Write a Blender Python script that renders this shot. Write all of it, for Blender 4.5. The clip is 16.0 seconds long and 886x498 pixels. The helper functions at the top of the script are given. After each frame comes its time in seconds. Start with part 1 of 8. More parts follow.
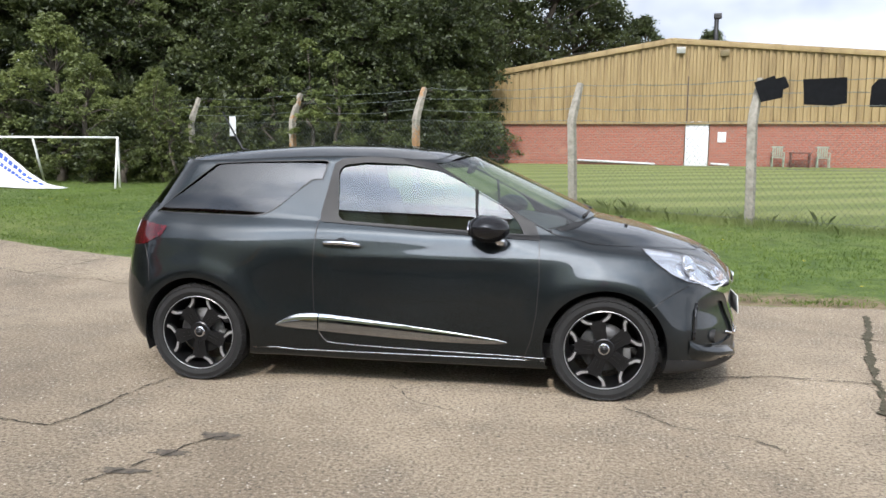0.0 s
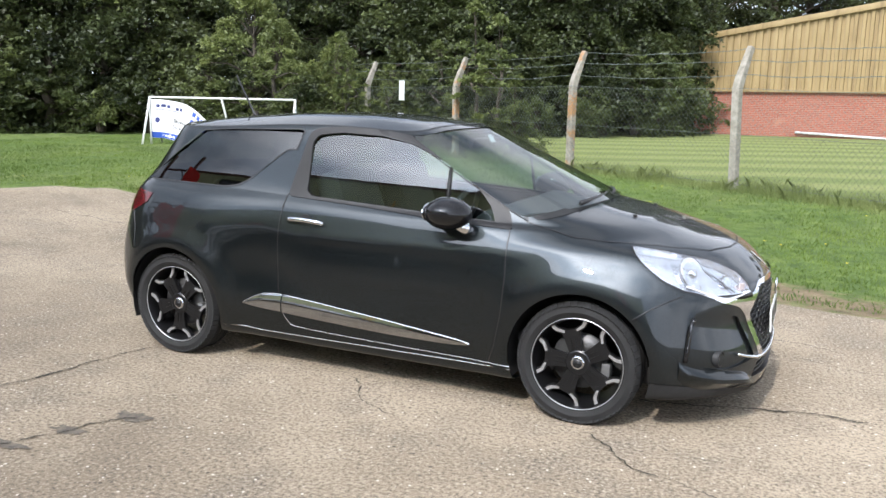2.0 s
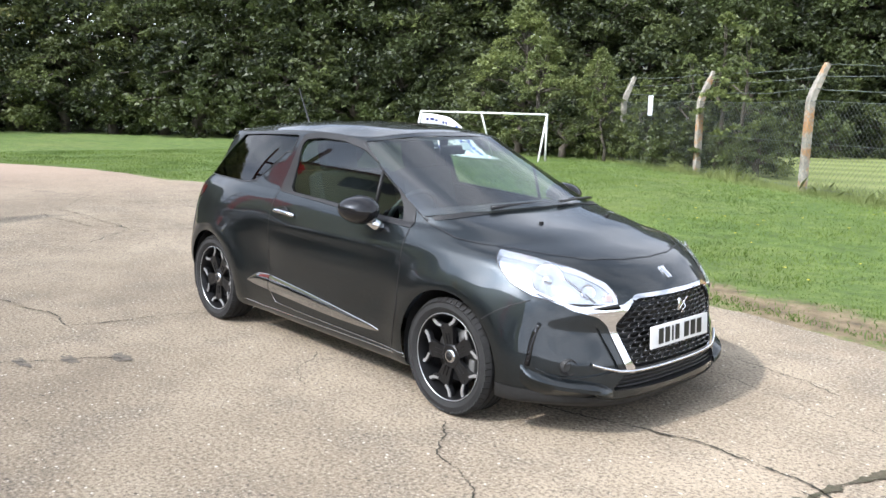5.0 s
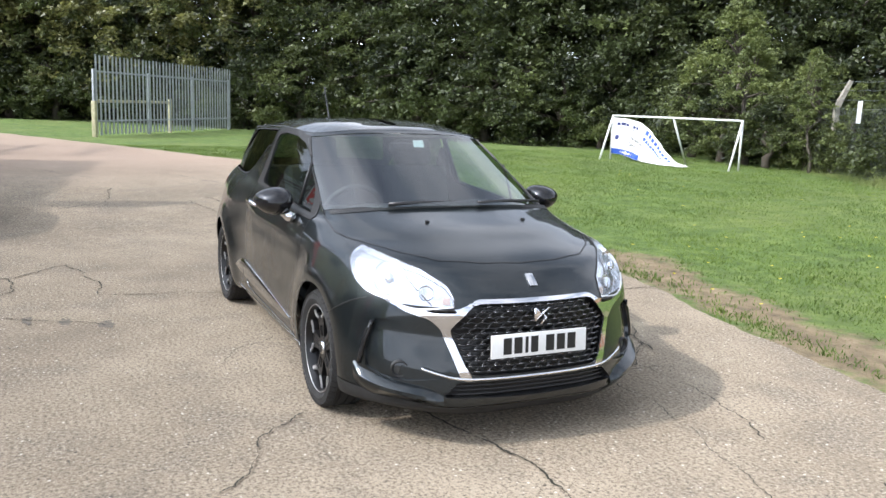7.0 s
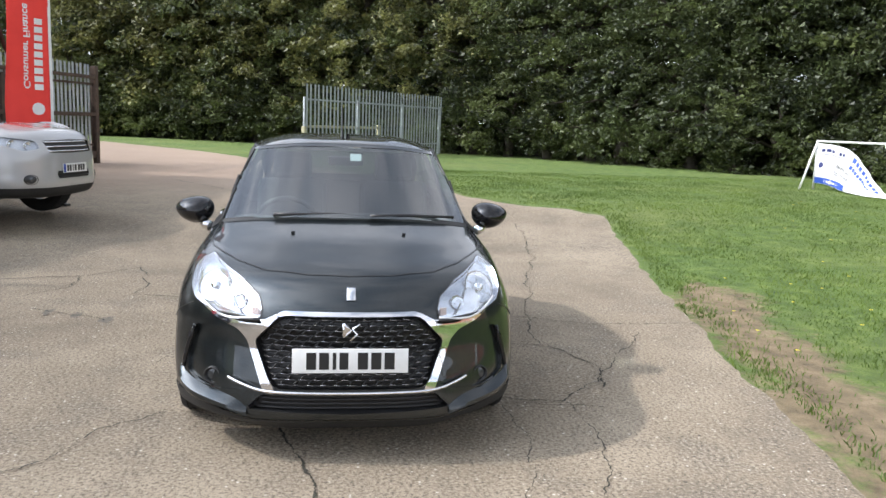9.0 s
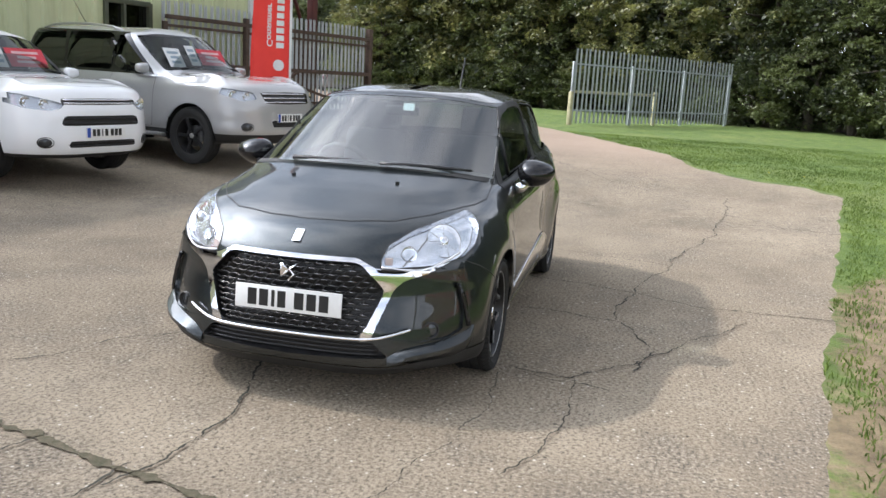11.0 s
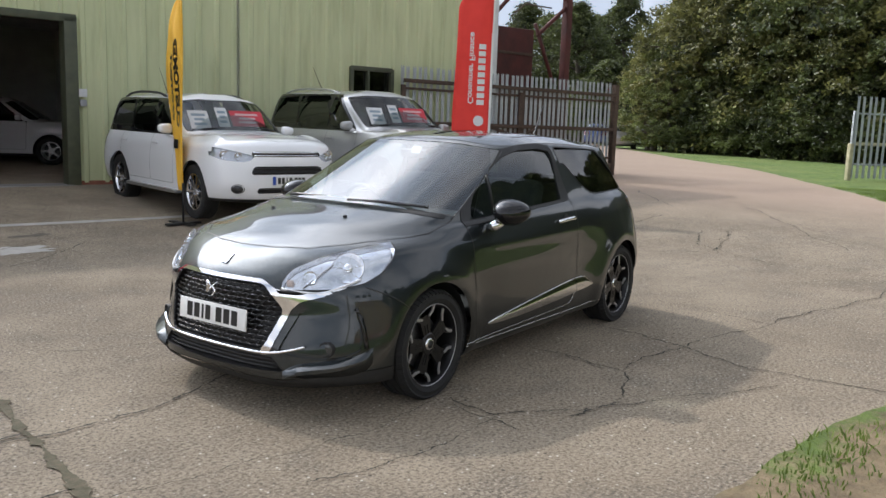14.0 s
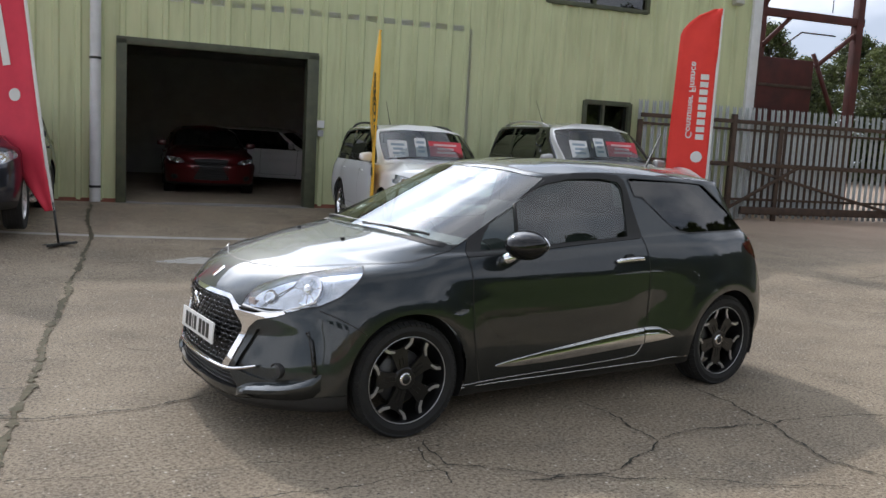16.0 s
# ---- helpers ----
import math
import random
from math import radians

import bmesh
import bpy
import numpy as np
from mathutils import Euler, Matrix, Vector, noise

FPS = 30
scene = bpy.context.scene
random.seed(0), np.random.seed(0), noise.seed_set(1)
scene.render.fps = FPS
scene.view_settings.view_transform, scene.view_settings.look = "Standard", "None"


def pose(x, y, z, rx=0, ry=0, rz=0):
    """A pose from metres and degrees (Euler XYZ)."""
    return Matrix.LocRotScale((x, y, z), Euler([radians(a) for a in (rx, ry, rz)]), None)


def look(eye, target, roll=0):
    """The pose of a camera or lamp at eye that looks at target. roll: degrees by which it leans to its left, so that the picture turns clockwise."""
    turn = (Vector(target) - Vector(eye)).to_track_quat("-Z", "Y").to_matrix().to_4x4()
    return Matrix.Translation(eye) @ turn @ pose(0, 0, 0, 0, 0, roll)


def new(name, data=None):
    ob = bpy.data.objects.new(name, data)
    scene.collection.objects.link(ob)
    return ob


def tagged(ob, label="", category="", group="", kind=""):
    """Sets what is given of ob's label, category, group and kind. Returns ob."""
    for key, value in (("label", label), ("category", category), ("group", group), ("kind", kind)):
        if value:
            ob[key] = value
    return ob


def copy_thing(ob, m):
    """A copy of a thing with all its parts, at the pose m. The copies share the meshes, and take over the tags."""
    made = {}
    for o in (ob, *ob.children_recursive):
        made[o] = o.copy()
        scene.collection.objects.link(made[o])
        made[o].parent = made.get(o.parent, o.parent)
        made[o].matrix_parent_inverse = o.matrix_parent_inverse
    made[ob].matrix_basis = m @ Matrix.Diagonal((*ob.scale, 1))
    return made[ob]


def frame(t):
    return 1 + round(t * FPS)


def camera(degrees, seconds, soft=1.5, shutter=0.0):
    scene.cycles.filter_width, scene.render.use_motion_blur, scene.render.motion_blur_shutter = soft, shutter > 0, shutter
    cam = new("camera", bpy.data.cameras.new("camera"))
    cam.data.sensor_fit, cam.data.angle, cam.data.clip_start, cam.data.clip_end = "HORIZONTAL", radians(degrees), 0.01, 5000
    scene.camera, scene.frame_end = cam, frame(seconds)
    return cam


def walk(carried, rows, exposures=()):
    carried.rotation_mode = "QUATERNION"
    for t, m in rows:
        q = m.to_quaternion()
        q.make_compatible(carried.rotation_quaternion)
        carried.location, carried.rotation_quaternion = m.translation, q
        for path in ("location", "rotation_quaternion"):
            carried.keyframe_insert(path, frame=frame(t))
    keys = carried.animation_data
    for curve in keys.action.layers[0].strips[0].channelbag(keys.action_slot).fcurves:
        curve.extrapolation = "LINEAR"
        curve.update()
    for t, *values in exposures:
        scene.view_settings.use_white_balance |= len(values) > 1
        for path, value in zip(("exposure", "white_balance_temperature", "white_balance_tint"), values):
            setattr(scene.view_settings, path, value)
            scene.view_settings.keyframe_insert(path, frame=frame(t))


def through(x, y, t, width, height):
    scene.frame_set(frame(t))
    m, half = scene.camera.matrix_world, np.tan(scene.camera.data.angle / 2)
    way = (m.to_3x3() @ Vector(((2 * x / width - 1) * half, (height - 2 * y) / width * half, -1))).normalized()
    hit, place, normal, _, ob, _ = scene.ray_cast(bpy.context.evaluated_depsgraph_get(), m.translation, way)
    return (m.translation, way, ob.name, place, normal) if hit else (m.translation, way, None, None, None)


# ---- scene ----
cam = camera(56.0, 16.0)
EXPOSURES = [(t, e, warm, 13) for t, e, warm in ((0.0, -0.87, 6480), (1.0, -0.78, 6420), (2.0, -0.55, 6330), (3.5, -0.42, 6250), (5.0, -0.28, 6250), (7.5, -0.39, 6300), (8.5, -0.33, 6330), (9.0, -0.53, 6420),
                                                 (11.5, -0.48, 6500), (12.0, -0.95, 6520), (12.5, -0.95, 6520), (13.0, -0.85, 6540), (14.5, -0.86, 6560), (16.0, -0.97, 6560))]
PATH = [
    (0, (1.057, -5.574, 1.509), (0.744, -3.617, 1.243), 0.3),
    (0.5, (1.246, -5.281, 1.521), (0.843, -3.344, 1.233), 0.4),
    (1, (1.646, -5.099, 1.521), (1.089, -3.203, 1.209), 0.4),
    (1.5, (1.935, -4.83, 1.524), (1.235, -2.988, 1.179), 0.4),
    (2, (2.226, -4.619, 1.546), (1.417, -2.824, 1.193), 1.2),
    (2.5, (2.669, -4.491, 1.556), (1.76, -2.748, 1.19), 1.3),
    (3, (2.961, -4.225, 1.539), (1.975, -2.53, 1.145), 2.1),
    (3.5, (3.31, -4.061, 1.55), (2.209, -2.441, 1.147), 2.5),
    (4, (3.637, -4.006, 1.55), (2.418, -2.467, 1.171), 2.8),
    (4.5, (3.918, -3.974, 1.566), (2.577, -2.528, 1.236), 1.8),
    (5, (4.231, -3.663, 1.561), (2.787, -2.319, 1.227), 1.5),
    (7.5, (5.419, -1.597, 1.576), (3.608, -0.817, 1.243), 2.5),
    (8, (5.517, -1.095, 1.558), (3.683, -0.368, 1.233), 2.8),
    (8.5, (5.68, -0.591, 1.545), (3.779, -0.058, 1.229), 2.7),
    (9, (5.71, -0.119, 1.557), (3.752, 0.16, 1.259), 2.1),
    (11.5, (5.332, 1.831, 1.514), (3.493, 1.143, 1.131), 3.2),
    (12, (5.22, 2.139, 1.528), (3.49, 1.188, 1.214), 2.8),
    (12.5, (5.22, 2.465, 1.532), (3.533, 1.428, 1.255), 2.5),
    (13, (5.311, 2.8, 1.539), (3.611, 1.788, 1.247), 2.0),
    (13.5, (5.178, 3.192, 1.52), (3.496, 2.154, 1.214), 2.2),
    (14, (4.854, 3.414, 1.513), (3.235, 2.278, 1.212), 2.0),
    (14.5, (4.54, 3.679, 1.509), (3.043, 2.383, 1.225), 2.1),
    (15, (4.144, 3.974, 1.518), (2.783, 2.534, 1.242), 2.2),
    (15.5, (3.709, 4.081, 1.514), (2.459, 2.542, 1.248), 2.8),
    (16, (3.426, 4.36, 1.497), (2.322, 2.71, 1.254), 3.1),
]
walk(cam, [(t, look(eye, target, roll)) for t, eye, target, roll in PATH], EXPOSURES)

# ---- light ----
SUN_AZ, SUN_EL = radians(-92.5), radians(42.5)      # where the sun stands: over the shed, behind it
world = bpy.data.worlds.new("sky")
scene.world = world
world.use_nodes = True
wn, wl = world.node_tree.nodes, world.node_tree.links
wn.clear()
w_out, w_bg = wn.new("ShaderNodeOutputWorld"), wn.new("ShaderNodeBackground")
w_sky = wn.new("ShaderNodeTexSky")
w_sky.sky_type, w_sky.sun_disc = 'NISHITA', False
w_sky.sun_elevation, w_sky.sun_rotation = SUN_EL, radians(90) - SUN_AZ
w_sky.dust_density, w_sky.air_density = 2.0, 1.0
w_co, w_map, w_noise, w_ramp, w_mix = (wn.new("ShaderNode" + k) for k in ("TexCoord", "Mapping", "TexNoise", "ValToRGB", "MixRGB"))
w_map.inputs["Scale"].default_value = (2.0, 2.2, 3.0)
w_noise.inputs["Scale"].default_value, w_noise.inputs["Detail"].default_value = 1.9, 8.0
w_noise.inputs["Roughness"].default_value = 0.55
w_ramp.color_ramp.elements[0].position, w_ramp.color_ramp.elements[1].position = 0.30, 0.50
# thin cloud, brighter towards the sun
w_dot, w_nrm, w_pow, w_glow, w_wide, w_sum, w_cloud = (wn.new("ShaderNode" + k) for k in ("VectorMath", "VectorMath", "Math", "Math", "Math", "Math", "VectorMath"))
w_nrm.operation, w_dot.operation, w_cloud.operation = 'NORMALIZE', 'DOT_PRODUCT', 'SCALE'
w_dot.inputs[1].default_value = (math.cos(SUN_AZ) * math.cos(SUN_EL), math.sin(SUN_AZ) * math.cos(SUN_EL), math.sin(SUN_EL))
wl.new(w_co.outputs["Generated"], w_nrm.inputs[0])
wl.new(w_nrm.outputs[0], w_dot.inputs[0])
w_clip = wn.new("ShaderNodeMath")
w_clip.operation = 'MAXIMUM'
w_clip.inputs[1].default_value = 0.0
wl.new(w_dot.outputs["Value"], w_clip.inputs[0])
for node, power in ((w_pow, 14.0), (w_wide, 4.0)):
    node.operation = 'POWER'
    node.inputs[1].default_value = power
    wl.new(w_clip.outputs[0], node.inputs[0])
w_glow.operation, w_sum.operation = 'MULTIPLY_ADD', 'MULTIPLY_ADD'
w_glow.inputs[1].default_value = 8.5
w_sum.inputs[1].default_value = 2.6
w_sep, w_low, w_curve, w_base = (wn.new("ShaderNode" + k) for k in ("SeparateXYZ", "Math", "Math", "Math"))
w_low.operation, w_curve.operation, w_base.operation = 'SUBTRACT', 'POWER', 'MULTIPLY_ADD'
w_low.use_clamp = True
w_low.inputs[0].default_value, w_curve.inputs[1].default_value = 1.0, 1.5
w_base.inputs[1].default_value, w_base.inputs[2].default_value = 1.25, 0.84
wl.new(w_nrm.outputs[0], w_sep.inputs[0])
wl.new(w_sep.outputs["Z"], w_low.inputs[1])
wl.new(w_low.outputs[0], w_curve.inputs[0])
wl.new(w_curve.outputs[0], w_base.inputs[0])
wl.new(w_base.outputs[0], w_glow.inputs[2])
wl.new(w_pow.outputs[0], w_glow.inputs[0])
wl.new(w_wide.outputs[0], w_sum.inputs[0])
wl.new(w_glow.outputs[0], w_sum.inputs[2])
w_cloud.inputs[0].default_value = (8.0, 8.6, 9.5)
wl.new(w_sum.outputs[0], w_cloud.inputs["Scale"])
# broad lighter and darker banks in the cloud
w_bank, w_shade, w_tone = wn.new("ShaderNodeTexNoise"), wn.new("ShaderNodeValToRGB"), wn.new("ShaderNodeMixRGB")
w_bank.inputs["Scale"].default_value, w_bank.inputs["Detail"].default_value = 1.7, 4.0
wl.new(w_map.outputs["Vector"], w_bank.inputs["Vector"])
w_shade.color_ramp.elements[0].position, w_shade.color_ramp.elements[1].position = 0.36, 0.62
w_shade.color_ramp.elements[1].color = (1.42, 1.40, 1.37, 1)
w_shade.color_ramp.elements[0].color = (0.62, 0.68, 0.76, 1)
w_tone.blend_type = 'MULTIPLY'
w_tone.inputs["Fac"].default_value = 1.0
wl.new(w_bank.outputs["Fac"], w_shade.inputs["Fac"])
wl.new(w_cloud.outputs[0], w_tone.inputs["Color1"])
wl.new(w_shade.outputs["Color"], w_tone.inputs["Color2"])
wl.new(w_tone.outputs["Color"], w_mix.inputs["Color2"])
wl.new(w_co.outputs["Generated"], w_map.inputs["Vector"])
wl.new(w_map.outputs["Vector"], w_noise.inputs["Vector"])
wl.new(w_noise.outputs["Fac"], w_ramp.inputs["Fac"])
w_ramp.color_ramp.elements[0].color = (0.66, 0.66, 0.66, 1)
wl.new(w_ramp.outputs["Color"], w_mix.inputs["Fac"])
wl.new(w_sky.outputs["Color"], w_mix.inputs["Color1"])
wl.new(w_mix.outputs["Color"], w_bg.inputs["Color"])
w_bg.inputs["Strength"].default_value = 0.125
wl.new(w_bg.outputs["Background"], w_out.inputs["Surface"])

sun = new("sun", bpy.data.lights.new("sun", 'SUN'))
sun.data.energy, sun.data.angle, sun.data.color = 4.8, radians(1.6), (1.0, 0.95, 0.87)
sun_from = Vector((math.cos(SUN_AZ) * math.cos(SUN_EL), math.sin(SUN_AZ) * math.cos(SUN_EL), math.sin(SUN_EL)))
sun.matrix_world = look(sun_from * 60, (0, 0, 0))


# ---- helpers for materials ----
def material(name):
    m = bpy.data.materials.new(name)
    m.use_nodes = True
    return m, m.node_tree.nodes, m.node_tree.links, m.node_tree.nodes["Principled BSDF"]


def noise_node(nodes, links, scale, detail=4.0, rough=0.55, coords="Object", stretch=None):
    co, n = nodes.new("ShaderNodeTexCoord"), nodes.new("ShaderNodeTexNoise")
    n.inputs["Scale"].default_value, n.inputs["Detail"].default_value, n.inputs["Roughness"].default_value = scale, detail, rough
    if stretch:
        mp = nodes.new("ShaderNodeMapping")
        mp.inputs["Scale"].default_value = stretch
        links.new(co.outputs[coords], mp.inputs["Vector"])
        links.new(mp.outputs["Vector"], n.inputs["Vector"])
    else:
        links.new(co.outputs[coords], n.inputs["Vector"])
    return n


def ramp_node(nodes, links, source, stops):
    r = nodes.new("ShaderNodeValToRGB")
    e = r.color_ramp.elements
    while len(e) < len(stops):
        e.new(0.5)
    for k, (p, c) in enumerate(stops):
        e[k].position, e[k].color = p, (*c, 1) if len(c) == 3 else c
    links.new(source, r.inputs["Fac"])
    return r


def mix_node(nodes, links, fac, a, b, kind='MIX'):
    m = nodes.new("ShaderNodeMixRGB")
    m.blend_type = kind
    for key, v in (("Fac", fac), ("Color1", a), ("Color2", b)):
        if isinstance(v, (int, float)):
            m.inputs[key].default_value = v
        elif isinstance(v, tuple):
            m.inputs[key].default_value = (*v, 1)
        else:
            links.new(v, m.inputs[key])
    return m.outputs["Color"]


def bump_node(nodes, links, bsdf, height, strength, distance=0.01):
    b = nodes.new("ShaderNodeBump")
    b.inputs["Strength"].default_value, b.inputs["Distance"].default_value = strength, distance
    links.new(height, b.inputs["Height"])
    links.new(b.outputs["Normal"], bsdf.inputs["Normal"])
    return b


def pbr(name, c1, c2=None, scale=8.0, rough=0.6, metal=0.0, bump=0.0, bscale=80.0, coat=0.0, coat_rough=0.03, rvar=0.0, stretch=None):
    """A surface with two tones mixed by noise, a little roughness variation and fine relief."""
    m, n, l, b = material(name)
    c2 = c2 or tuple(v * 0.8 for v in c1)
    big = noise_node(n, l, scale, stretch=stretch)
    l.new(ramp_node(n, l, big.outputs["Fac"], [(0.3, c2), (0.7, c1)]).outputs["Color"], b.inputs["Base Color"])
    b.inputs["Roughness"].default_value, b.inputs["Metallic"].default_value = rough, metal
    b.inputs["Coat Weight"].default_value, b.inputs["Coat Roughness"].default_value = coat, coat_rough
    if rvar:
        l.new(ramp_node(n, l, big.outputs["Fac"], [(0.3, (rough + rvar,) * 3), (0.7, (rough - rvar,) * 3)]).outputs["Color"], b.inputs["Roughness"])
    if bump:
        bump_node(n, l, b, noise_node(n, l, bscale, 5).outputs["Fac"], bump)
    return m


def glass(name, tint, gloss=1.5):
    """A thin pane: tinted see-through with a mirror gloss that grows at grazing angles."""
    m, n, l, b = material(name)
    n.remove(b)
    out = n["Material Output"]
    t, g, f, rise, mix = (n.new("ShaderNode" + k) for k in ("BsdfTransparent", "BsdfGlossy", "LayerWeight", "Math", "MixShader"))
    t.inputs["Color"].default_value, g.inputs["Roughness"].default_value = (*tint, 1), 0.01
    f.inputs["Blend"].default_value, rise.operation = 0.5, 'POWER'
    rise.inputs[1].default_value = 5.0
    l.new(f.outputs["Facing"], rise.inputs[0])
    straight = ((gloss - 1) / (gloss + 1)) ** 2
    share = n.new("ShaderNodeMath")
    share.operation = 'MULTIPLY_ADD'
    share.inputs[1].default_value, share.inputs[2].default_value = 1 - straight, straight
    l.new(rise.outputs[0], share.inputs[0])
    for a, k in ((share.outputs[0], 0), (t.outputs[0], 1), (g.outputs[0], 2)):
        l.new(a, mix.inputs[k])
    l.new(mix.outputs[0], out.inputs["Surface"])
    return m


def flake_paint(name, c1, c2, metal, rough):
    """Car paint: metal flakes under a clear coat with a film of dust."""
    m, n, l, b = material(name)
    v = n.new("ShaderNodeTexVoronoi")
    co = n.new("ShaderNodeTexCoord")
    v.inputs["Scale"].default_value = 900.0
    l.new(co.outputs["Object"], v.inputs["Vector"])
    l.new(ramp_node(n, l, v.outputs["Color"], [(0.2, c2), (0.9, c1)]).outputs["Color"], b.inputs["Base Color"])
    dust = noise_node(n, l, 3.0, 6)
    l.new(ramp_node(n, l, dust.outputs["Fac"], [(0.35, (rough - 0.04,) * 3), (0.75, (rough + 0.06,) * 3)]).outputs["Color"], b.inputs["Roughness"])
    l.new(ramp_node(n, l, dust.outputs["Fac"], [(0.4, (0.003,) * 3), (0.8, (0.012,) * 3)]).outputs["Color"], b.inputs["Coat Roughness"])
    b.inputs["Metallic"].default_value, b.inputs["Coat Weight"].default_value = metal, 1.0
    b.inputs["Coat IOR"].default_value = 1.56
    return m


def leaf_material(name, low, high, rough=0.5, through=0.38):
    m, n, l, b = material(name)
    g = n.new("ShaderNodeNewGeometry")
    info = n.new("ShaderNodeObjectInfo")
    big = noise_node(n, l, 0.55, 4)
    wide = ramp_node(n, l, big.outputs["Fac"], [(0.35, (0, 0, 0)), (0.65, (1, 1, 1))]).outputs["Color"]
    tone = mix_node(n, l, 0.55, g.outputs["Random Per Island"], wide)
    tone = mix_node(n, l, 0.18, tone, info.outputs["Random"])
    col = ramp_node(n, l, tone, [(0.15, low), (0.85, high)])
    l.new(col.outputs["Color"], b.inputs["Base Color"])
    b.inputs["Roughness"].default_value = rough
    t, mix = n.new("ShaderNodeBsdfTranslucent"), n.new("ShaderNodeMixShader")
    l.new(col.outputs["Color"], t.inputs["Color"])
    mix.inputs[0].default_value = through
    l.new(b.outputs[0], mix.inputs[1])
    l.new(t.outputs[0], mix.inputs[2])
    l.new(mix.outputs[0], n["Material Output"].inputs["Surface"])
    return m


# ---- materials ----
PAINT = flake_paint("graphite_paint", (0.040, 0.049, 0.053), (0.012, 0.0155, 0.0170), 0.95, 0.43)
WHITE_PAINT = flake_paint("white_paint", (0.88, 0.89, 0.90), (0.84, 0.85, 0.86), 0.0, 0.35)
SILVER_PAINT = flake_paint("silver_paint", (0.47, 0.47, 0.47), (0.37, 0.37, 0.37), 0.35, 0.42)
NAVY_PAINT = flake_paint("navy_paint", (0.018, 0.02, 0.035), (0.008, 0.01, 0.02), 0.4, 0.32)
RED_PAINT = flake_paint("red_paint", (0.15, 0.010, 0.014), (0.09, 0.006, 0.008), 0.4, 0.32)
GREY_PAINT = flake_paint("grey_paint", (0.30, 0.30, 0.29), (0.24, 0.24, 0.24), 0.4, 0.4)
BLUE_PAINT = flake_paint("blue_paint", (0.05, 0.10, 0.28), (0.03, 0.07, 0.2), 0.4, 0.35)
GLOSS_BLACK = pbr("gloss_black", (0.012, 0.012, 0.013), (0.008, 0.008, 0.009), 20, 0.06)
SATIN_BLACK = pbr("satin_black", (0.022, 0.022, 0.023), (0.014, 0.014, 0.015), 30, 0.42, bump=0.05, bscale=300)
FRAME_GREY = pbr("window_frame_grey", (0.014, 0.013, 0.013), (0.010, 0.010, 0.010), 30, 0.52, metal=0.0, bump=0.04, bscale=400)
BLACK_PLASTIC = pbr("black_plastic", (0.02, 0.02, 0.02), (0.013, 0.013, 0.013), 40, 0.6, bump=0.12, bscale=250)
RUBBER = pbr("tyre_rubber", (0.020, 0.0195, 0.019), (0.014, 0.014, 0.014), 14, 0.82, bump=0.2, bscale=120)
CHROME = pbr("chrome", (0.86, 0.86, 0.87), (0.78, 0.78, 0.8), 15, 0.07, metal=1.0, rvar=0.03)
SATIN_METAL = pbr("machined_alloy", (0.72, 0.72, 0.72), (0.62, 0.62, 0.62), 60, 0.3, metal=0.9, rvar=0.06)
REFLECTOR = pbr("lamp_reflector", (0.86, 0.87, 0.90), (0.74, 0.75, 0.79), 30, 0.18, metal=0.8)
LAMP_SHADE = pbr("lamp_inner_edge", (0.27, 0.27, 0.28), (0.20, 0.20, 0.21), 30, 0.3, metal=0.5)
WHEEL_BLACK = pbr("wheel_black", (0.009, 0.009, 0.010), (0.006, 0.006, 0.006), 30, 0.32)
MACHINED = pbr("bright_machined_edge", (0.52, 0.52, 0.52), (0.43, 0.43, 0.43), 60, 0.34, metal=0.6)
# pale metal for the modelled highlights on the grille mesh
GLINT = pbr("grille_glint", (0.50, 0.50, 0.51), (0.38, 0.38, 0.39), 25, 0.25, metal=0.9)
TRIM_METAL = pbr("brushed_trim", (0.58, 0.58, 0.58), (0.50, 0.50, 0.50), 25, 0.07, metal=1.0)
LAMP_HOUSING = pbr("lamp_housing", (0.62, 0.63, 0.65), (0.48, 0.49, 0.51), 30, 0.22, metal=0.7)
CLEAR_LENS = glass("clear_lens", (0.93, 0.95, 0.97), 1.35)
AMBER = pbr("amber_lens", (0.66, 0.54, 0.50), (0.58, 0.46, 0.42), 60, 0.2)
RED_LENS = pbr("red_lens", (0.10, 0.006, 0.010), (0.04, 0.003, 0.005), 25, 0.12, coat=0.7)
TINT_GLASS = glass("tinted_glass", (0.10, 0.12, 0.115), 1.95)
SIDE_GLASS = glass("side_glass", (0.60, 0.71, 0.68), 2.05)
SCREEN_GLASS = glass("windscreen_glass", (0.86, 0.95, 0.92), 2.7)
SUV_GLASS = glass("clear_screen_glass", (0.50, 0.55, 0.55), 1.55)
FABRIC = pbr("seat_fabric", (0.03, 0.03, 0.032), (0.02, 0.02, 0.021), 30, 0.9, bump=0.3, bscale=300)
PLATE_WHITE = pbr("plate_white", (0.80, 0.80, 0.78), (0.74, 0.74, 0.72), 25, 0.3)
INK = pbr("black_ink", (0.012, 0.012, 0.012), (0.008, 0.008, 0.008), 40, 0.4)
BLUE_INK = pbr("blue_print", (0.03, 0.09, 0.42), (0.025, 0.07, 0.36), 10, 0.5)


# ---- mesh tools ----
_made = {}


def pbr_once(name, c1, c2=None, *a, **k):
    if name not in _made:
        _made[name] = pbr(name, c1, c2, *a, **k)
    return _made[name]


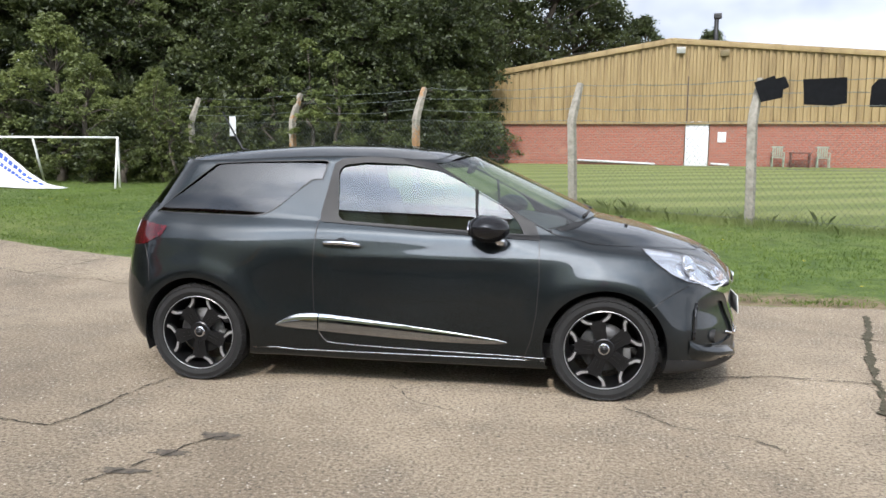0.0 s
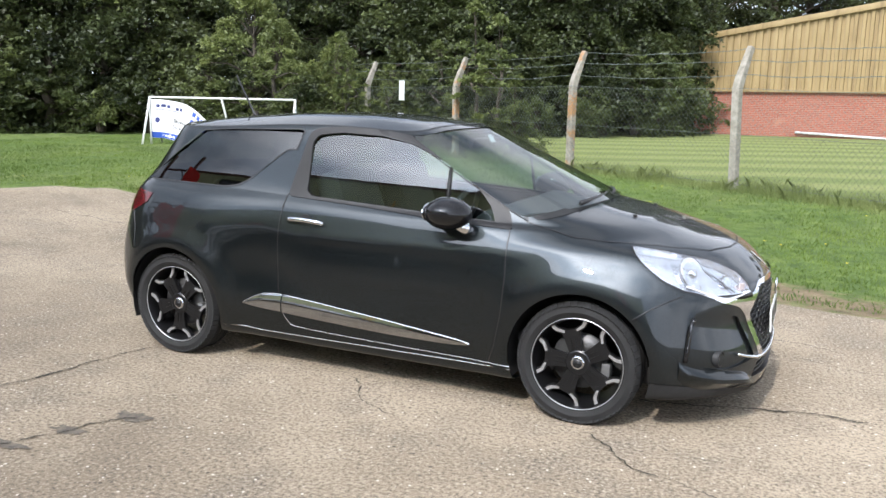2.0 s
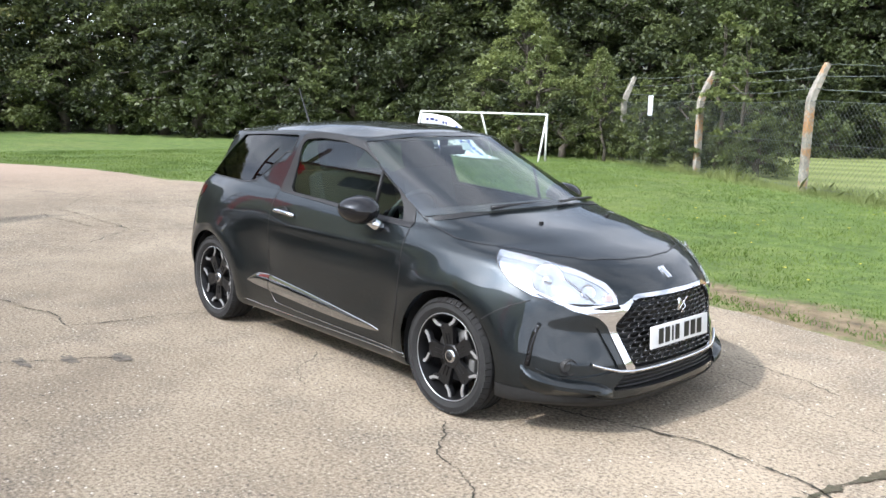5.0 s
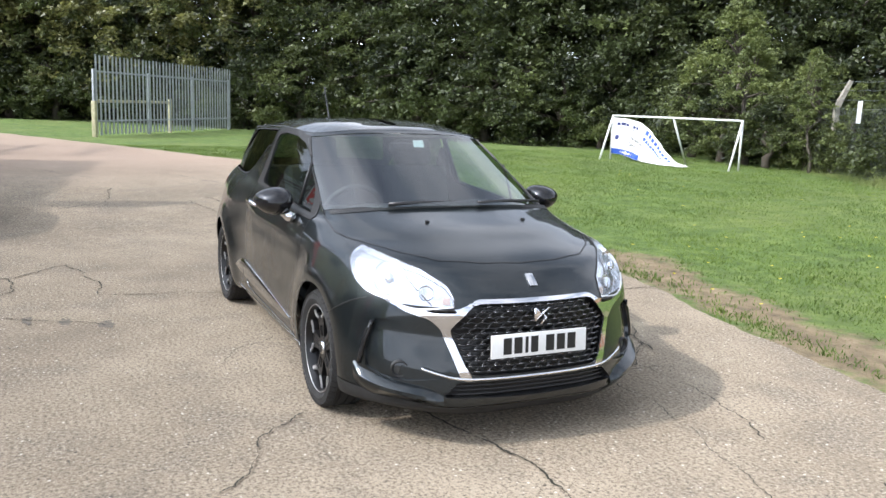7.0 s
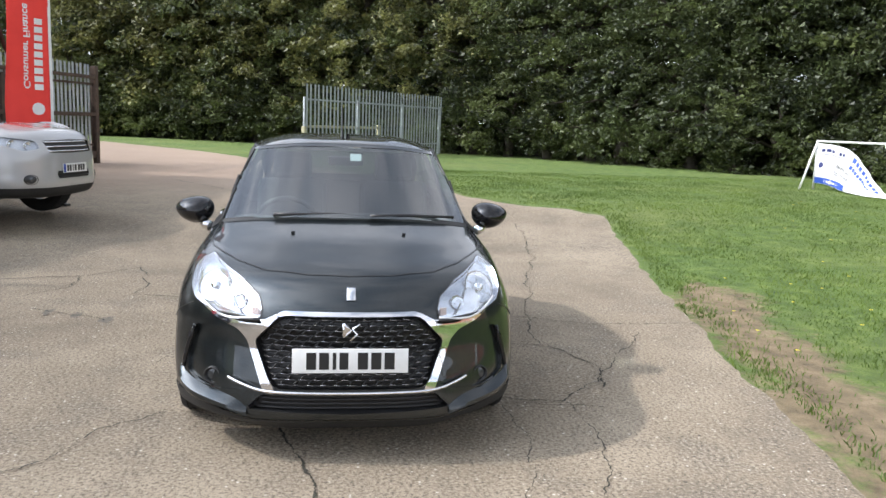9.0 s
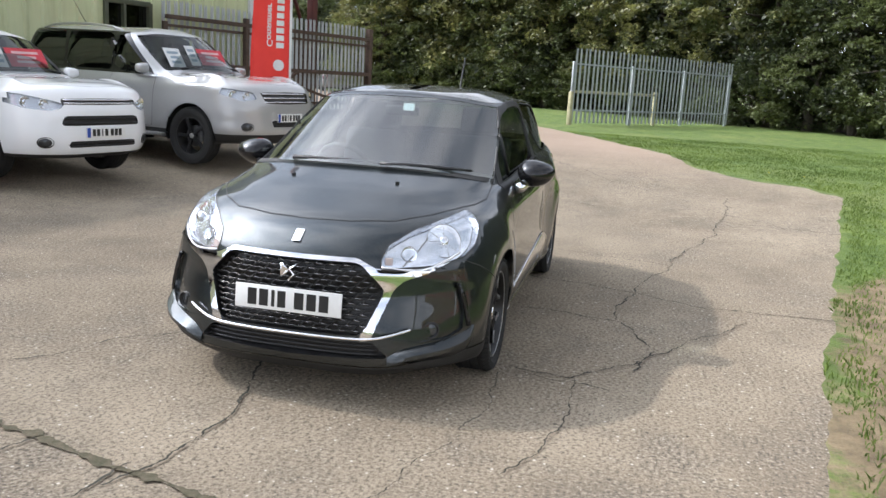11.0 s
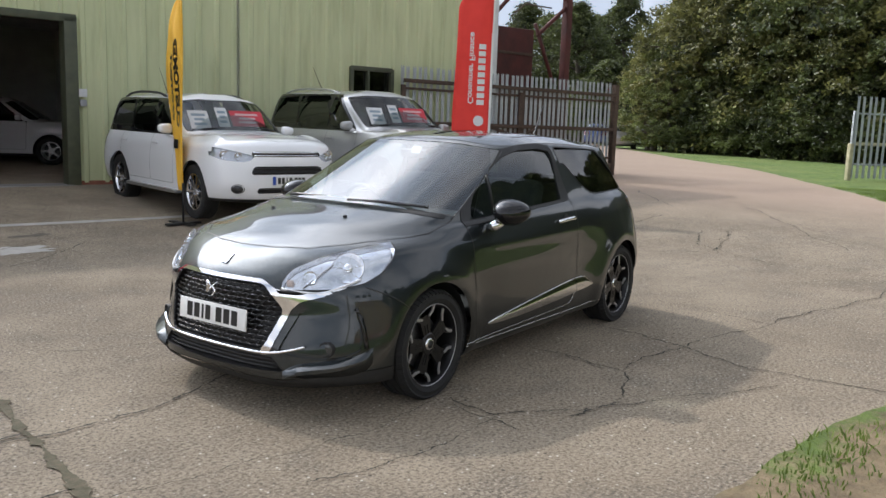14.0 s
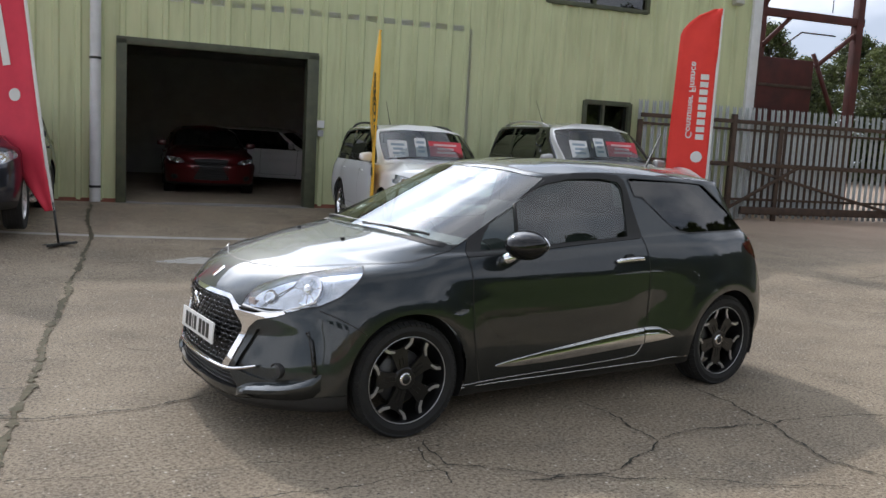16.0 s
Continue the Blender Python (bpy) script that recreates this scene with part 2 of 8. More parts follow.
def mesh(name, verts, faces, mat, parent=None, label="", smooth=True, angle=None):
    me = bpy.data.meshes.new(name)
    me.from_pydata([tuple(v) for v in verts], [], [tuple(f) for f in faces])
    me.materials.append(mat)
    if smooth:
        me.polygons.foreach_set("use_smooth", [True] * len(me.polygons))
        if angle:
            me.set_sharp_from_angle(angle=radians(angle))
    me.update()
    ob = new(name, me)
    ob.parent = parent
    return tagged(ob, label)


def part(name, bm, mat, parent, label="", smooth=True, angle=35):
    """Links a bmesh as one mesh object under a thing or a part."""
    me = bpy.data.meshes.new(name)
    bmesh.ops.recalc_face_normals(bm, faces=bm.faces)
    bm.to_mesh(me)
    bm.free()
    me.materials.append(mat)
    if smooth:
        me.polygons.foreach_set("use_smooth", [True] * len(me.polygons))
        me.set_sharp_from_angle(angle=radians(angle))
    ob = new(name, me)
    ob.parent = parent
    return tagged(ob, label)


def thing(name, m, label, category, group="", kind=""):
    """An Empty at a thing's base."""
    ob = new(name)
    ob.empty_display_size = 0.2
    ob.matrix_basis = m
    return tagged(ob, label, category, group, kind)


def bm_box(size, at=(0, 0, 0), turn=(0, 0, 0), bevel=0.0, bm=None, segments=2):
    bm = bm or bmesh.new()
    got = bmesh.ops.create_cube(bm, size=1.0, matrix=pose(*at, *turn) @ Matrix.Diagonal((*size, 1)))
    if bevel:
        edges = list({e for v in got["verts"] for e in v.link_edges})
        bmesh.ops.bevel(bm, geom=edges, offset=bevel, segments=segments, affect='EDGES', profile=0.6)
    return bm


def bm_cyl(r1, r2, depth, at=(0, 0, 0), turn=(0, 0, 0), n=20, bm=None, bevel=0.0):
    bm = bm or bmesh.new()
    got = bmesh.ops.create_cone(bm, cap_ends=True, segments=n, radius1=r1, radius2=r2, depth=depth, matrix=pose(*at, *turn))
    if bevel:
        caps = [f for f in {f for v in got["verts"] for f in v.link_faces} if len(f.verts) > 4]
        bmesh.ops.bevel(bm, geom=list({e for f in caps for e in f.edges}), offset=bevel, segments=2, affect='EDGES')
    return bm


def tube(points, radius, n=6, closed=False, taper=None):
    """Verts and faces of a round tube along points."""
    pts = [Vector(p) for p in points]
    verts, faces = [], []
    for i, p in enumerate(pts):
        a = pts[max(i - 1, 0)] if not closed else pts[i - 1]
        b = pts[min(i + 1, len(pts) - 1)] if not closed else pts[(i + 1) % len(pts)]
        d = (b - a).normalized()
        side = d.cross(Vector((0, 0, 1)) if abs(d.z) < 0.9 else Vector((1, 0, 0))).normalized()
        up = side.cross(d)
        r = radius * (taper[i] if taper else 1)
        for k in range(n):
            w = 2 * math.pi * k / n
            verts.append(p + (side * math.cos(w) + up * math.sin(w)) * r)
    rings = len(pts)
    for i in range(rings if closed else rings - 1):
        j = (i + 1) % rings
        for k in range(n):
            faces.append((i * n + k, i * n + (k + 1) % n, j * n + (k + 1) % n, j * n + k))
    if not closed:
        faces += [tuple(range(n))[::-1], tuple((rings - 1) * n + k for k in range(n))]
    return verts, faces


def lathe(profile, n=48):
    """Verts and faces of a profile of (radius, y) turned about the y axis."""
    verts, faces, m = [], [], len(profile)
    for k in range(n):
        w = 2 * math.pi * k / n
        verts += [(r * math.cos(w), y, r * math.sin(w)) for r, y in profile]
    for k in range(n):
        a, b = k * m, (k + 1) % n * m
        faces += [(a + i, a + i + 1, b + i + 1, b + i) for i in range(m - 1)]
    return verts, faces


def smooth_line(points, per=6, closed=False):
    """A smooth curve through points."""
    p = [np.array(q, float) for q in points]
    n, out = len(p), []
    for i in range(n if closed else n - 1):
        a, b, c, d = (p[(i + k) % n] if closed else p[min(max(i + k, 0), n - 1)] for k in (-1, 0, 1, 2))
        for s in range(per):
            t = s / per
            out.append(0.5 * (2 * b + (c - a) * t + (2 * a - 5 * b + 4 * c - d) * t * t + (3 * b - a - 3 * c + d) * t ** 3))
    if not closed:
        out.append(p[-1])
    return out


def merged(items):
    """Joins (verts, faces) pairs into one."""
    verts, faces = [], []
    for v, f in items:
        base = len(verts)
        verts += [tuple(q) for q in v]
        faces += [tuple(base + i for i in q) for q in f]
    return verts, faces


def poly_dist(points, px, py):
    """Signed distance to a polygon, negative inside."""
    px, py = np.asarray(px, float), np.asarray(py, float)
    best, inside = np.full(px.shape, 1e9), np.zeros(px.shape, bool)
    n = len(points)
    for i in range(n):
        (ax, ay), (bx, by) = points[i], points[(i + 1) % n]
        dx, dy = bx - ax, by - ay
        t = np.clip(((px - ax) * dx + (py - ay) * dy) / (dx * dx + dy * dy + 1e-12), 0, 1)
        best = np.minimum(best, np.hypot(px - ax - t * dx, py - ay - t * dy))
        if ay != by:
            inside ^= ((ay > py) != (by > py)) & (px < dx * (py - ay) / dy + ax)
    return np.where(inside, -best, best)


class Skin:
    """A triangle surface whose vertices carry place, normal and two grid numbers, and which can be cut along curves."""

    def __init__(self, data, tris):
        self.data, self.tris = data, tris

    x = property(lambda s: s.data[:, 0])
    y = property(lambda s: s.data[:, 1])
    z = property(lambda s: s.data[:, 2])
    u = property(lambda s: s.data[:, 6])
    v = property(lambda s: s.data[:, 7])

    def cut(self, f, where=None):
        """Splits where f changes sign. Returns the part with f < 0, the rest, and the cut's line as pairs of rows."""
        tris, data = self.tris, self.data
        f = np.where(np.abs(f) < 1e-6, 1e-6, f)
        neg = f < 0
        live = np.ones(len(tris), bool) if where is None else where[tris].all(1)
        count = neg[tris].sum(1)
        inner = [tuple(t) for t in tris[live & (count == 3)]]
        outer = [tuple(t) for t in tris[~live | (count == 0)]]
        extra, cache, line = [], {}, []

        def mid(a, b):
            key = (min(a, b), max(a, b))
            if key not in cache:
                w = f[a] / (f[a] - f[b])
                cache[key] = len(data) + len(extra)
                extra.append(data[a] + (data[b] - data[a]) * w)
            return cache[key]

        for t in tris[live & (count > 0) & (count < 3)]:
            lone_neg = neg[t].sum() == 1
            k = int(np.nonzero(neg[t] == lone_neg)[0][0])
            a, b, c = (int(t[(k + i) % 3]) for i in range(3))
            ab, ac = mid(a, b), mid(a, c)
            one, two = [(a, ab, ac)], [(ab, b, c), (ab, c, ac)]
            inner += one if lone_neg else two
            outer += two if lone_neg else one
            line.append((ab, ac))
        full = np.vstack([data, extra]) if extra else data
        seam = [(full[a], full[b]) for a, b in line]
        return Skin(full, np.array(inner, int).reshape(-1, 3)), Skin(full, np.array(outer, int).reshape(-1, 3)), seam

    def fair(self, axis):
        """Evens the surface into one gentle sheet: axis 1 bows in y over (x, z), axis 0 bows in x over (y, z)."""
        used = np.unique(self.tris)
        d = self.data.copy()
        a, b = (d[:, 0], d[:, 2]) if axis == 1 else (d[:, 1], d[:, 2])
        b = b - 1.15
        if axis == 1:
            a = a - a[used].mean()
            terms = (np.ones_like(a), a, b, a * a, b * b)
            da, db = (0 * a, 1 + 0 * a, 0 * a, 2 * a, 0 * a), (0 * a, 0 * a, 1 + 0 * a, 0 * a, 2 * b)
        else:
            terms = (np.ones_like(a), b, b * b, a * a, a * a * b, a ** 4)
            da, db = (0 * a, 0 * a, 0 * a, 2 * a, 2 * a * b, 4 * a ** 3), (0 * a, 1 + 0 * a, 2 * b, 0 * a, a * a, 0 * a)
        k = np.linalg.lstsq(np.stack(terms, -1)[used], d[used, axis], rcond=None)[0]
        if axis == 0:
            k[0], k[3] = k[0] + 0.075, k[3] - 0.25         # the screen bulges across
        if axis == 1:
            k[4] -= 0.4 * np.sign(k[0])          # the glass bows a little more than the metal round it
            k[2] *= 0.93
        d[:, axis] = np.stack(terms, -1) @ k
        ga, gb = np.stack(da, -1) @ k, np.stack(db, -1) @ k
        n = np.stack([-ga, np.ones_like(ga), -gb] if axis == 1 else [np.ones_like(ga), -ga, -gb], -1)
        n /= np.linalg.norm(n, axis=-1, keepdims=True)
        n *= np.where((n * d[:, 3:6]).sum(-1, keepdims=True) < 0, -1, 1)
        d[:, 3:6] = n
        return Skin(d, self.tris)

    def build(self, name, mat, parent, label="", offset=0.0, depth=0.0, smooth=True):
        """A mesh object, moved along its normals by offset, with a rim of that depth behind its edges."""
        used, inverse = np.unique(self.tris, return_inverse=True)
        tri = inverse.reshape(-1, 3)
        data = self.data[used]
        # weld vertices that share a place
        _, first, back = np.unique(np.round(data[:, :3] * 2e4).astype(int), axis=0, return_index=True, return_inverse=True)
        data, tri = data[first], back.reshape(-1)[tri]
        tri = tri[(tri[:, 0] != tri[:, 1]) & (tri[:, 1] != tri[:, 2]) & (tri[:, 0] != tri[:, 2])]
        p = data[:, :3] + data[:, 3:6] * offset
        faces = [tuple(int(i) for i in t) for t in tri]
        verts = [tuple(q) for q in p]
        if depth:
            seen = {}
            for t in faces:
                for i in range(3):
                    e = (t[i], t[(i + 1) % 3])
                    seen[(min(e), max(e))] = None if (min(e), max(e)) in seen else e
            edge = [e for e in seen.values() if e]
            low = {}
            for i in {i for e in edge for i in e}:
                low[i] = len(verts)
                verts.append(tuple(p[i] - data[i, 3:6] * depth))
            faces += [(b, a, low[a], low[b]) for a, b in edge]
        ob = mesh(name, verts, faces, mat, parent, label, smooth, 50 if depth else None)
        return ob


def seam_strip(seam, width=0.007, lift=0.0025):
    """Verts and faces of a thin ribbon along a cut."""
    verts, faces = [], []
    for a, b in seam:
        p, q, n = Vector(a[:3]), Vector(b[:3]), Vector(a[3:6] + b[3:6]).normalized()
        d = q - p
        if d.length < 1e-5:
            continue
        s = n.cross(d).normalized() * width / 2
        e, k = d.normalized() * 0.0012, len(verts)
        verts += [p - e - s + n * lift, q + e - s + n * lift, q + e + s + n * lift, p - e + s + n * lift]
        faces.append((k, k + 1, k + 2, k + 3))
    return verts, faces


def hermite(points, per, sharp=(), mirror=False):
    """Non-uniform cubic through the first axis of an array (n, ..., 3). mirror: ends meet their own reflection in y."""
    p = np.asarray(points, float)
    flip = np.array([1, -1, 1.0])
    first, last = (p[1] * flip, p[-2] * flip) if mirror else (2 * p[0] - p[1], 2 * p[-1] - p[-2])
    q = np.concatenate([first[None], p, last[None]])
    step = np.diff(q, axis=0)
    size = np.maximum(np.linalg.norm(step, axis=-1, keepdims=True), 1e-4)
    vel = (step[:-1] / size[:-1] * size[1:] + step[1:] / size[1:] * size[:-1]) / (size[:-1] + size[1:])
    out, par = [], []
    for i in range(len(p) - 1):
        m0, m1, h = vel[i].copy(), vel[i + 1].copy(), size[i + 1]
        chord = step[i + 1] / h
        for k, m in ((i, m0), (i + 1, m1)):
            if k in sharp:
                m[:] = m * (1 - sharp[k]) + chord * sharp[k]
        for s in range(per):
            t = s / per
            a, b, c, d = 2 * t ** 3 - 3 * t * t + 1, t ** 3 - 2 * t * t + t, -2 * t ** 3 + 3 * t * t, t ** 3 - t * t
            out.append(a * p[i] + b * h * m0 + c * p[i + 1] + d * h * m1)
            par.append(i + t)
    out.append(p[-1])
    par.append(len(p) - 1.0)
    return np.array(out), np.array(par)


def car_skin(rows, nu=14, nv=9, sharp_rows={}, sharp_cols={}, swell=None):
    """A closed car shell from longitudinal lines, each from tail centre by the side to nose centre."""
    grid = np.array(rows, float)                                   # rows, columns, 3
    wide, up = hermite(np.swapaxes(grid, 0, 1), nu, sharp_cols, mirror=True)   # columns first
    full, vp = hermite(np.swapaxes(wide, 0, 1), nv, sharp_rows)
    if swell:
        full = swell(full)
    left = full
    right = full[:, ::-1][:, 1:-1] * np.array([1, -1, 1.0])
    p = np.concatenate([left, right], 1)
    uu = np.concatenate([up, up[::-1][1:-1]])
    du = np.roll(p, -1, 1) - np.roll(p, 1, 1)
    dv = np.gradient(p, axis=0)
    n = np.cross(du, dv)
    n /= np.maximum(np.linalg.norm(n, axis=-1, keepdims=True), 1e-9)
    mid = p.mean((0, 1))
    n *= np.where(((p - mid) * n).sum(-1, keepdims=True) < 0, -1, 1)
    r, c = p.shape[:2]
    data = np.concatenate([p, n, np.broadcast_to(uu[None, :, None], (r, c, 1)), np.broadcast_to(vp[:, None, None], (r, c, 1))], -1).reshape(-1, 8)
    idx = np.arange(r * c).reshape(r, c)
    a, b = idx[:-1], np.roll(idx, -1, 1)[:-1]
    d, e = idx[1:], np.roll(idx, -1, 1)[1:]
    tris = np.concatenate([np.stack([a, b, e], -1).reshape(-1, 3), np.stack([a, e, d], -1).reshape(-1, 3)])
    # faces look outwards
    va, vb, vc = (data[tris[:, i], :3] for i in range(3))
    fn = np.cross(vb - va, vc - va)
    flip = (fn * data[tris[:, 0], 3:6]).sum(-1) < 0
    tris[flip] = tris[flip][:, ::-1]
    return Skin(data, tris)


def nearest_on(skin, axis, a, b, side=1):
    """The place and normal on a skin at two coordinates: axis 'y' looks up (x, z) on one side, 'x' looks up (y, z) at the nose, 'z' looks up (x, y) on top."""
    d = skin.data
    i, j, k = {"y": (0, 2, 1), "x": (1, 2, 0), "z": (0, 1, 2)}[axis]
    ok = {"y": d[:, 1] * side > 0.25, "x": d[:, 0] > 1.2, "z": d[:, 5] > 0.2}[axis]
    d = d[ok]
    far = (d[:, i] - a) ** 2 + (d[:, j] - b) ** 2
    near = np.argsort(far)[:6]
    if axis in "xz":
        near = near[np.argsort(-d[near, k])][:3]
    q = d[near[0]]
    n = Vector(q[3:6])
    p = np.array(q[:3])
    if abs(q[3 + k]) > 0.15:
        p[k] -= (q[3 + i] * (a - p[i]) + q[3 + j] * (b - p[j])) / q[3 + k]
    p[i], p[j] = a, b
    return Vector(p), n


# ---- the ground ----
def height(x, y):
    """The yard lies in a shallow dip round the car."""
    r = np.clip((np.hypot(x, y) - 4.0) / 6.5, 0, 1)
    return 0.29 * r * r * (3 - 2 * r)


def on_ground(x, y):
    return float(height(x, y))


VERGE = [(60, -3.0), (12, 1.2), (6, 2.0), (3.76, 2.28), (2.9, 2.22), (1.7, 2.45), (0.6, 2.62), (-1.0, 2.98), (-2.8, 3.35), (-4.3, 3.7), (-5.9, 4.0), (-6.9, 4.25), (-7.6, 3.85),
         (-8.2, 2.9), (-9.2, 2.35), (-11.4, 1.95), (-16.3, -0.3), (-24.5, -4.4), (-31.6, -9.6), (-46, -19), (-90, -48), (-400, 0), (-400, 400), (400, 400), (400, -10)]


def wobble(x, y, amount):
    return np.array([noise.noise((a * 2.3, b * 2.3, 0.3)) * 0.7 + noise.noise((a * 7.1, b * 7.1, 4.0)) * 0.3 for a, b in zip(x, y)]) * amount


def concrete_material():
    """Old brushed concrete: broad stains, fine grain, sparse pale stones and pits, and patches worn down to the stones."""
    m, n, l, b = material("weathered_concrete")
    co = n.new("ShaderNodeTexCoord")
    stain, blotch = noise_node(n, l, 0.55, 8, 0.62), noise_node(n, l, 1.9, 9, 0.68)
    grain, fine = noise_node(n, l, 52, 6, 0.75), noise_node(n, l, 170, 4, 0.7)
    base = ramp_node(n, l, stain.outputs["Fac"], [(0.30, (0.182, 0.146, 0.106)), (0.48, (0.284, 0.231, 0.166)), (0.70, (0.384, 0.316, 0.232))]).outputs["Color"]
    base = mix_node(n, l, ramp_node(n, l, blotch.outputs["Fac"], [(0.50, (0, 0, 0)), (0.70, (0.55,) * 3)]).outputs["Color"], base, (0.150, 0.128, 0.100))
    base = mix_node(n, l, ramp_node(n, l, blotch.outputs["Fac"], [(0.30, (0.35,) * 3), (0.44, (0, 0, 0))]).outputs["Color"], base, (0.42, 0.36, 0.275))
    base = mix_node(n, l, ramp_node(n, l, grain.outputs["Fac"], [(0.38, (0.88,) * 3), (0.50, (0, 0, 0))]).outputs["Color"], base, (0.080, 0.066, 0.050))
    base = mix_node(n, l, ramp_node(n, l, grain.outputs["Fac"], [(0.53, (0, 0, 0)), (0.64, (0.7,) * 3)]).outputs["Color"], base, (0.46, 0.395, 0.305))
    base = mix_node(n, l, ramp_node(n, l, fine.outputs["Fac"], [(0.36, (0.5,) * 3), (0.50, (0, 0, 0))]).outputs["Color"], base, (0.11, 0.092, 0.070))
    # where the skin of the slab has worn off, darker stones show
    worn, worn2 = noise_node(n, l, 0.9, 10, 0.68), noise_node(n, l, 5.0, 8, 0.7)
    worn_mask = ramp_node(n, l, mix_node(n, l, 0.35, worn.outputs["Fac"], worn2.outputs["Fac"]), [(0.51, (0, 0, 0)), (0.56, (0.5,) * 3), (0.66, (0.8,) * 3)]).outputs["Color"]
    specks = ramp_node(n, l, grain.outputs["Fac"], [(0.38, (0.075, 0.062, 0.047)), (0.50, (0.195, 0.163, 0.124)), (0.64, (0.42, 0.36, 0.28))]).outputs["Color"]
    base = mix_node(n, l, worn_mask, base, specks)
    # sparse pale stones and dark pits
    for scale, tone, share in ((46, (0.66, 0.60, 0.51), 0.86), (85, (0.60, 0.54, 0.45), 0.88), (34, (0.062, 0.052, 0.040), 0.88)):
        cell = n.new("ShaderNodeTexVoronoi")
        cell.inputs["Scale"].default_value = scale
        l.new(co.outputs["Object"], cell.inputs["Vector"])
        dot = ramp_node(n, l, cell.outputs["Distance"], [(0.22, (0.9,) * 3), (0.36, (0, 0, 0))]).outputs["Color"]
        pick = ramp_node(n, l, cell.outputs["Color"], [(share, (0, 0, 0)), (share + 0.02, (1, 1, 1))]).outputs["Color"]
        base = mix_node(n, l, mix_node(n, l, 1.0, dot, pick, 'MULTIPLY'), base, tone)
    # the road towards the gate is redder
    sep = n.new("ShaderNodeSeparateXYZ")
    l.new(co.outputs["Object"], sep.inputs[0])
    far = ramp_node(n, l, n_math(n, l, 'MULTIPLY_ADD', sep.outputs["X"], -0.05, 0.0), [(0.36, (0, 0, 0)), (0.62, (0.75,) * 3)]).outputs["Color"]
    base = mix_node(n, l, far, base, (0.40, 0.295, 0.225))
    l.new(base, b.inputs["Base Color"])
    b.inputs["Roughness"].default_value = 0.9
    b.inputs["Diffuse Roughness"].default_value = 0.7
    b.inputs["Specular IOR Level"].default_value = 0.3
    bump_node(n, l, b, mix_node(n, l, 0.4, grain.outputs["Fac"], fine.outputs["Fac"]), 1.0, 0.009)
    return m


def n_math(nodes, links, op, a, b=0.0, c=0.0):
    k = nodes.new("ShaderNodeMath")
    k.operation = op
    for i, v in enumerate((a, b, c)):
        if isinstance(v, (int, float)):
            k.inputs[i].default_value = v
        else:
            links.new(v, k.inputs[i])
    return k.outputs[0]


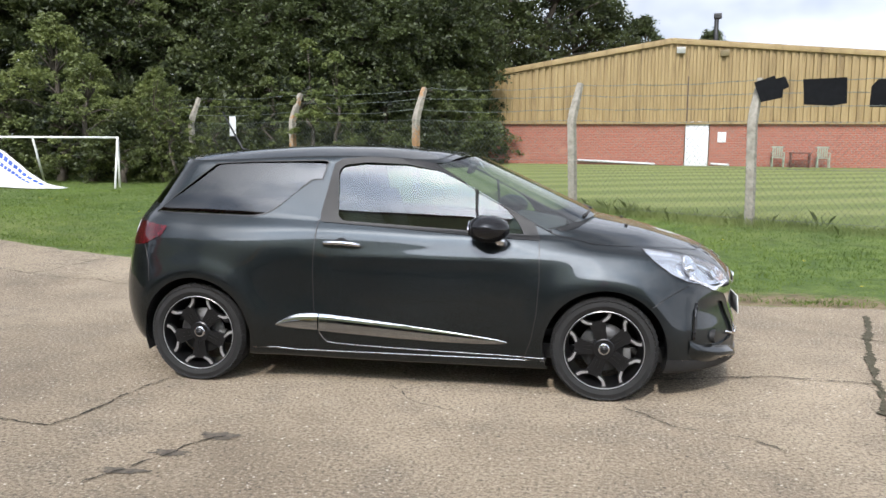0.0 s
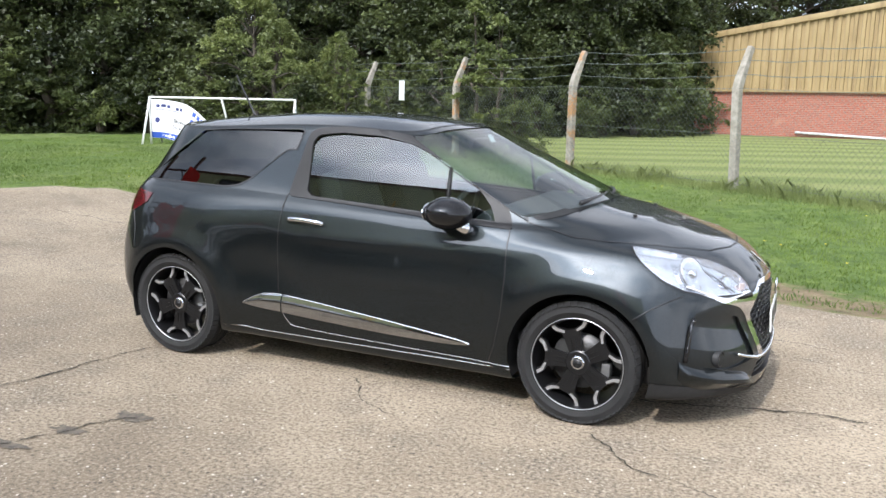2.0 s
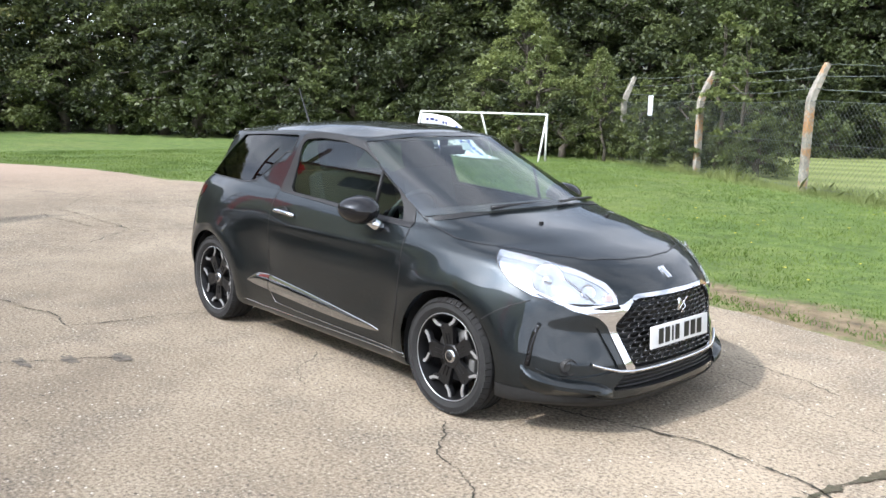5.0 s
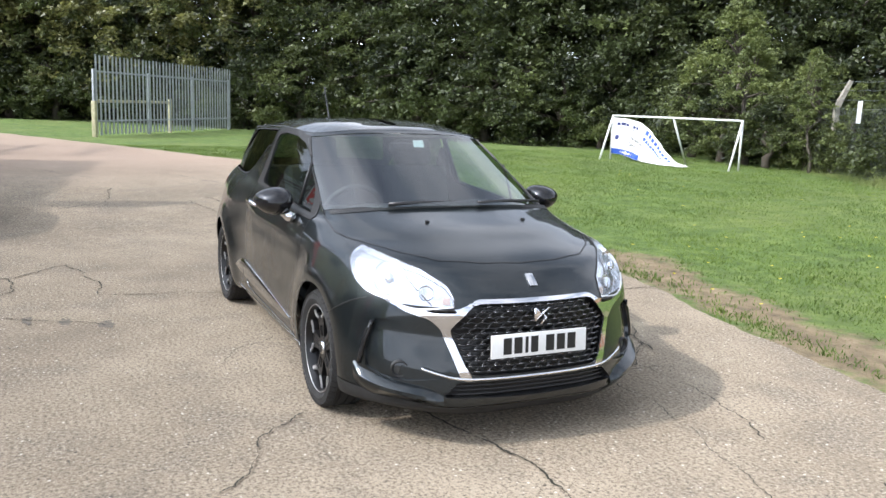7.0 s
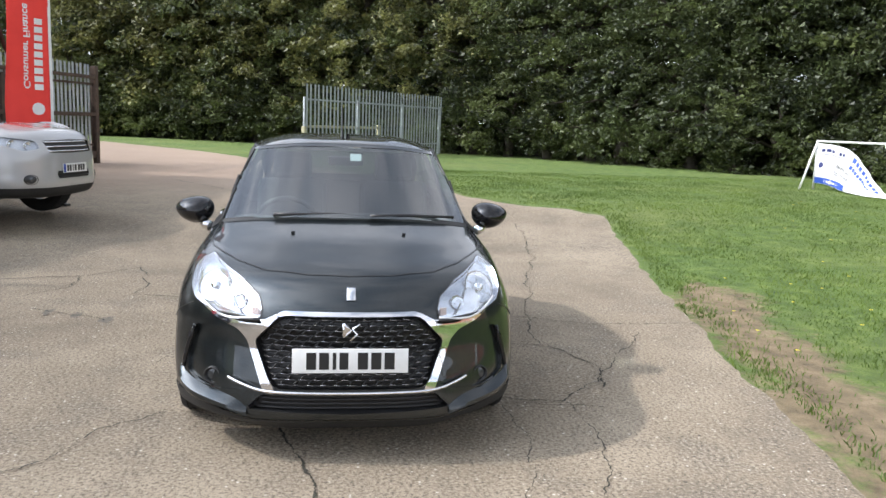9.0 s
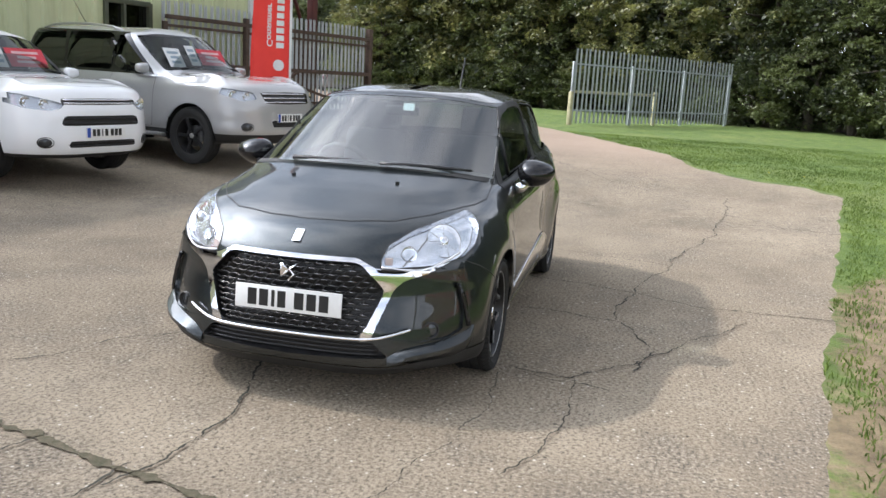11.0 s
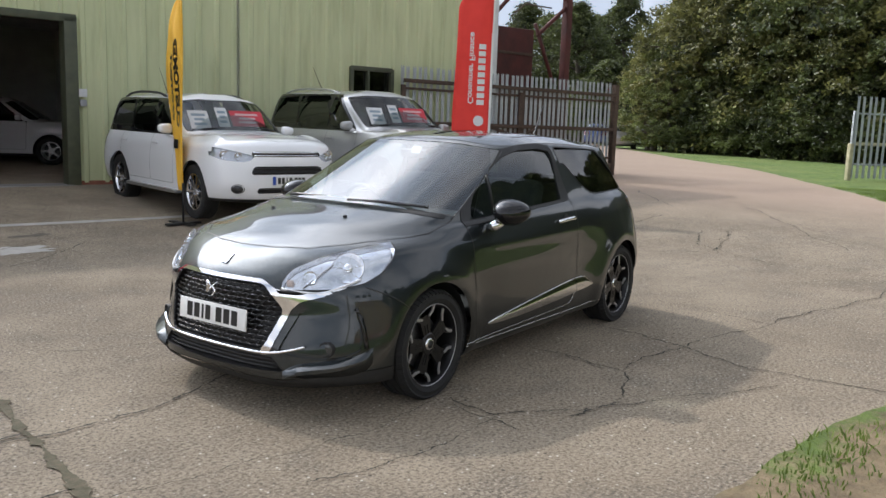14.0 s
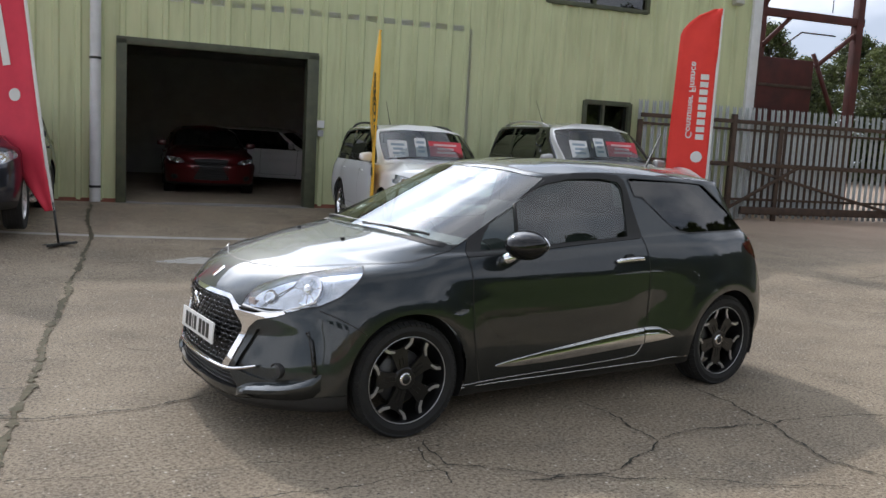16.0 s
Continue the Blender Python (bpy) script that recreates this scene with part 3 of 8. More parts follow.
def turf_material():
    m, n, l, b = material("turf")
    co = n.new("ShaderNodeTexCoord")
    big, mid, fine = noise_node(n, l, 0.35, 5), noise_node(n, l, 4, 6, 0.65), noise_node(n, l, 45, 4, 0.7)
    base = ramp_node(n, l, mid.outputs["Fac"], [(0.30, (0.045, 0.082, 0.013)), (0.52, (0.112, 0.172, 0.030)), (0.74, (0.190, 0.248, 0.055))]).outputs["Color"]
    base = mix_node(n, l, ramp_node(n, l, big.outputs["Fac"], [(0.45, (0, 0, 0)), (0.75, (0.5,) * 3)]).outputs["Color"], base, (0.22, 0.23, 0.07))
    base = mix_node(n, l, ramp_node(n, l, fine.outputs["Fac"], [(0.30, (0.6,) * 3), (0.55, (0, 0, 0))]).outputs["Color"], base, (0.03, 0.06, 0.012))
    clump = noise_node(n, l, 1.5, 6, 0.7)
    base = mix_node(n, l, ramp_node(n, l, clump.outputs["Fac"], [(0.50, (0, 0, 0)), (0.66, (0.6,) * 3)]).outputs["Color"], base, (0.055, 0.105, 0.018))
    # the mown, yellower field beyond the wire fence
    sep = n.new("ShaderNodeSeparateXYZ")
    l.new(co.outputs["Object"], sep.inputs[0])
    across = n_math(n, l, 'ADD', n_math(n, l, 'MULTIPLY', sep.outputs["X"], 0.505), n_math(n, l, 'MULTIPLY', sep.outputs["Y"], 0.863))
    beyond = ramp_node(n, l, n_math(n, l, 'MULTIPLY', n_math(n, l, 'SUBTRACT', across, 7.6), 0.6), [(0.4, (0, 0, 0)), (0.9, (0.85,) * 3)]).outputs["Color"]
    stripe = n.new("ShaderNodeTexWave")
    stripe.inputs["Scale"].default_value, stripe.inputs["Distortion"].default_value = 0.14, 2.0
    turned = n.new("ShaderNodeMapping")
    turned.inputs["Rotation"].default_value = (0, 0, radians(62))
    l.new(co.outputs["Object"], turned.inputs["Vector"])
    l.new(turned.outputs["Vector"], stripe.inputs["Vector"])
    mown = ramp_node(n, l, stripe.outputs["Fac"], [(0.2, (0.165, 0.200, 0.052)), (0.8, (0.27, 0.290, 0.100))]).outputs["Color"]
    mown = mix_node(n, l, ramp_node(n, l, mid.outputs["Fac"], [(0.4, (0, 0, 0)), (0.8, (0.5,) * 3)]).outputs["Color"], mown, (0.13, 0.19, 0.04))
    base = mix_node(n, l, beyond, base, mown)
    # trodden earth along the edge of the concrete
    off = n_math(n, l, 'ADD', n_math(n, l, 'MULTIPLY_ADD', sep.outputs["X"], 0.214, -2.642), n_math(n, l, 'MULTIPLY', sep.outputs["Y"], 0.976))
    wear, torn = noise_node(n, l, 0.9, 3, 0.5), noise_node(n, l, 7, 7, 0.7)
    mid_off = n_math(n, l, 'ABSOLUTE', n_math(n, l, 'ADD', off, -0.46))
    bare = n_math(n, l, 'ADD', n_math(n, l, 'MULTIPLY', mid_off, -1.25), n_math(n, l, 'ADD', n_math(n, l, 'MULTIPLY', wear.outputs["Fac"], 1.5), n_math(n, l, 'MULTIPLY', torn.outputs["Fac"], 1.1)))
    ends = n_math(n, l, 'MULTIPLY', n_math(n, l, 'MAXIMUM', n_math(n, l, 'ADD', n_math(n, l, 'ABSOLUTE', n_math(n, l, 'ADD', sep.outputs["X"], -1.7)), -3.2), 0.0), -0.45)
    bare = ramp_node(n, l, n_math(n, l, 'ADD', bare, ends), [(0.74, (0, 0, 0)), (1.0, (0.95,) * 3)]).outputs["Color"]
    soil = ramp_node(n, l, mid.outputs["Fac"], [(0.3, (0.095, 0.066, 0.038)), (0.5, (0.215, 0.157, 0.092)), (0.75, (0.34, 0.26, 0.165))]).outputs["Color"]
    soil = mix_node(n, l, ramp_node(n, l, fine.outputs["Fac"], [(0.32, (0.5,) * 3), (0.5, (0, 0, 0))]).outputs["Color"], soil, (0.11, 0.085, 0.05))
    base = mix_node(n, l, bare, base, soil)
    l.new(base, b.inputs["Base Color"])
    b.inputs["Roughness"].default_value = 0.9
    bump_node(n, l, b, fine.outputs["Fac"], 0.8, 0.03)
    return m


CONCRETE, TURF = concrete_material(), turf_material()


def sheet_axis(inner, outer, fine, coarse):
    a = list(np.arange(-inner, inner + 1e-6, fine))
    step, p = fine, inner
    while p < outer:
        step = min(step * 1.18, coarse)
        p += step
        a = [-p] + a + [p]
    return np.array(a)


def build_ground():
    ax = sheet_axis(12, 900, 0.16, 120)
    gx, gy = np.meshgrid(ax, ax)
    x, y = gx.ravel(), gy.ravel()
    z = height(x, y) + np.where(np.hypot(x, y) < 30, wobble(x, y, 0.006), 0)
    n = len(ax)
    idx = np.arange(n * n).reshape(n, n)
    a, b, c, d = idx[:-1, :-1].ravel(), idx[:-1, 1:].ravel(), idx[1:, 1:].ravel(), idx[1:, :-1].ravel()
    tris = np.concatenate([np.stack([a, b, c], -1), np.stack([a, c, d], -1)])
    data = np.zeros((n * n, 8))
    data[:, 0], data[:, 1], data[:, 2], data[:, 5] = x, y, z, 1
    sheet = Skin(data, tris)
    near = np.hypot(x, y) < 40
    f = poly_dist(VERGE, x, y) + np.where(near, wobble(x, y, 0.10), 0)
    grass, rest, s = sheet.cut(f)
    grass.data[:, 2] += 0.0
    g = grass.build("ground", TURF, None, "short green grass verge and mown field")
    tagged(g, "", "grass", "", "structure")
    rest.data = rest.data.copy()
    r = rest.build("concrete_yard", CONCRETE, None, "weathered cracked concrete yard with exposed stones", 0.0)
    tagged(r, "", "concrete", "", "structure")


build_ground()

CRACK = pbr("crack_dirt", (0.045, 0.040, 0.030), (0.022, 0.022, 0.014), 9, 0.95, bump=0.4, bscale=60)
MOSS = pbr("joint_moss", (0.042, 0.042, 0.020), (0.105, 0.086, 0.056), 28, 0.95, bump=0.5, bscale=90)


def crack(points, width, mat=None, label="thin dirt-filled crack in the concrete", rough=0.026):
    """A wandering strip of dirt in the concrete."""
    rnd = random.Random(int(1000 * (points[0][0] + 2 * points[0][1])))
    line = [tuple(p) for p in points]
    for level in range(6 if width < 0.05 else 8):                                   # break each stretch again and again
        out = [line[0]]
        for (ax, ay), (bx, by) in zip(line, line[1:]):
            d = math.hypot(bx - ax, by - ay)
            if d > 0.02:
                o = rnd.uniform(-1, 1) * d ** 0.72 * rough * 2.5
                out.append(((ax + bx) / 2 - (by - ay) / d * o, (ay + by) / 2 + (bx - ax) / d * o))
            out.append((bx, by))
        line = out
    verts, faces = [], []
    for i, (x, y) in enumerate(line):
        p, q = line[max(i - 1, 0)], line[min(i + 1, len(line) - 1)]
        dx, dy = q[0] - p[0], q[1] - p[1]
        d = math.hypot(dx, dy) or 1
        nx, ny = -dy / d, dx / d
        w = 0.74 * width * max(0.12, 0.62 + 0.55 * noise.noise((x * 5, y * 5, 7.0)) + 0.75 * noise.noise((x * 17, y * 17, 3.0)) + rnd.uniform(-0.15, 0.15)) * (0.3 if i in (0, len(line) - 1) else 1)
        for s in (-1, 1):
            px, py = x + nx * s * w / 2, y + ny * s * w / 2
            verts.append((px, py, on_ground(px, py) + 0.008))
        if i:
            k = 2 * i
            faces.append((k - 2, k - 1, k + 1, k))
    ob = mesh("crack", verts, faces, mat or CRACK, None, label, False)
    return tagged(ob, "", "crack", "cracks in the yard", "structure")


BEFORE_NOSE = (
    ([(1.45, -0.36), (1.84, -0.27), (2.17, -0.19), (2.41, -0.15), (2.80, -0.18), (3.05, -0.28)], 0.022),
    ([(2.10, -1.49), (1.84, -1.29), (1.58, -1.20), (1.33, -0.92)], 0.014),
    ([(2.47, 1.08), (2.05, 1.22), (1.60, 1.27), (1.28, 1.28)], 0.012),
    ([(1.17, 0.91), (1.25, 1.25), (0.90, 1.57), (0.66, 1.69), (0.15, 2.00), (-0.33, 2.30)], 0.016),
    ([(1.26, 0.99), (1.36, 1.45)], 0.010),
    ([(3.10, 0.60), (2.20, 0.85), (1.30, 0.88)], 0.008),
    ([(2.96, -1.40), (2.81, -1.37), (2.66, -1.41)], 0.016),
    ([(3.23, -0.99), (2.96, -0.81), (2.76, -0.73)], 0.018),
    ([(3.16, -0.32), (2.86, -0.29)], 0.018),
    ([(3.62, 0.30), (3.36, 0.36), (3.10, 0.42)], 0.024),
    ([(3.70, 0.86), (3.45, 0.92), (3.24, 1.00), (3.02, 1.22)], 0.020))
LEFT_FLANK = (
    ([(-1.01, 0.73), (-0.95, 1.17), (-0.82, 1.55), (-0.56, 2.05), (-0.62, 2.94)], 0.022),
    ([(-0.82, 1.55), (-1.38, 1.65), (-1.92, 1.82), (-3.03, 2.11), (-4.69, 2.46), (-6.38, 2.67)], 0.018),
    ([(-0.05, 0.75), (-0.05, 1.10), (0.05, 1.47), (0.60, 1.68), (1.02, 1.56)], 0.018),
    ([(0.05, 1.47), (-0.35, 1.42), (-0.82, 1.55)], 0.016),
    ([(-4.72, 2.41), (-4.60, 3.00), (-4.33, 3.90)], 0.022),
    ([(-5.41, 2.41), (-4.80, 3.00), (-4.46, 3.17)], 0.014),
    ([(-2.22, 0.77), (-2.10, 1.30), (-1.99, 1.79)], 0.014))
RIGHT_FLANK = (
    ([(-2.40, -1.85), (-2.12, -1.72), (-1.62, -1.76), (-1.54, -1.40), (-1.40, -0.82)], 0.022),
    ([(-1.05, -2.40), (-0.90, -2.12), (-0.81, -1.92), (-0.66, -1.75)], 0.016),
    ([(-0.08, -0.74), (0.17, -1.04), (0.44, -1.16)], 0.010),
    ([(-2.25, -3.06), (-2.43, -2.42), (-2.92, -1.96), (-2.46, -1.79)], 0.024),
    ([(-2.43, -2.42), (-1.89, -2.36), (-1.52, -2.62)], 0.018))
REAR_YARD = (
    ([(-6.79, -0.31), (-5.80, -0.05), (-5.00, 1.14)], 0.022),
    ([(-7.91, 0.68), (-7.00, -0.04), (-5.30, 0.40)], 0.018),
    ([(-6.18, -1.97), (-6.61, -1.42), (-7.78, -1.25)], 0.024),
    ([(-4.87, -0.45), (-5.46, 0.28), (-6.80, 0.08)], 0.018),
    ([(-11.05, -3.02), (-8.71, -1.45)], 0.024),
    ([(-9.50, -0.50), (-8.00, 0.60), (-6.40, 1.70)], 0.02),
    ([(1.40, -5.20), (0.70, -5.20), (-0.14, -5.52)], 0.02),
    ([(0.90, -4.40), (-0.40, -5.20), (-1.20, -4.40)], 0.02))
for pts, w in BEFORE_NOSE + LEFT_FLANK + RIGHT_FLANK + REAR_YARD:
    crack(pts, w)
crack([(0.75, -9.9), (1.25, -7.2), (2.68, -1.20), (2.90, -0.38), (3.14, 0.58), (3.53, 1.93)], 0.095, MOSS, "mossy joint between concrete slabs", 0.011)


def patch(name, cx, cy, rx, ry, mat, label, lift=0.005, seed=1):
    verts = [(cx, cy, on_ground(cx, cy) + lift)]
    n = 110
    for k in range(n):
        w = 2 * math.pi * k / n
        r = 0.75 + 0.5 * noise.noise((math.cos(w) * 1.6, math.sin(w) * 1.6, seed)) + 0.24 * noise.noise((math.cos(w) * 6, math.sin(w) * 6, seed)) + 0.16 * noise.noise((math.cos(w) * 15, math.sin(w) * 15, seed))
        x, y = cx + rx * r * math.cos(w), cy + ry * r * math.sin(w)
        verts.append((x, y, on_ground(x, y) + lift))
    ob = mesh(name, verts, [(0, 1 + k, 1 + (k + 1) % n) for k in range(n)], mat, None, label, False)
    return tagged(ob, "", "stain", "", "structure")


OIL = pbr("old_oil_stain", (0.17, 0.142, 0.108), (0.075, 0.064, 0.052), 30, 0.8, bump=0.3, bscale=50)
PALE = pbr("pale_concrete_patch", (0.46, 0.44, 0.40), (0.34, 0.32, 0.29), 6, 0.85, bump=0.3, bscale=60)
patch("oil_stain", -0.70, -1.74, 0.14, 0.06, OIL, "small dark oil stain on the concrete", seed=3)
patch("oil_stain", -0.95, -2.24, 0.13, 0.05, OIL, "dark dirt in a worn crack of the concrete", seed=11)
patch("oil_stain", -0.84, -2.00, 0.11, 0.05, OIL, "dark dirt in a worn crack of the concrete", seed=12)
patch("pale_patch", 0.40, -5.20, 0.62, 0.24, PALE, "pale worn patch in the concrete", seed=5)
patch("oil_stain", -0.2, -5.9, 0.28, 0.10, OIL, "dark oil stain on the concrete", seed=9)
line = [(3.6, -7.47), (1.49, -6.95), (-1.11, -6.40), (-2.1, -6.17), (-2.6, -6.06)]
verts = []
for x, y in smooth_line(line, 8):
    verts += [(x, y - 0.08, on_ground(x, y - 0.08) + 0.006), (x, y + 0.08, on_ground(x, y + 0.08) + 0.006)]
tagged(mesh("painted_line", verts, [(2 * k, 2 * k + 1, 2 * k + 3, 2 * k + 2) for k in range(len(verts) // 2 - 1)], PALE, None, "faded pale strip across the concrete", False), "", "line", "", "structure")


# ---- the green shed ----
WU, WN = Vector((-0.9690, 0.2472, 0)), Vector((0.2472, 0.9690, 0))      # along the front, and out of it
W0 = Vector((-2.77, -9.47, 0))                                          # right jamb of the big doorway
FLOOR = 0.27


def wall_at(u, out=0.0, z=0.0):
    return W0 + WU * u + WN * out + Vector((0, 0, z))


WALL_M = Matrix(((-WU.x, WN.x, 0, W0.x), (-WU.y, WN.y, 0, W0.y), (0, 0, 1, 0), (0, 0, 0, 1)))   # local x runs to the left of the front, y out, z up


def cladding_material():
    m, n, l, b = material("green_cladding")
    streak = noise_node(n, l, 5.0, 6, 0.6, stretch=(1.0, 1.0, 0.12))
    big = noise_node(n, l, 0.6, 4)
    base = ramp_node(n, l, streak.outputs["Fac"], [(0.28, (0.43, 0.465, 0.265)), (0.5, (0.54, 0.58, 0.345)), (0.75, (0.60, 0.635, 0.385))]).outputs["Color"]
    base = mix_node(n, l, ramp_node(n, l, big.outputs["Fac"], [(0.45, (0, 0, 0)), (0.75, (0.3,) * 3)]).outputs["Color"], base, (0.37, 0.39, 0.23))
    l.new(base, b.inputs["Base Color"])
    b.inputs["Roughness"].default_value = 0.5
    bump_node(n, l, b, streak.outputs["Fac"], 0.08, 0.01)
    return m


CLADDING = cladding_material()
OLIVE = pbr("olive_frame", (0.085, 0.095, 0.055), (0.055, 0.062, 0.038), 6, 0.5, bump=0.1)
WHITE_PLASTIC = pbr("white_plastic", (0.68, 0.69, 0.70), (0.58, 0.59, 0.60), 5, 0.4, rvar=0.08)
DARK_WALL = pbr("dark_inner_wall", (0.72, 0.73, 0.72), (0.60, 0.60, 0.60), 2, 0.8, bump=0.2)
SLAB = pbr("inner_floor", (0.30, 0.29, 0.27), (0.22, 0.21, 0.20), 2, 0.6, bump=0.2)
ROOF_SHEET = pbr("roof_sheet", (0.22, 0.12, 0.09), (0.16, 0.09, 0.07), 2, 0.7, bump=0.2)
BRICK_RED = pbr("brick_red", (0.26, 0.10, 0.065), (0.19, 0.07, 0.045), 9, 0.85, bump=0.3)
EAVE, APEX_U, APEX_Z, CORNER_U, LEFT_U = 5.6, 2.3, 5.6, 9.42, -10.0


def shed_top(u):
    """The front's upper edge."""
    return max(EAVE, APEX_Z - abs(u - APEX_U) * (APEX_Z - EAVE) / (CORNER_U - APEX_U))


def cladding(u0, u1, z0, z1):
    """Trapezoid ribs from u0 to u1; z1 None: up to the gable."""
    pitch, verts, faces = 0.333, [], []
    cuts = sorted({u0, u1} | {pitch * k + o for k in range(int(u0 / pitch) - 2, int(u1 / pitch) + 2) for o in (0, 0.215, 0.245, 0.305) if u0 < pitch * k + o < u1})
    for u in cuts:
        ph = u % pitch
        d = 0.0 if ph <= 0.2151 else 0.034 if 0.244 <= ph <= 0.3051 else (0.034 * (ph - 0.215) / 0.03 if ph < 0.245 else 0.034 * (0.333 - ph) / 0.028)
        verts += [(-u, d, z0), (-u, d, shed_top(u) if z1 is None else z1)]
    for k in range(len(cuts) - 1):
        faces.append((2 * k, 2 * k + 2, 2 * k + 3, 2 * k + 1))
    return verts, faces


def build_shed():
    shed = thing("shed", WALL_M, "green ribbed metal industrial shed with a wide open doorway", "building")
    g0, g1, gt = -3.00, 0.0, 2.92          # doorway along the front
    w0, w1, wb, wt = 5.50, 6.52, 1.75, 2.56
    h0, h1, hb, ht = 4.55, 6.75, 4.36, 5.2
    base = 0.32
    pieces = [cladding(LEFT_U, g0, base, None), cladding(g0, g1, gt, None), cladding(g1, h0, base, None), cladding(h0, w0, base, hb), cladding(h0, h1, ht, None),
              cladding(w0, w1, base, wb), cladding(w0, w1, wt, hb), cladding(w1, h1, base, hb), cladding(h1, CORNER_U, base, None)]
    mesh("wall", *merged(pieces), CLADDING, shed, "pale green ribbed cladding", True, 20)
    part("plinth", bm_box((6.9, 0.18, 0.34), (6.5 - 0.01, -0.06, 0.18), bevel=0.01), BRICK_RED, shed, "low brick plinth")
    part("plinth", bm_box((9.35, 0.18, 0.34), (-4.72, -0.06, 0.18), bevel=0.01), BRICK_RED, shed, "low brick plinth")
    # doorway frame
    part("door_frame", bm_box((0.20, 0.30, 2.75), (0.0 - 0.08, -0.08, 1.60), bevel=0.008), OLIVE, shed, "dark olive door frame")
    part("door_frame", bm_box((0.16, 0.30, 2.75), (3.07, -0.08, 1.60), bevel=0.008), OLIVE, shed)
    part("door_frame", bm_box((3.32, 0.30, 0.12), (1.49, -0.08, 2.95), bevel=0.008), OLIVE, shed)
    part("door_sill", bm_box((3.1, 0.5, 0.04), (1.5, -0.1, 0.27), bevel=0.006), SLAB, shed)
    # windows
    for name, a, b, lo, hi in (("window", w0, w1, wb, wt), ("upper_window", h0, h1, hb, ht)):
        win = new("window")
        win.parent = shed
        c, w, z, h = -(a + b) / 2, b - a, (lo + hi) / 2, hi - lo
        for sx, sz, px, pz in ((w, 0.09, c, hi - 0.02), (w, 0.08, c, lo + 0.02), (0.08, h, c - w / 2, z), (0.08, h, c + w / 2, z), (0.05, h, c + 0.1, z)):
            part("frame_bar", bm_box((sx, 0.12, sz), (px, 0.0, pz), bevel=0.006), OLIVE, win)
        part("pane", bm_box((w, 0.008, h), (c, -0.03, z)), TINT_GLASS, win)
        part("blind", bm_box((w * 0.45, 0.02, h * 0.8), (c + w * 0.22, -0.14, z)), pbr_once("pale_blind", (0.45, 0.45, 0.42)), win)
    # corner trim, downpipes, meter box, lamp
    part("corner_trim", bm_box((0.22, 0.16, 5.3), (-CORNER_U + 0.05, 0.03, 2.9), bevel=0.01), WHITE_PLASTIC, shed, "white corner flashing")
    v, f = tube([(3.46, 0.14, 5.5), (3.46, 0.14, 0.62), (3.46, 0.15, 0.30)], 0.085, 16)
    pipe = mesh("downpipe", v, f, WHITE_PLASTIC, shed, "pale grey downpipe", True, 40)
    for z in (0.55, 2.62, 4.9):
        part("pipe_clip", bm_cyl(0.094, 0.094, 0.04, (3.46, 0.14, z), (0, 0, 0), 18), SATIN_BLACK, pipe)
    part("switch_box", bm_box((0.13, 0.06, 0.13), (-0.24, 0.06, 1.78), bevel=0.008), WHITE_PLASTIC, shed, "small white switch box")
    part("switch_lower", bm_box((0.10, 0.07, 0.11), (-0.24, 0.07, 1.62), bevel=0.008), pbr_once("grey_box", (0.32, 0.33, 0.34)), shed)
    part("wall_lamp", bm_box((0.22, 0.14, 0.16), (-8.85, 0.10, 4.82), (15, 0, 0), 0.02), pbr_once("lamp_body", (0.5, 0.5, 0.45)), shed, "small wall lamp")
    # roof and closed rear
    top = [(-CORNER_U, shed_top(CORNER_U)), (-APEX_U, APEX_Z), (9.0, shed_top(-9.0)), (10.0, shed_top(-10.0))]
    verts, faces = [], []
    for x, z in top:
        verts += [(x, 0.12, z + 0.02), (x, -26, z + 0.02), (x, 0.12, z + 0.16), (x, -26, z + 0.16)]
    for k in range(3):
        a, b = 4 * k, 4 * k + 4
        faces += [(a, b, b + 1, a + 1), (a + 2, a + 3, b + 3, b + 2), (a, a + 2, b + 2, b), (a + 1, b + 1, b + 3, a + 3)]
    faces += [(0, 1, 3, 2), (12, 14, 15, 13)]
    mesh("roof", verts, faces, ROOF_SHEET, shed, "rust-brown sheet roof", False)
    part("side_wall", bm_box((0.12, 25.9, 5.5), (-CORNER_U + 0.12, -13.0, 2.75)), CLADDING, shed)
    part("side_wall", bm_box((0.12, 25.9, 5.5), (9.9, -13.0, 2.75)), CLADDING, shed)
    part("rear_wall", bm_box((19.2, 0.12, 5.5), (0.3, -25.9, 2.75)), CLADDING, shed)
    # inside of the workshop bay
    part("bay_floor", bm_box((9.0, 11.0, 0.06), (1.5, -5.6, FLOOR - 0.035)), SLAB, shed, "smooth grey workshop floor")
    part("bay_wall", bm_box((9.0, 0.12, 3.6), (1.5, -11.0, 1.9)), DARK_WALL, shed)
    part("bay_wall", bm_box((0.12, 11, 3.6), (-3.0, -5.5, 1.9)), DARK_WALL, shed)
    part("bay_wall", bm_box((0.12, 11, 3.6), (6.0, -5.5, 1.9)), DARK_WALL, shed)
    part("bay_ceiling", bm_box((9.0, 11, 0.1), (1.5, -5.5, 3.7)), DARK_WALL, shed)


build_shed()

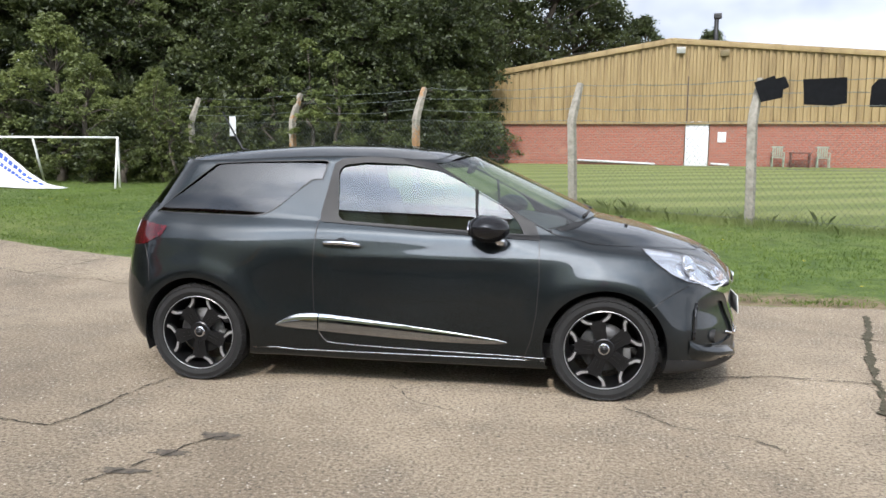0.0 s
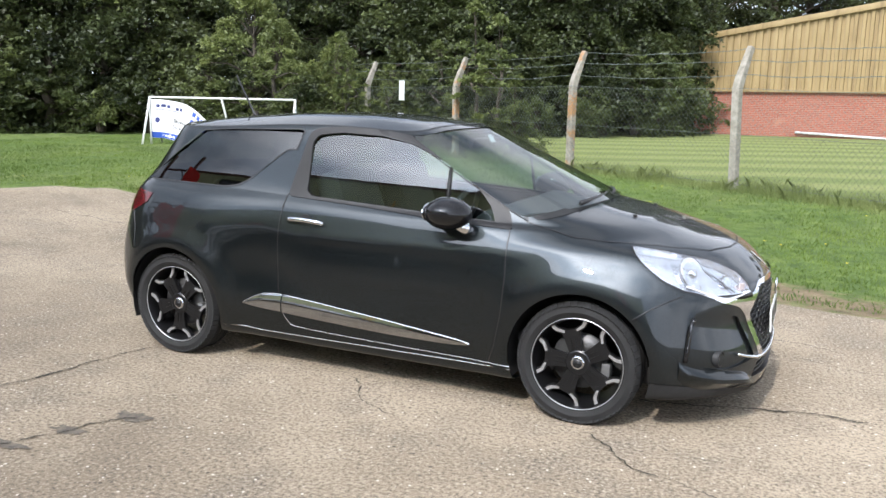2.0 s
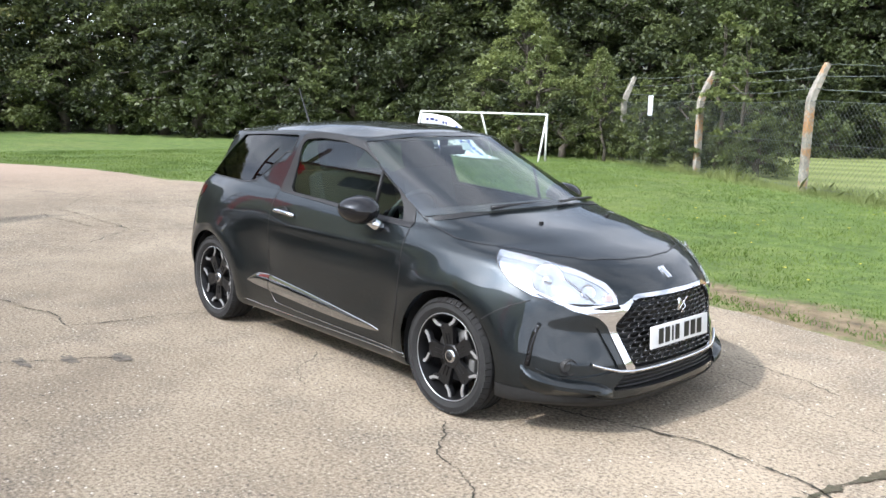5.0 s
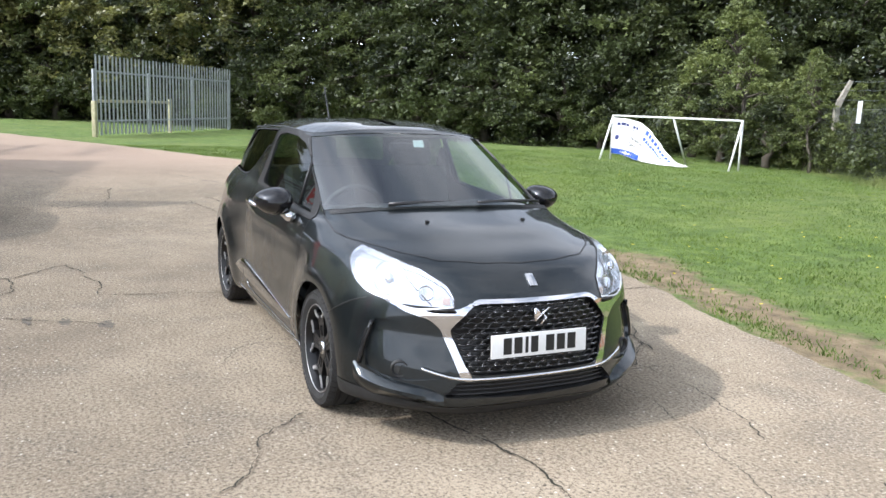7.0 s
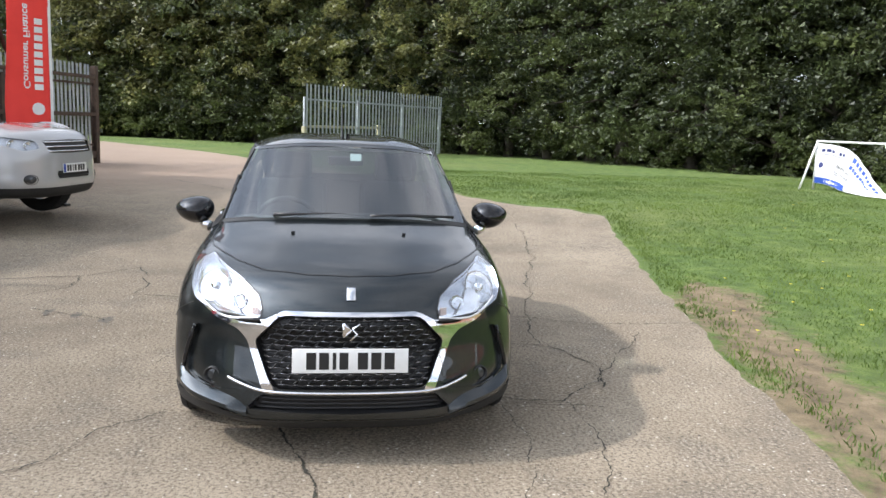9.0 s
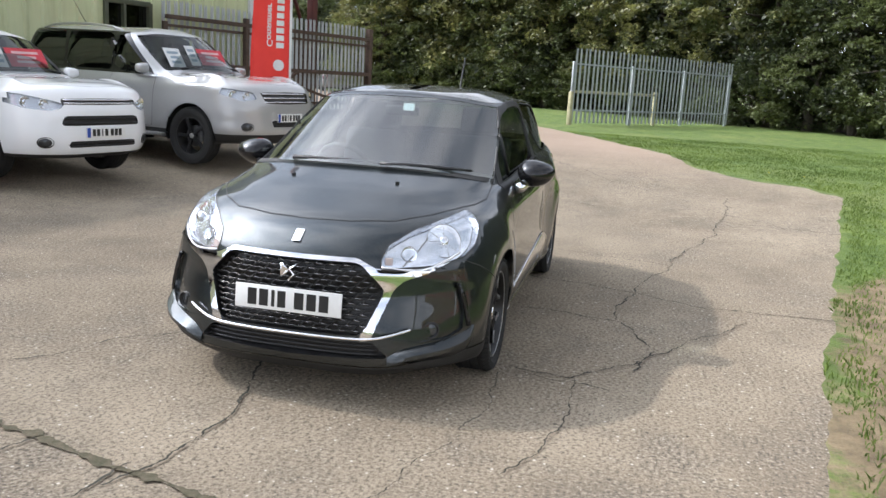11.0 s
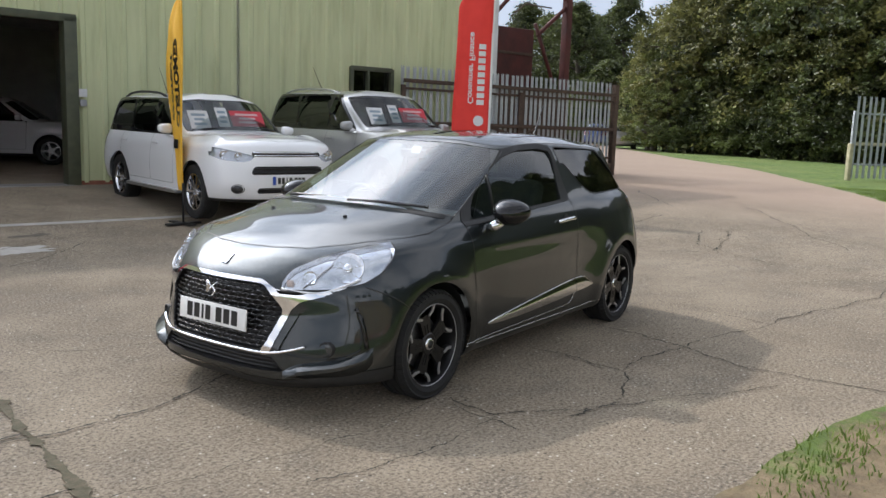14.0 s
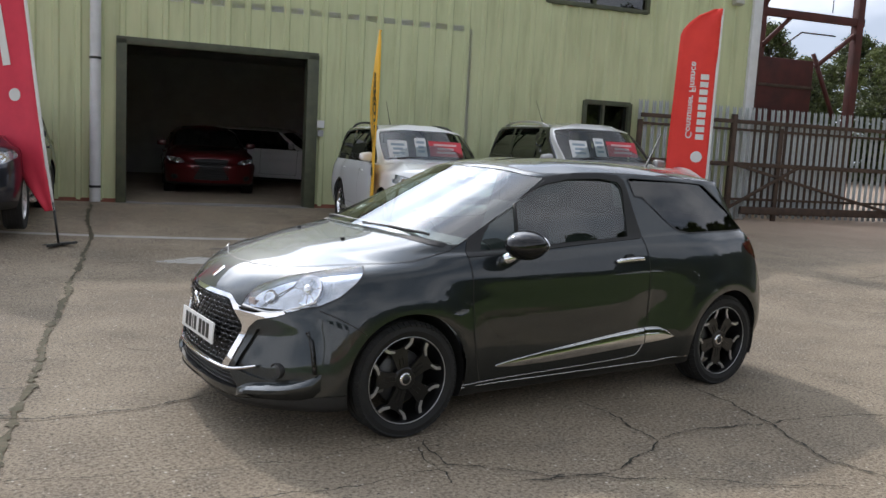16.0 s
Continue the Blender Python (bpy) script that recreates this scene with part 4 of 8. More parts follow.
# ---- wire fence on concrete posts ----
POST_STONE = pbr("post_concrete", (0.36, 0.335, 0.28), (0.20, 0.185, 0.15), 11, 0.9, bump=0.5, bscale=45)
def lichen_concrete():
    m, n, l, b = material("lichen_concrete")
    grain, spread = noise_node(n, l, 11, 6), noise_node(n, l, 3.2, 5, 0.6)
    base = ramp_node(n, l, grain.outputs["Fac"], [(0.3, (0.20, 0.185, 0.15)), (0.7, (0.36, 0.335, 0.28))]).outputs["Color"]
    grown = ramp_node(n, l, spread.outputs["Fac"], [(0.50, (0, 0, 0)), (0.60, (0.75,) * 3)]).outputs["Color"]
    l.new(mix_node(n, l, grown, base, (0.36, 0.17, 0.045)), b.inputs["Base Color"])
    b.inputs["Roughness"].default_value = 0.92
    bump_node(n, l, b, noise_node(n, l, 45, 5).outputs["Fac"], 0.5)
    return m


LICHEN = lichen_concrete()
WIRE = pbr("galvanised_wire", (0.20, 0.22, 0.21), (0.12, 0.14, 0.13), 30, 0.55, metal=0.5)
POSTS = [(6.35, 5.95), (3.65, 7.55), (1.0, 9.08), (-2.08, 10.62), (-5.28, 12.60), (-8.68, 14.66), (-12.2, 16.8)]
OUT = Vector((0.505, 0.863, 0))


def build_fence():
    fence = thing("wire_fence", pose(0, 0, 0), "chain-link fence with barbed wire on cranked concrete posts", "fence")
    rnd = random.Random(4)
    tops = []
    for k, (x, y) in enumerate(POSTS):
        z = on_ground(x, y)
        lean = Vector((0.03 * rnd.uniform(-1, 1) - 0.03, 0.02 * rnd.uniform(-1, 1), 0))
        bend = Vector((x, y, z + 1.62)) + lean
        tip = bend + OUT * 0.26 + Vector((0, 0, 0.56))
        line = [Vector((x, y, z - 0.15)), Vector((x, y, z + 0.6)) + lean * 0.4, bend - Vector((0, 0, 0.08)), bend + OUT * 0.05 + Vector((0, 0, 0.08)), tip]
        verts, faces = [], []
        for i, p in enumerate(line):
            d = (line[min(i + 1, 4)] - line[max(i - 1, 0)]).normalized()
            s = Vector((-OUT.y, OUT.x, 0))
            o = d.cross(s).normalized()
            h = 0.062 if i < 4 else 0.045
            for a, b in ((-1, -0.8), (-0.8, -1), (0.8, -1), (1, -0.8), (1, 0.8), (0.8, 1), (-0.8, 1), (-1, 0.8)):
                verts.append(p + s * a * h + o * b * h)
        for i in range(4):
            faces += [(8 * i + q, 8 * i + (q + 1) % 8, 8 * i + 8 + (q + 1) % 8, 8 * i + 8 + q) for q in range(8)]
        faces += [tuple(range(8))[::-1], tuple(range(32, 40))]
        mesh("post", verts, faces, LICHEN if k in (3, 4) else POST_STONE, fence, "orange-lichened concrete post" if k in (3, 4) else "cranked concrete post", True, 40)
        tops.append((Vector((x, y, z)), bend, tip))
    for k in range(len(POSTS) - 1):
        (a, ab, at), (b, bb, bt) = tops[k], tops[k + 1]
        # barbed strands
        for name, f in (("strand", 0.25), ("strand", 0.62), ("strand", 0.97)):
            p, q = ab.lerp(at, f), bb.lerp(bt, f)
            sag = rnd.uniform(0.01, 0.07)
            pts = [p.lerp(q, t) - Vector((0, 0, sag * 4 * t * (1 - t))) + Vector((0, 0, rnd.uniform(-0.012, 0.012))) for t in np.linspace(0, 1, 13)]
            items = [tube(pts, 0.005, 4)]
            length = (q - p).length
            for i in range(int(length / 0.12)):
                t = i * 0.12 / length
                j = min(int(t * 12), 11)
                c = pts[j].lerp(pts[j + 1], t * 12 - j)
                items.append(tube([c - Vector((0.012, 0, 0.018)), c + Vector((0.012, 0, 0.018))], 0.0022, 3))
            mesh("barbed_strand", *merged(items), WIRE, fence)
        # chain link, woven of zigzag wires
        span, cell, low, tall, steep = (b - a).length, 0.088, 0.06, 1.50, 1.2
        reach = tall / steep
        items = []
        for way in (-1, 1):
            for i in range(int((span + reach) / cell) + 1):
                u0 = i * cell - (reach if way > 0 else 0.0)
                ends = [t for t in (0.0, 1.0, -u0 / (way * reach), (span - u0) / (way * reach)) if -1e-6 <= t <= 1.000001 and -1e-4 <= u0 + way * reach * t <= span + 1e-4]
                if len(ends) < 2 or max(ends) - min(ends) < 0.02:
                    continue
                wire = []
                for t in np.linspace(min(ends), max(ends), 4):
                    u = u0 + way * reach * t
                    belly = 0.012 * math.sin(u * 2.1 + k) * math.sin(math.pi * t)
                    dip = 0.035 * t * math.sin(math.pi * u / span) ** 2
                    wire.append(a.lerp(b, u / span) - OUT * (0.066 + 0.0025 * way + belly) + Vector((0, 0, low + tall * t - dip)))
                items.append(tube(wire, 0.0021, 3))
        for h in (0.10, 0.85, 1.55):
            items.append(tube([a.lerp(b, t) + Vector((0, 0, h - (0.035 * math.sin(math.pi * t) ** 2 if h > 1 else 0))) - OUT * 0.07 for t in np.linspace(0, 1, 9)], 0.003, 4))
        mesh("chain_link", *merged(items), WIRE, fence, "galvanised chain-link mesh", False)
    # a small blank white notice on the mesh
    p = Vector((-7.0, 13.35, 0))
    m = Matrix.Translation((-7.05, 13.30, 1.74)) @ Matrix.Rotation(math.atan2(-0.505, 0.863), 4, 'Z')
    sign = part("notice", bm_box((0.24, 0.012, 0.46), (0, 0, 0), (0, 0, 0), 0.004), WHITE_PLASTIC, None, "blank white notice hung on the wire fence")
    sign.matrix_basis = Matrix.Translation((-7.02, 13.32, 1.74)) @ Matrix.Rotation(math.atan2(2.06, -3.4) + math.pi, 4, 'Z')
    tagged(sign, "", "sign")


build_fence()


# ---- trees and hedges ----
LEAF_DARK = leaf_material("dark_leaves", (0.007, 0.013, 0.004), (0.095, 0.122, 0.038))
LEAF_MID = leaf_material("hedge_leaves", (0.012, 0.021, 0.007), (0.15, 0.180, 0.056))
LEAF_OLIVE = leaf_material("olive_leaves", (0.024, 0.031, 0.010), (0.265, 0.265, 0.085))
LEAF_LIGHT = leaf_material("young_leaves", (0.05, 0.072, 0.019), (0.22, 0.255, 0.080))
BARK = pbr("bark", (0.10, 0.085, 0.065), (0.055, 0.045, 0.035), 9, 0.95, bump=0.6, bscale=25)


def leaves(centres, per, spread, size, rng, droop=0.3):
    """Small folded leaves scattered round clump centres."""
    c = np.repeat(np.array(centres, float), per, 0)
    n = len(c)
    d = rng.normal(size=(n, 3))
    d /= np.linalg.norm(d, axis=1, keepdims=True)
    flat = np.repeat(rng.normal(size=(len(centres), 3)) * 0.45 + np.array([0, 0, 1.0]) + np.array(centres) * np.array([0.12, 0.12, 0]), per, 0)   # each clump is a leaning spray
    flat /= np.linalg.norm(flat, axis=1, keepdims=True)
    d -= flat * (d * flat).sum(1, keepdims=True) * 0.62
    p = c + d * (rng.random((n, 1)) ** 0.6) * np.array(spread) * np.repeat(0.6 + 0.8 * rng.random((len(centres), 1)), per, 0)
    p[:, 2] -= 0.25 * ((p - c) ** 2).sum(1) / np.mean(spread)
    a = rng.normal(size=(n, 3))
    a[:, 2] = a[:, 2] * 0.5 - droop
    a /= np.linalg.norm(a, axis=1, keepdims=True)
    b = np.cross(a, rng.normal(size=(n, 3)))
    b /= np.maximum(np.linalg.norm(b, axis=1, keepdims=True), 1e-6)
    s = size * (0.6 + 0.8 * rng.random((n, 1)))
    return np.stack([p - a * s * 0.45 + b * s * 0.22, p + a * s * 0.55, p - a * s * 0.25 - b * s * 0.36], 1).reshape(-1, 3)


def leaf_mesh(name, v, mat, parent, label=""):
    n = len(v) // 3
    me = bpy.data.meshes.new(name)
    me.vertices.add(len(v))
    me.vertices.foreach_set("co", np.asarray(v, np.float32).ravel())
    me.loops.add(3 * n)
    me.loops.foreach_set("vertex_index", np.arange(3 * n, dtype=np.int32))
    me.polygons.add(n)
    me.polygons.foreach_set("loop_start", np.arange(0, 3 * n, 3, dtype=np.int32))
    me.update(calc_edges=True)
    me.validate()
    me.materials.append(mat)
    ob = new(name, me)
    ob.parent = parent
    return tagged(ob, label)


def build_tree(seed, tall, wide, low, clumps, per, size, mat, label, name="tree", category="tree", spread=0.75):
    """A tapered trunk with limbs, and a crown of many small leaves in clumps that reaches down to the given height."""
    rng = np.random.default_rng(seed)
    tree = thing(name, pose(0, 0, 0), label, category)
    centres, limbs = [], []
    trunk = [Vector((0, 0, -0.3))]
    for k in range(1, 7):
        trunk.append(Vector((rng.normal() * 0.10 * k ** 0.5, rng.normal() * 0.10 * k ** 0.5, tall * 0.13 * k)))
    limbs.append(tube(trunk, wide * 0.055, 8, taper=[1.3, 1.0, 0.85, 0.7, 0.5, 0.32, 0.15]))
    for k in range(clumps):
        h = low + (tall - low) * rng.random() ** 0.8
        t = (h - low) / (tall - low)
        r_max = wide / 2 * (0.72 + 0.5 * math.sin(math.pi * min(t * 0.95 + 0.12, 1)) - 0.62 * t ** 2.2)
        r = r_max * (0.45 + 0.6 * rng.random() ** 0.5)
        w = rng.random() * 2 * math.pi
        c = Vector((r * math.cos(w), r * math.sin(w), h))
        centres.append(c)
        if k % 5 == 0:
            j = min(int(h / (tall * 0.13)), 5)
            limbs.append(tube([trunk[j], trunk[j].lerp(c, 0.55) + Vector((0, 0, 0.2)), c], wide * 0.014, 5, taper=[1, 0.6, 0.2]))
    mesh("trunk", *merged(limbs), BARK, tree, "bare brown trunk and limbs")
    leaf_mesh("crown", leaves([tuple(c) for c in centres], per, (spread * wide * 0.16, spread * wide * 0.16, spread * wide * 0.13), size, rng), mat, tree)
    return tree


def plant(ob, x, y, scale=1.0, turn=0.0, first=[]):
    """Sets a tree, the first time itself and later a copy."""
    m = Matrix.Translation((x, y, on_ground(x, y))) @ Matrix.Rotation(radians(turn), 4, 'Z')
    if ob.name in first:
        t = copy_thing(ob, m)
    else:
        first.append(ob.name)
        t = ob
        t.matrix_basis = m
    t.scale = (scale, scale, scale * (0.92 + 0.16 * random.random()))
    return t


tree_a = build_tree(1, 13, 8.5, 0.4, 220, 115, 0.235, LEAF_DARK, "tall dark-leaved woodland tree, leafy to the ground")
tree_b = build_tree(2, 11, 7.5, 0.3, 200, 115, 0.22, LEAF_MID, "dense green woodland tree, leafy to the ground")
tree_d = build_tree(9, 12, 8.0, 0.4, 200, 115, 0.22, LEAF_OLIVE, "tall olive-green woodland tree, leafy to the ground")
tree_c = build_tree(3, 14, 8.0, 0.8, 210, 115, 0.23, LEAF_DARK, "tall dark-leaved woodland tree")
bush_a = build_tree(4, 3.4, 3.2, 0.05, 110, 80, 0.15, LEAF_MID, "dense green bush at the foot of the wood", "bush", "bush", 0.9)
bush_b = build_tree(5, 3.0, 3.4, 0.05, 110, 80, 0.15, LEAF_DARK, "dense dark bush at the foot of the wood", "bush", "bush", 0.9)
tree_back = build_tree(8, 13.5, 8.5, 3.0, 150, 60, 0.40, LEAF_DARK, "tall dark tree deeper in the wood")
sapling = build_tree(6, 5.2, 3.2, 0.2, 130, 90, 0.12, LEAF_LIGHT, "light green young tree growing through the fence", "young_tree", "tree", 0.7)
shoot = build_tree(7, 3.6, 1.1, 0.3, 46, 50, 0.10, LEAF_LIGHT, "thin green shoot climbing by the fence", "shoot", "shrub", 0.9)

TALL = {tree_a.name: 13.0, tree_b.name: 11.0, tree_c.name: 14.0, tree_d.name: 12.0}
rnd = random.Random(11)
EDGE = [(-41.5, -12.4), (-40.6, -9.8), (-39.2, -6.8), (-37, -3.5), (-33.5, 1.5), (-30, 6), (-26, 9.8), (-22.3, 12.6), (-18.8, 15.2), (-15.5, 18.2), (-12, 21), (-8.5, 24), (-5.5, 28), (-3.5, 33), (-4, 39), (-3, 46)]
line = smooth_line([(*p, 0) for p in EDGE], 3)
for k, p in enumerate(line):
    kind = (tree_d, tree_b, tree_d, tree_b)[k % 4] if k < 16 else (tree_a, tree_c, tree_b if k < 30 else tree_c)[k % 3]
    d = Vector(line[min(k + 1, len(line) - 1)]) - Vector(line[max(k - 1, 0)])
    out = Vector((-d.y, d.x, 0)).normalized()
    q = Vector(p) + out * (2.6 + rnd.uniform(-0.5, 0.7))
    plant(kind, q.x, q.y, (2.0 + 0.235 * math.hypot(q.x, q.y)) / TALL[kind.name] * rnd.uniform(0.90, 1.12), rnd.uniform(0, 360))
    q = Vector(p) + out * rnd.uniform(-0.1, 0.5)
    plant((bush_a, bush_b)[k % 2], q.x, q.y, rnd.uniform(0.85, 1.2), rnd.uniform(0, 360))
    q = Vector(p) + out * rnd.uniform(7, 9)
    if k % 2 == 0:
        plant(tree_back, q.x, q.y, (1.0 + 0.25 * math.hypot(q.x, q.y)) / 13.5 * rnd.uniform(0.92, 1.10), rnd.uniform(0, 360))
for x, y, s in ((-13.2, 15.8, 0.86), (-11.6, 14.9, 0.62), (-10.2, 15.6, 0.6)):
    plant(sapling, x, y, s, rnd.uniform(0, 360))
for x, y, s in ((-9.0, 14.3, 0.7), (-7.9, 14.4, 0.6), (-6.2, 13.6, 0.75), (-5.0, 12.9, 1.0), (-4.2, 12.3, 0.9), (-9.7, 14.9, 0.8), (-3.9, 12.6, 0.55)):
    plant(shoot, x, y, s, rnd.uniform(0, 360))
for x, y, s in ((-12.0, 17.6, 0.72), (-10.9, 17.0, 0.62), (-9.9, 16.2, 0.6), (-8.9, 15.7, 0.56), (-8.0, 15.1, 0.5), (-7.1, 14.6, 0.52), (-6.2, 14.0, 0.55), (-5.4, 13.6, 0.5), (-4.6, 13.2, 0.42), (-3.9, 12.5, 0.36)):
    plant(bush_a, x, y, s, rnd.uniform(0, 360))
for x, y, s in ((-10.6, 14.6, 0.55), (-12.6, 14.9, 0.62), (-14.5, 15.6, 0.7), (-8.4, 15.2, 0.5)):
    plant(bush_a, x, y, s, rnd.uniform(0, 360))


# ---- wheels ----
def build_tyre(parent, radius, width, rim_r):
    h = width / 2
    prof = [(rim_r - 0.004, -h * 0.80), (rim_r + 0.012, -h * 0.92), (radius - 0.045, -h * 1.0), (radius - 0.016, -h * 0.93), (radius - 0.003, -h * 0.74)]
    for g in (-0.45, 0.0, 0.45):                                   # grooves round the tread
        prof += [(radius, h * (g - 0.16)), (radius, h * (g - 0.06)), (radius - 0.007, h * (g - 0.05)), (radius - 0.007, h * (g + 0.05)), (radius, h * (g + 0.06))]
    prof += [(radius - 0.003, h * 0.74), (radius - 0.016, h * 0.93), (radius - 0.045, h), (rim_r + 0.012, h * 0.92), (rim_r - 0.004, h * 0.80)]
    items = [lathe(prof, 56)]
    for k in range(56):                                            # shoulder blocks
        for s in (-1, 1):
            w = 2 * math.pi * k / 56
            m = Matrix.Rotation(-w, 4, 'Y') @ Matrix.Translation((radius - 0.0098, s * h * 0.82, 0)) @ pose(0, 0, 0, s * 8, 0, s * 30)
            b = [(x * 0.006, y * 0.017, z * 0.0138) for x in (-1, 1) for y in (-1, 1) for z in (-1, 1)]
            items.append(([m @ Vector(q) for q in b], [(0, 1, 3, 2), (4, 6, 7, 5), (0, 4, 5, 1), (2, 3, 7, 6), (0, 2, 6, 4), (1, 5, 7, 3)]))
    return mesh("tyre", *merged(items), RUBBER, parent, "", True, 40)


def flat_bar(points, width, y0, y1):
    """A bar of that width along points (x, z), standing from y0 to y1."""
    p = [Vector((a, 0, b)) for a, b in points]
    left, right = [], []
    for i, q in enumerate(p):
        d = (p[min(i + 1, len(p) - 1)] - p[max(i - 1, 0)]).normalized()
        s = Vector((d.z, 0, -d.x)) * (width[i] if isinstance(width, (list, tuple)) else width) / 2
        left.append(q + s), right.append(q - s)
    n, up, low = len(p), Vector((0, y1, 0)), Vector((0, y0, 0))
    verts = [q + up for q in left] + [q + up for q in right] + [q + low for q in left] + [q + low for q in right]
    faces = []
    for i in range(n - 1):
        faces += [(i, i + 1, n + i + 1, n + i), (2 * n + i, i + 2 * n + n, 2 * n + n + i + 1, 2 * n + i + 1)]
        faces += [(i, 2 * n + i, 2 * n + i + 1, i + 1), (n + i, n + i + 1, 3 * n + i + 1, 3 * n + i)]
    faces += [(0, n, 3 * n, 2 * n), (n - 1, 3 * n - 1, 4 * n - 1, 2 * n - 1)]
    return verts, faces


def polar(r, deg):
    return r * math.cos(radians(deg)), r * math.sin(radians(deg))


def build_wheel(parent, at, side, radius=0.304, width=0.205, rim_r=0.231, style="split", turn=0.0, alloy=None):
    """A wheel whose outer face looks to the given side (+1: +y). Parts: tyre, rim, hub cap, brake disc."""
    w = new("wheel")
    w.parent = parent
    w.matrix_basis = pose(*at, 0, turn, 0 if side > 0 else 180)
    build_tyre(w, radius, width, rim_r)
    f = width / 2
    barrel = [(rim_r + 0.001, f * 0.84), (rim_r - 0.008, f * 0.86), (rim_r - 0.014, f * 0.7), (rim_r - 0.026, f * 0.1), (rim_r - 0.03, -f * 0.8), (rim_r, -f * 0.85)]
    black = WHEEL_BLACK if style == "split" else (alloy or SATIN_METAL)
    items = [lathe(barrel, 56), lathe([(0.0, f * 0.62), (0.055, f * 0.62), (0.066, f * 0.55), (0.07, f * 0.3)], 32)]
    count = 5 if style in ("split", "five") else 10
    for k in range(count):
        mid = 90 + 360 / count * k
        if style == "split":
            mid += 36                                              # a broad arm that forks towards the rim
            a = [polar(r, mid) for r in (0.04, 0.08, 0.12, 0.150, 0.168)]
            items.append(flat_bar(a, [0.060, 0.070, 0.082, 0.096, 0.060], f * 0.36, f * 0.58))
            for s in (-1, 1):
                fork = [polar(0.142, mid + s * 10), polar(0.166, mid + s * 13), polar(0.186, mid + s * 20.5), polar(rim_r - 0.006, mid + s * 23)]
                items.append(flat_bar(fork, [0.030, 0.028, 0.026, 0.030], f * 0.36, f * 0.60))
                ridge = [(x + 0.011 * s * math.sin(radians(mid)), z - 0.011 * s * math.cos(radians(mid))) for x, z in (polar(0.062, mid), polar(0.118, mid))]
                items.append(flat_bar(ridge, 0.005, f * 0.5, f * 0.62))
        else:
            a = [polar(r, mid) for r in (0.05, rim_r * 0.6, rim_r - 0.01)]
            wd = [0.05, 0.036, 0.05] if count == 5 else [0.03, 0.02, 0.024]
            items.append(flat_bar(a, wd, f * 0.45, f * 0.72))
    rim = mesh("rim", *merged(items), black, w, "black alloy rim with machined silver edges" if style == "split" else "silver alloy rim", True, 30)
    if style == "split":
        strips = [lathe([(rim_r - 0.002, f * 0.865), (rim_r - 0.004, f * 0.875), (rim_r - 0.0065, f * 0.85)], 64)]
        for k in range(5):
            for s in (-1, 1):
                mid = 90 + 72 * k
                line = [polar(rim_r - 0.005, mid + s * 12.8), polar(0.200, mid + s * 14.0), polar(0.187, mid + s * 15.6), polar(0.174, mid + s * 20.0), polar(0.163, mid + s * 25.0)]
                strips.append(flat_bar(line, [0.0175, 0.0160, 0.0150, 0.0130, 0.0105], f * 0.5, f * 0.66))
        mesh("machined_edge", *merged(strips), MACHINED, rim, "bright machined spoke edges", True, 30)
    mesh("hub_cap", *lathe([(0.0, f * 0.70), (0.028, f * 0.70), (0.033, f * 0.68), (0.036, f * 0.6)], 24), CHROME if style == "split" else SATIN_METAL, w, "round metal hub cap")
    if style == "split":
        mesh("hub_mark", *merged([flat_bar([(-0.012, 0.006), (0.012, -0.006)], 0.009, f * 0.69, f * 0.73), lathe([(0.0, f * 0.712), (0.0235, f * 0.71), (0.0245, f * 0.68)], 20)]), SATIN_BLACK, w)
    disc = [(0.05, f * 0.12), (0.14, f * 0.12), (0.142, f * 0.02), (0.05, f * 0.0)]
    mesh("brake_disc", *lathe(disc, 40), pbr_once("disc_steel", (0.10, 0.10, 0.10), None, 30, 0.45, 0.6), w, "bare steel brake disc")
    x, z = polar(0.135, (-12 if side > 0 else 192) + turn)           # the caliper sits on the forward side of the disc
    part("brake_caliper", bm_box((0.045, 0.06, 0.075), (x, f * 0.10, z), (0, -turn, 0), 0.014), pbr_once("caliper_iron", (0.17, 0.17, 0.165), None, 30, 0.5, 0.4), w, "grey cast brake caliper")
    return w


# ---- the hatchback ----
R0 = [(-1.70, 0, 0.20), (-1.68, 0.35, 0.20), (-1.58, 0.60, 0.19), (-1.23, 0.68, 0.17), (-0.45, 0.72, 0.16), (0.20, 0.72, 0.16), (0.85, 0.70, 0.16), (1.24, 0.68, 0.16), (1.68, 0.66, 0.15), (1.95, 0.40, 0.15), (1.99, 0, 0.15)]
R1 = [(-1.86, 0, 0.24), (-1.83, 0.40, 0.24), (-1.66, 0.70, 0.23), (-1.23, 0.79, 0.20), (-0.45, 0.795, 0.175), (0.20, 0.795, 0.17), (0.85, 0.795, 0.17), (1.24, 0.795, 0.18), (1.72, 0.765, 0.195), (1.995, 0.47, 0.20), (2.055, 0, 0.205)]
R2 = [(-1.905, 0, 0.38), (-1.87, 0.42, 0.38), (-1.70, 0.745, 0.37), (-1.23, 0.845, 0.36), (-0.45, 0.838, 0.33), (0.20, 0.832, 0.32), (0.85, 0.832, 0.32), (1.24, 0.845, 0.34), (1.71, 0.790, 0.35), (1.995, 0.465, 0.345), (2.067, 0, 0.345)]
R3 = [(-1.915, 0, 0.56), (-1.88, 0.43, 0.56), (-1.71, 0.755, 0.56), (-1.23, 0.862, 0.55), (-0.45, 0.842, 0.53), (0.20, 0.838, 0.51), (0.85, 0.842, 0.51), (1.24, 0.858, 0.53), (1.685, 0.782, 0.52), (1.965, 0.44, 0.52), (2.050, 0, 0.52)]
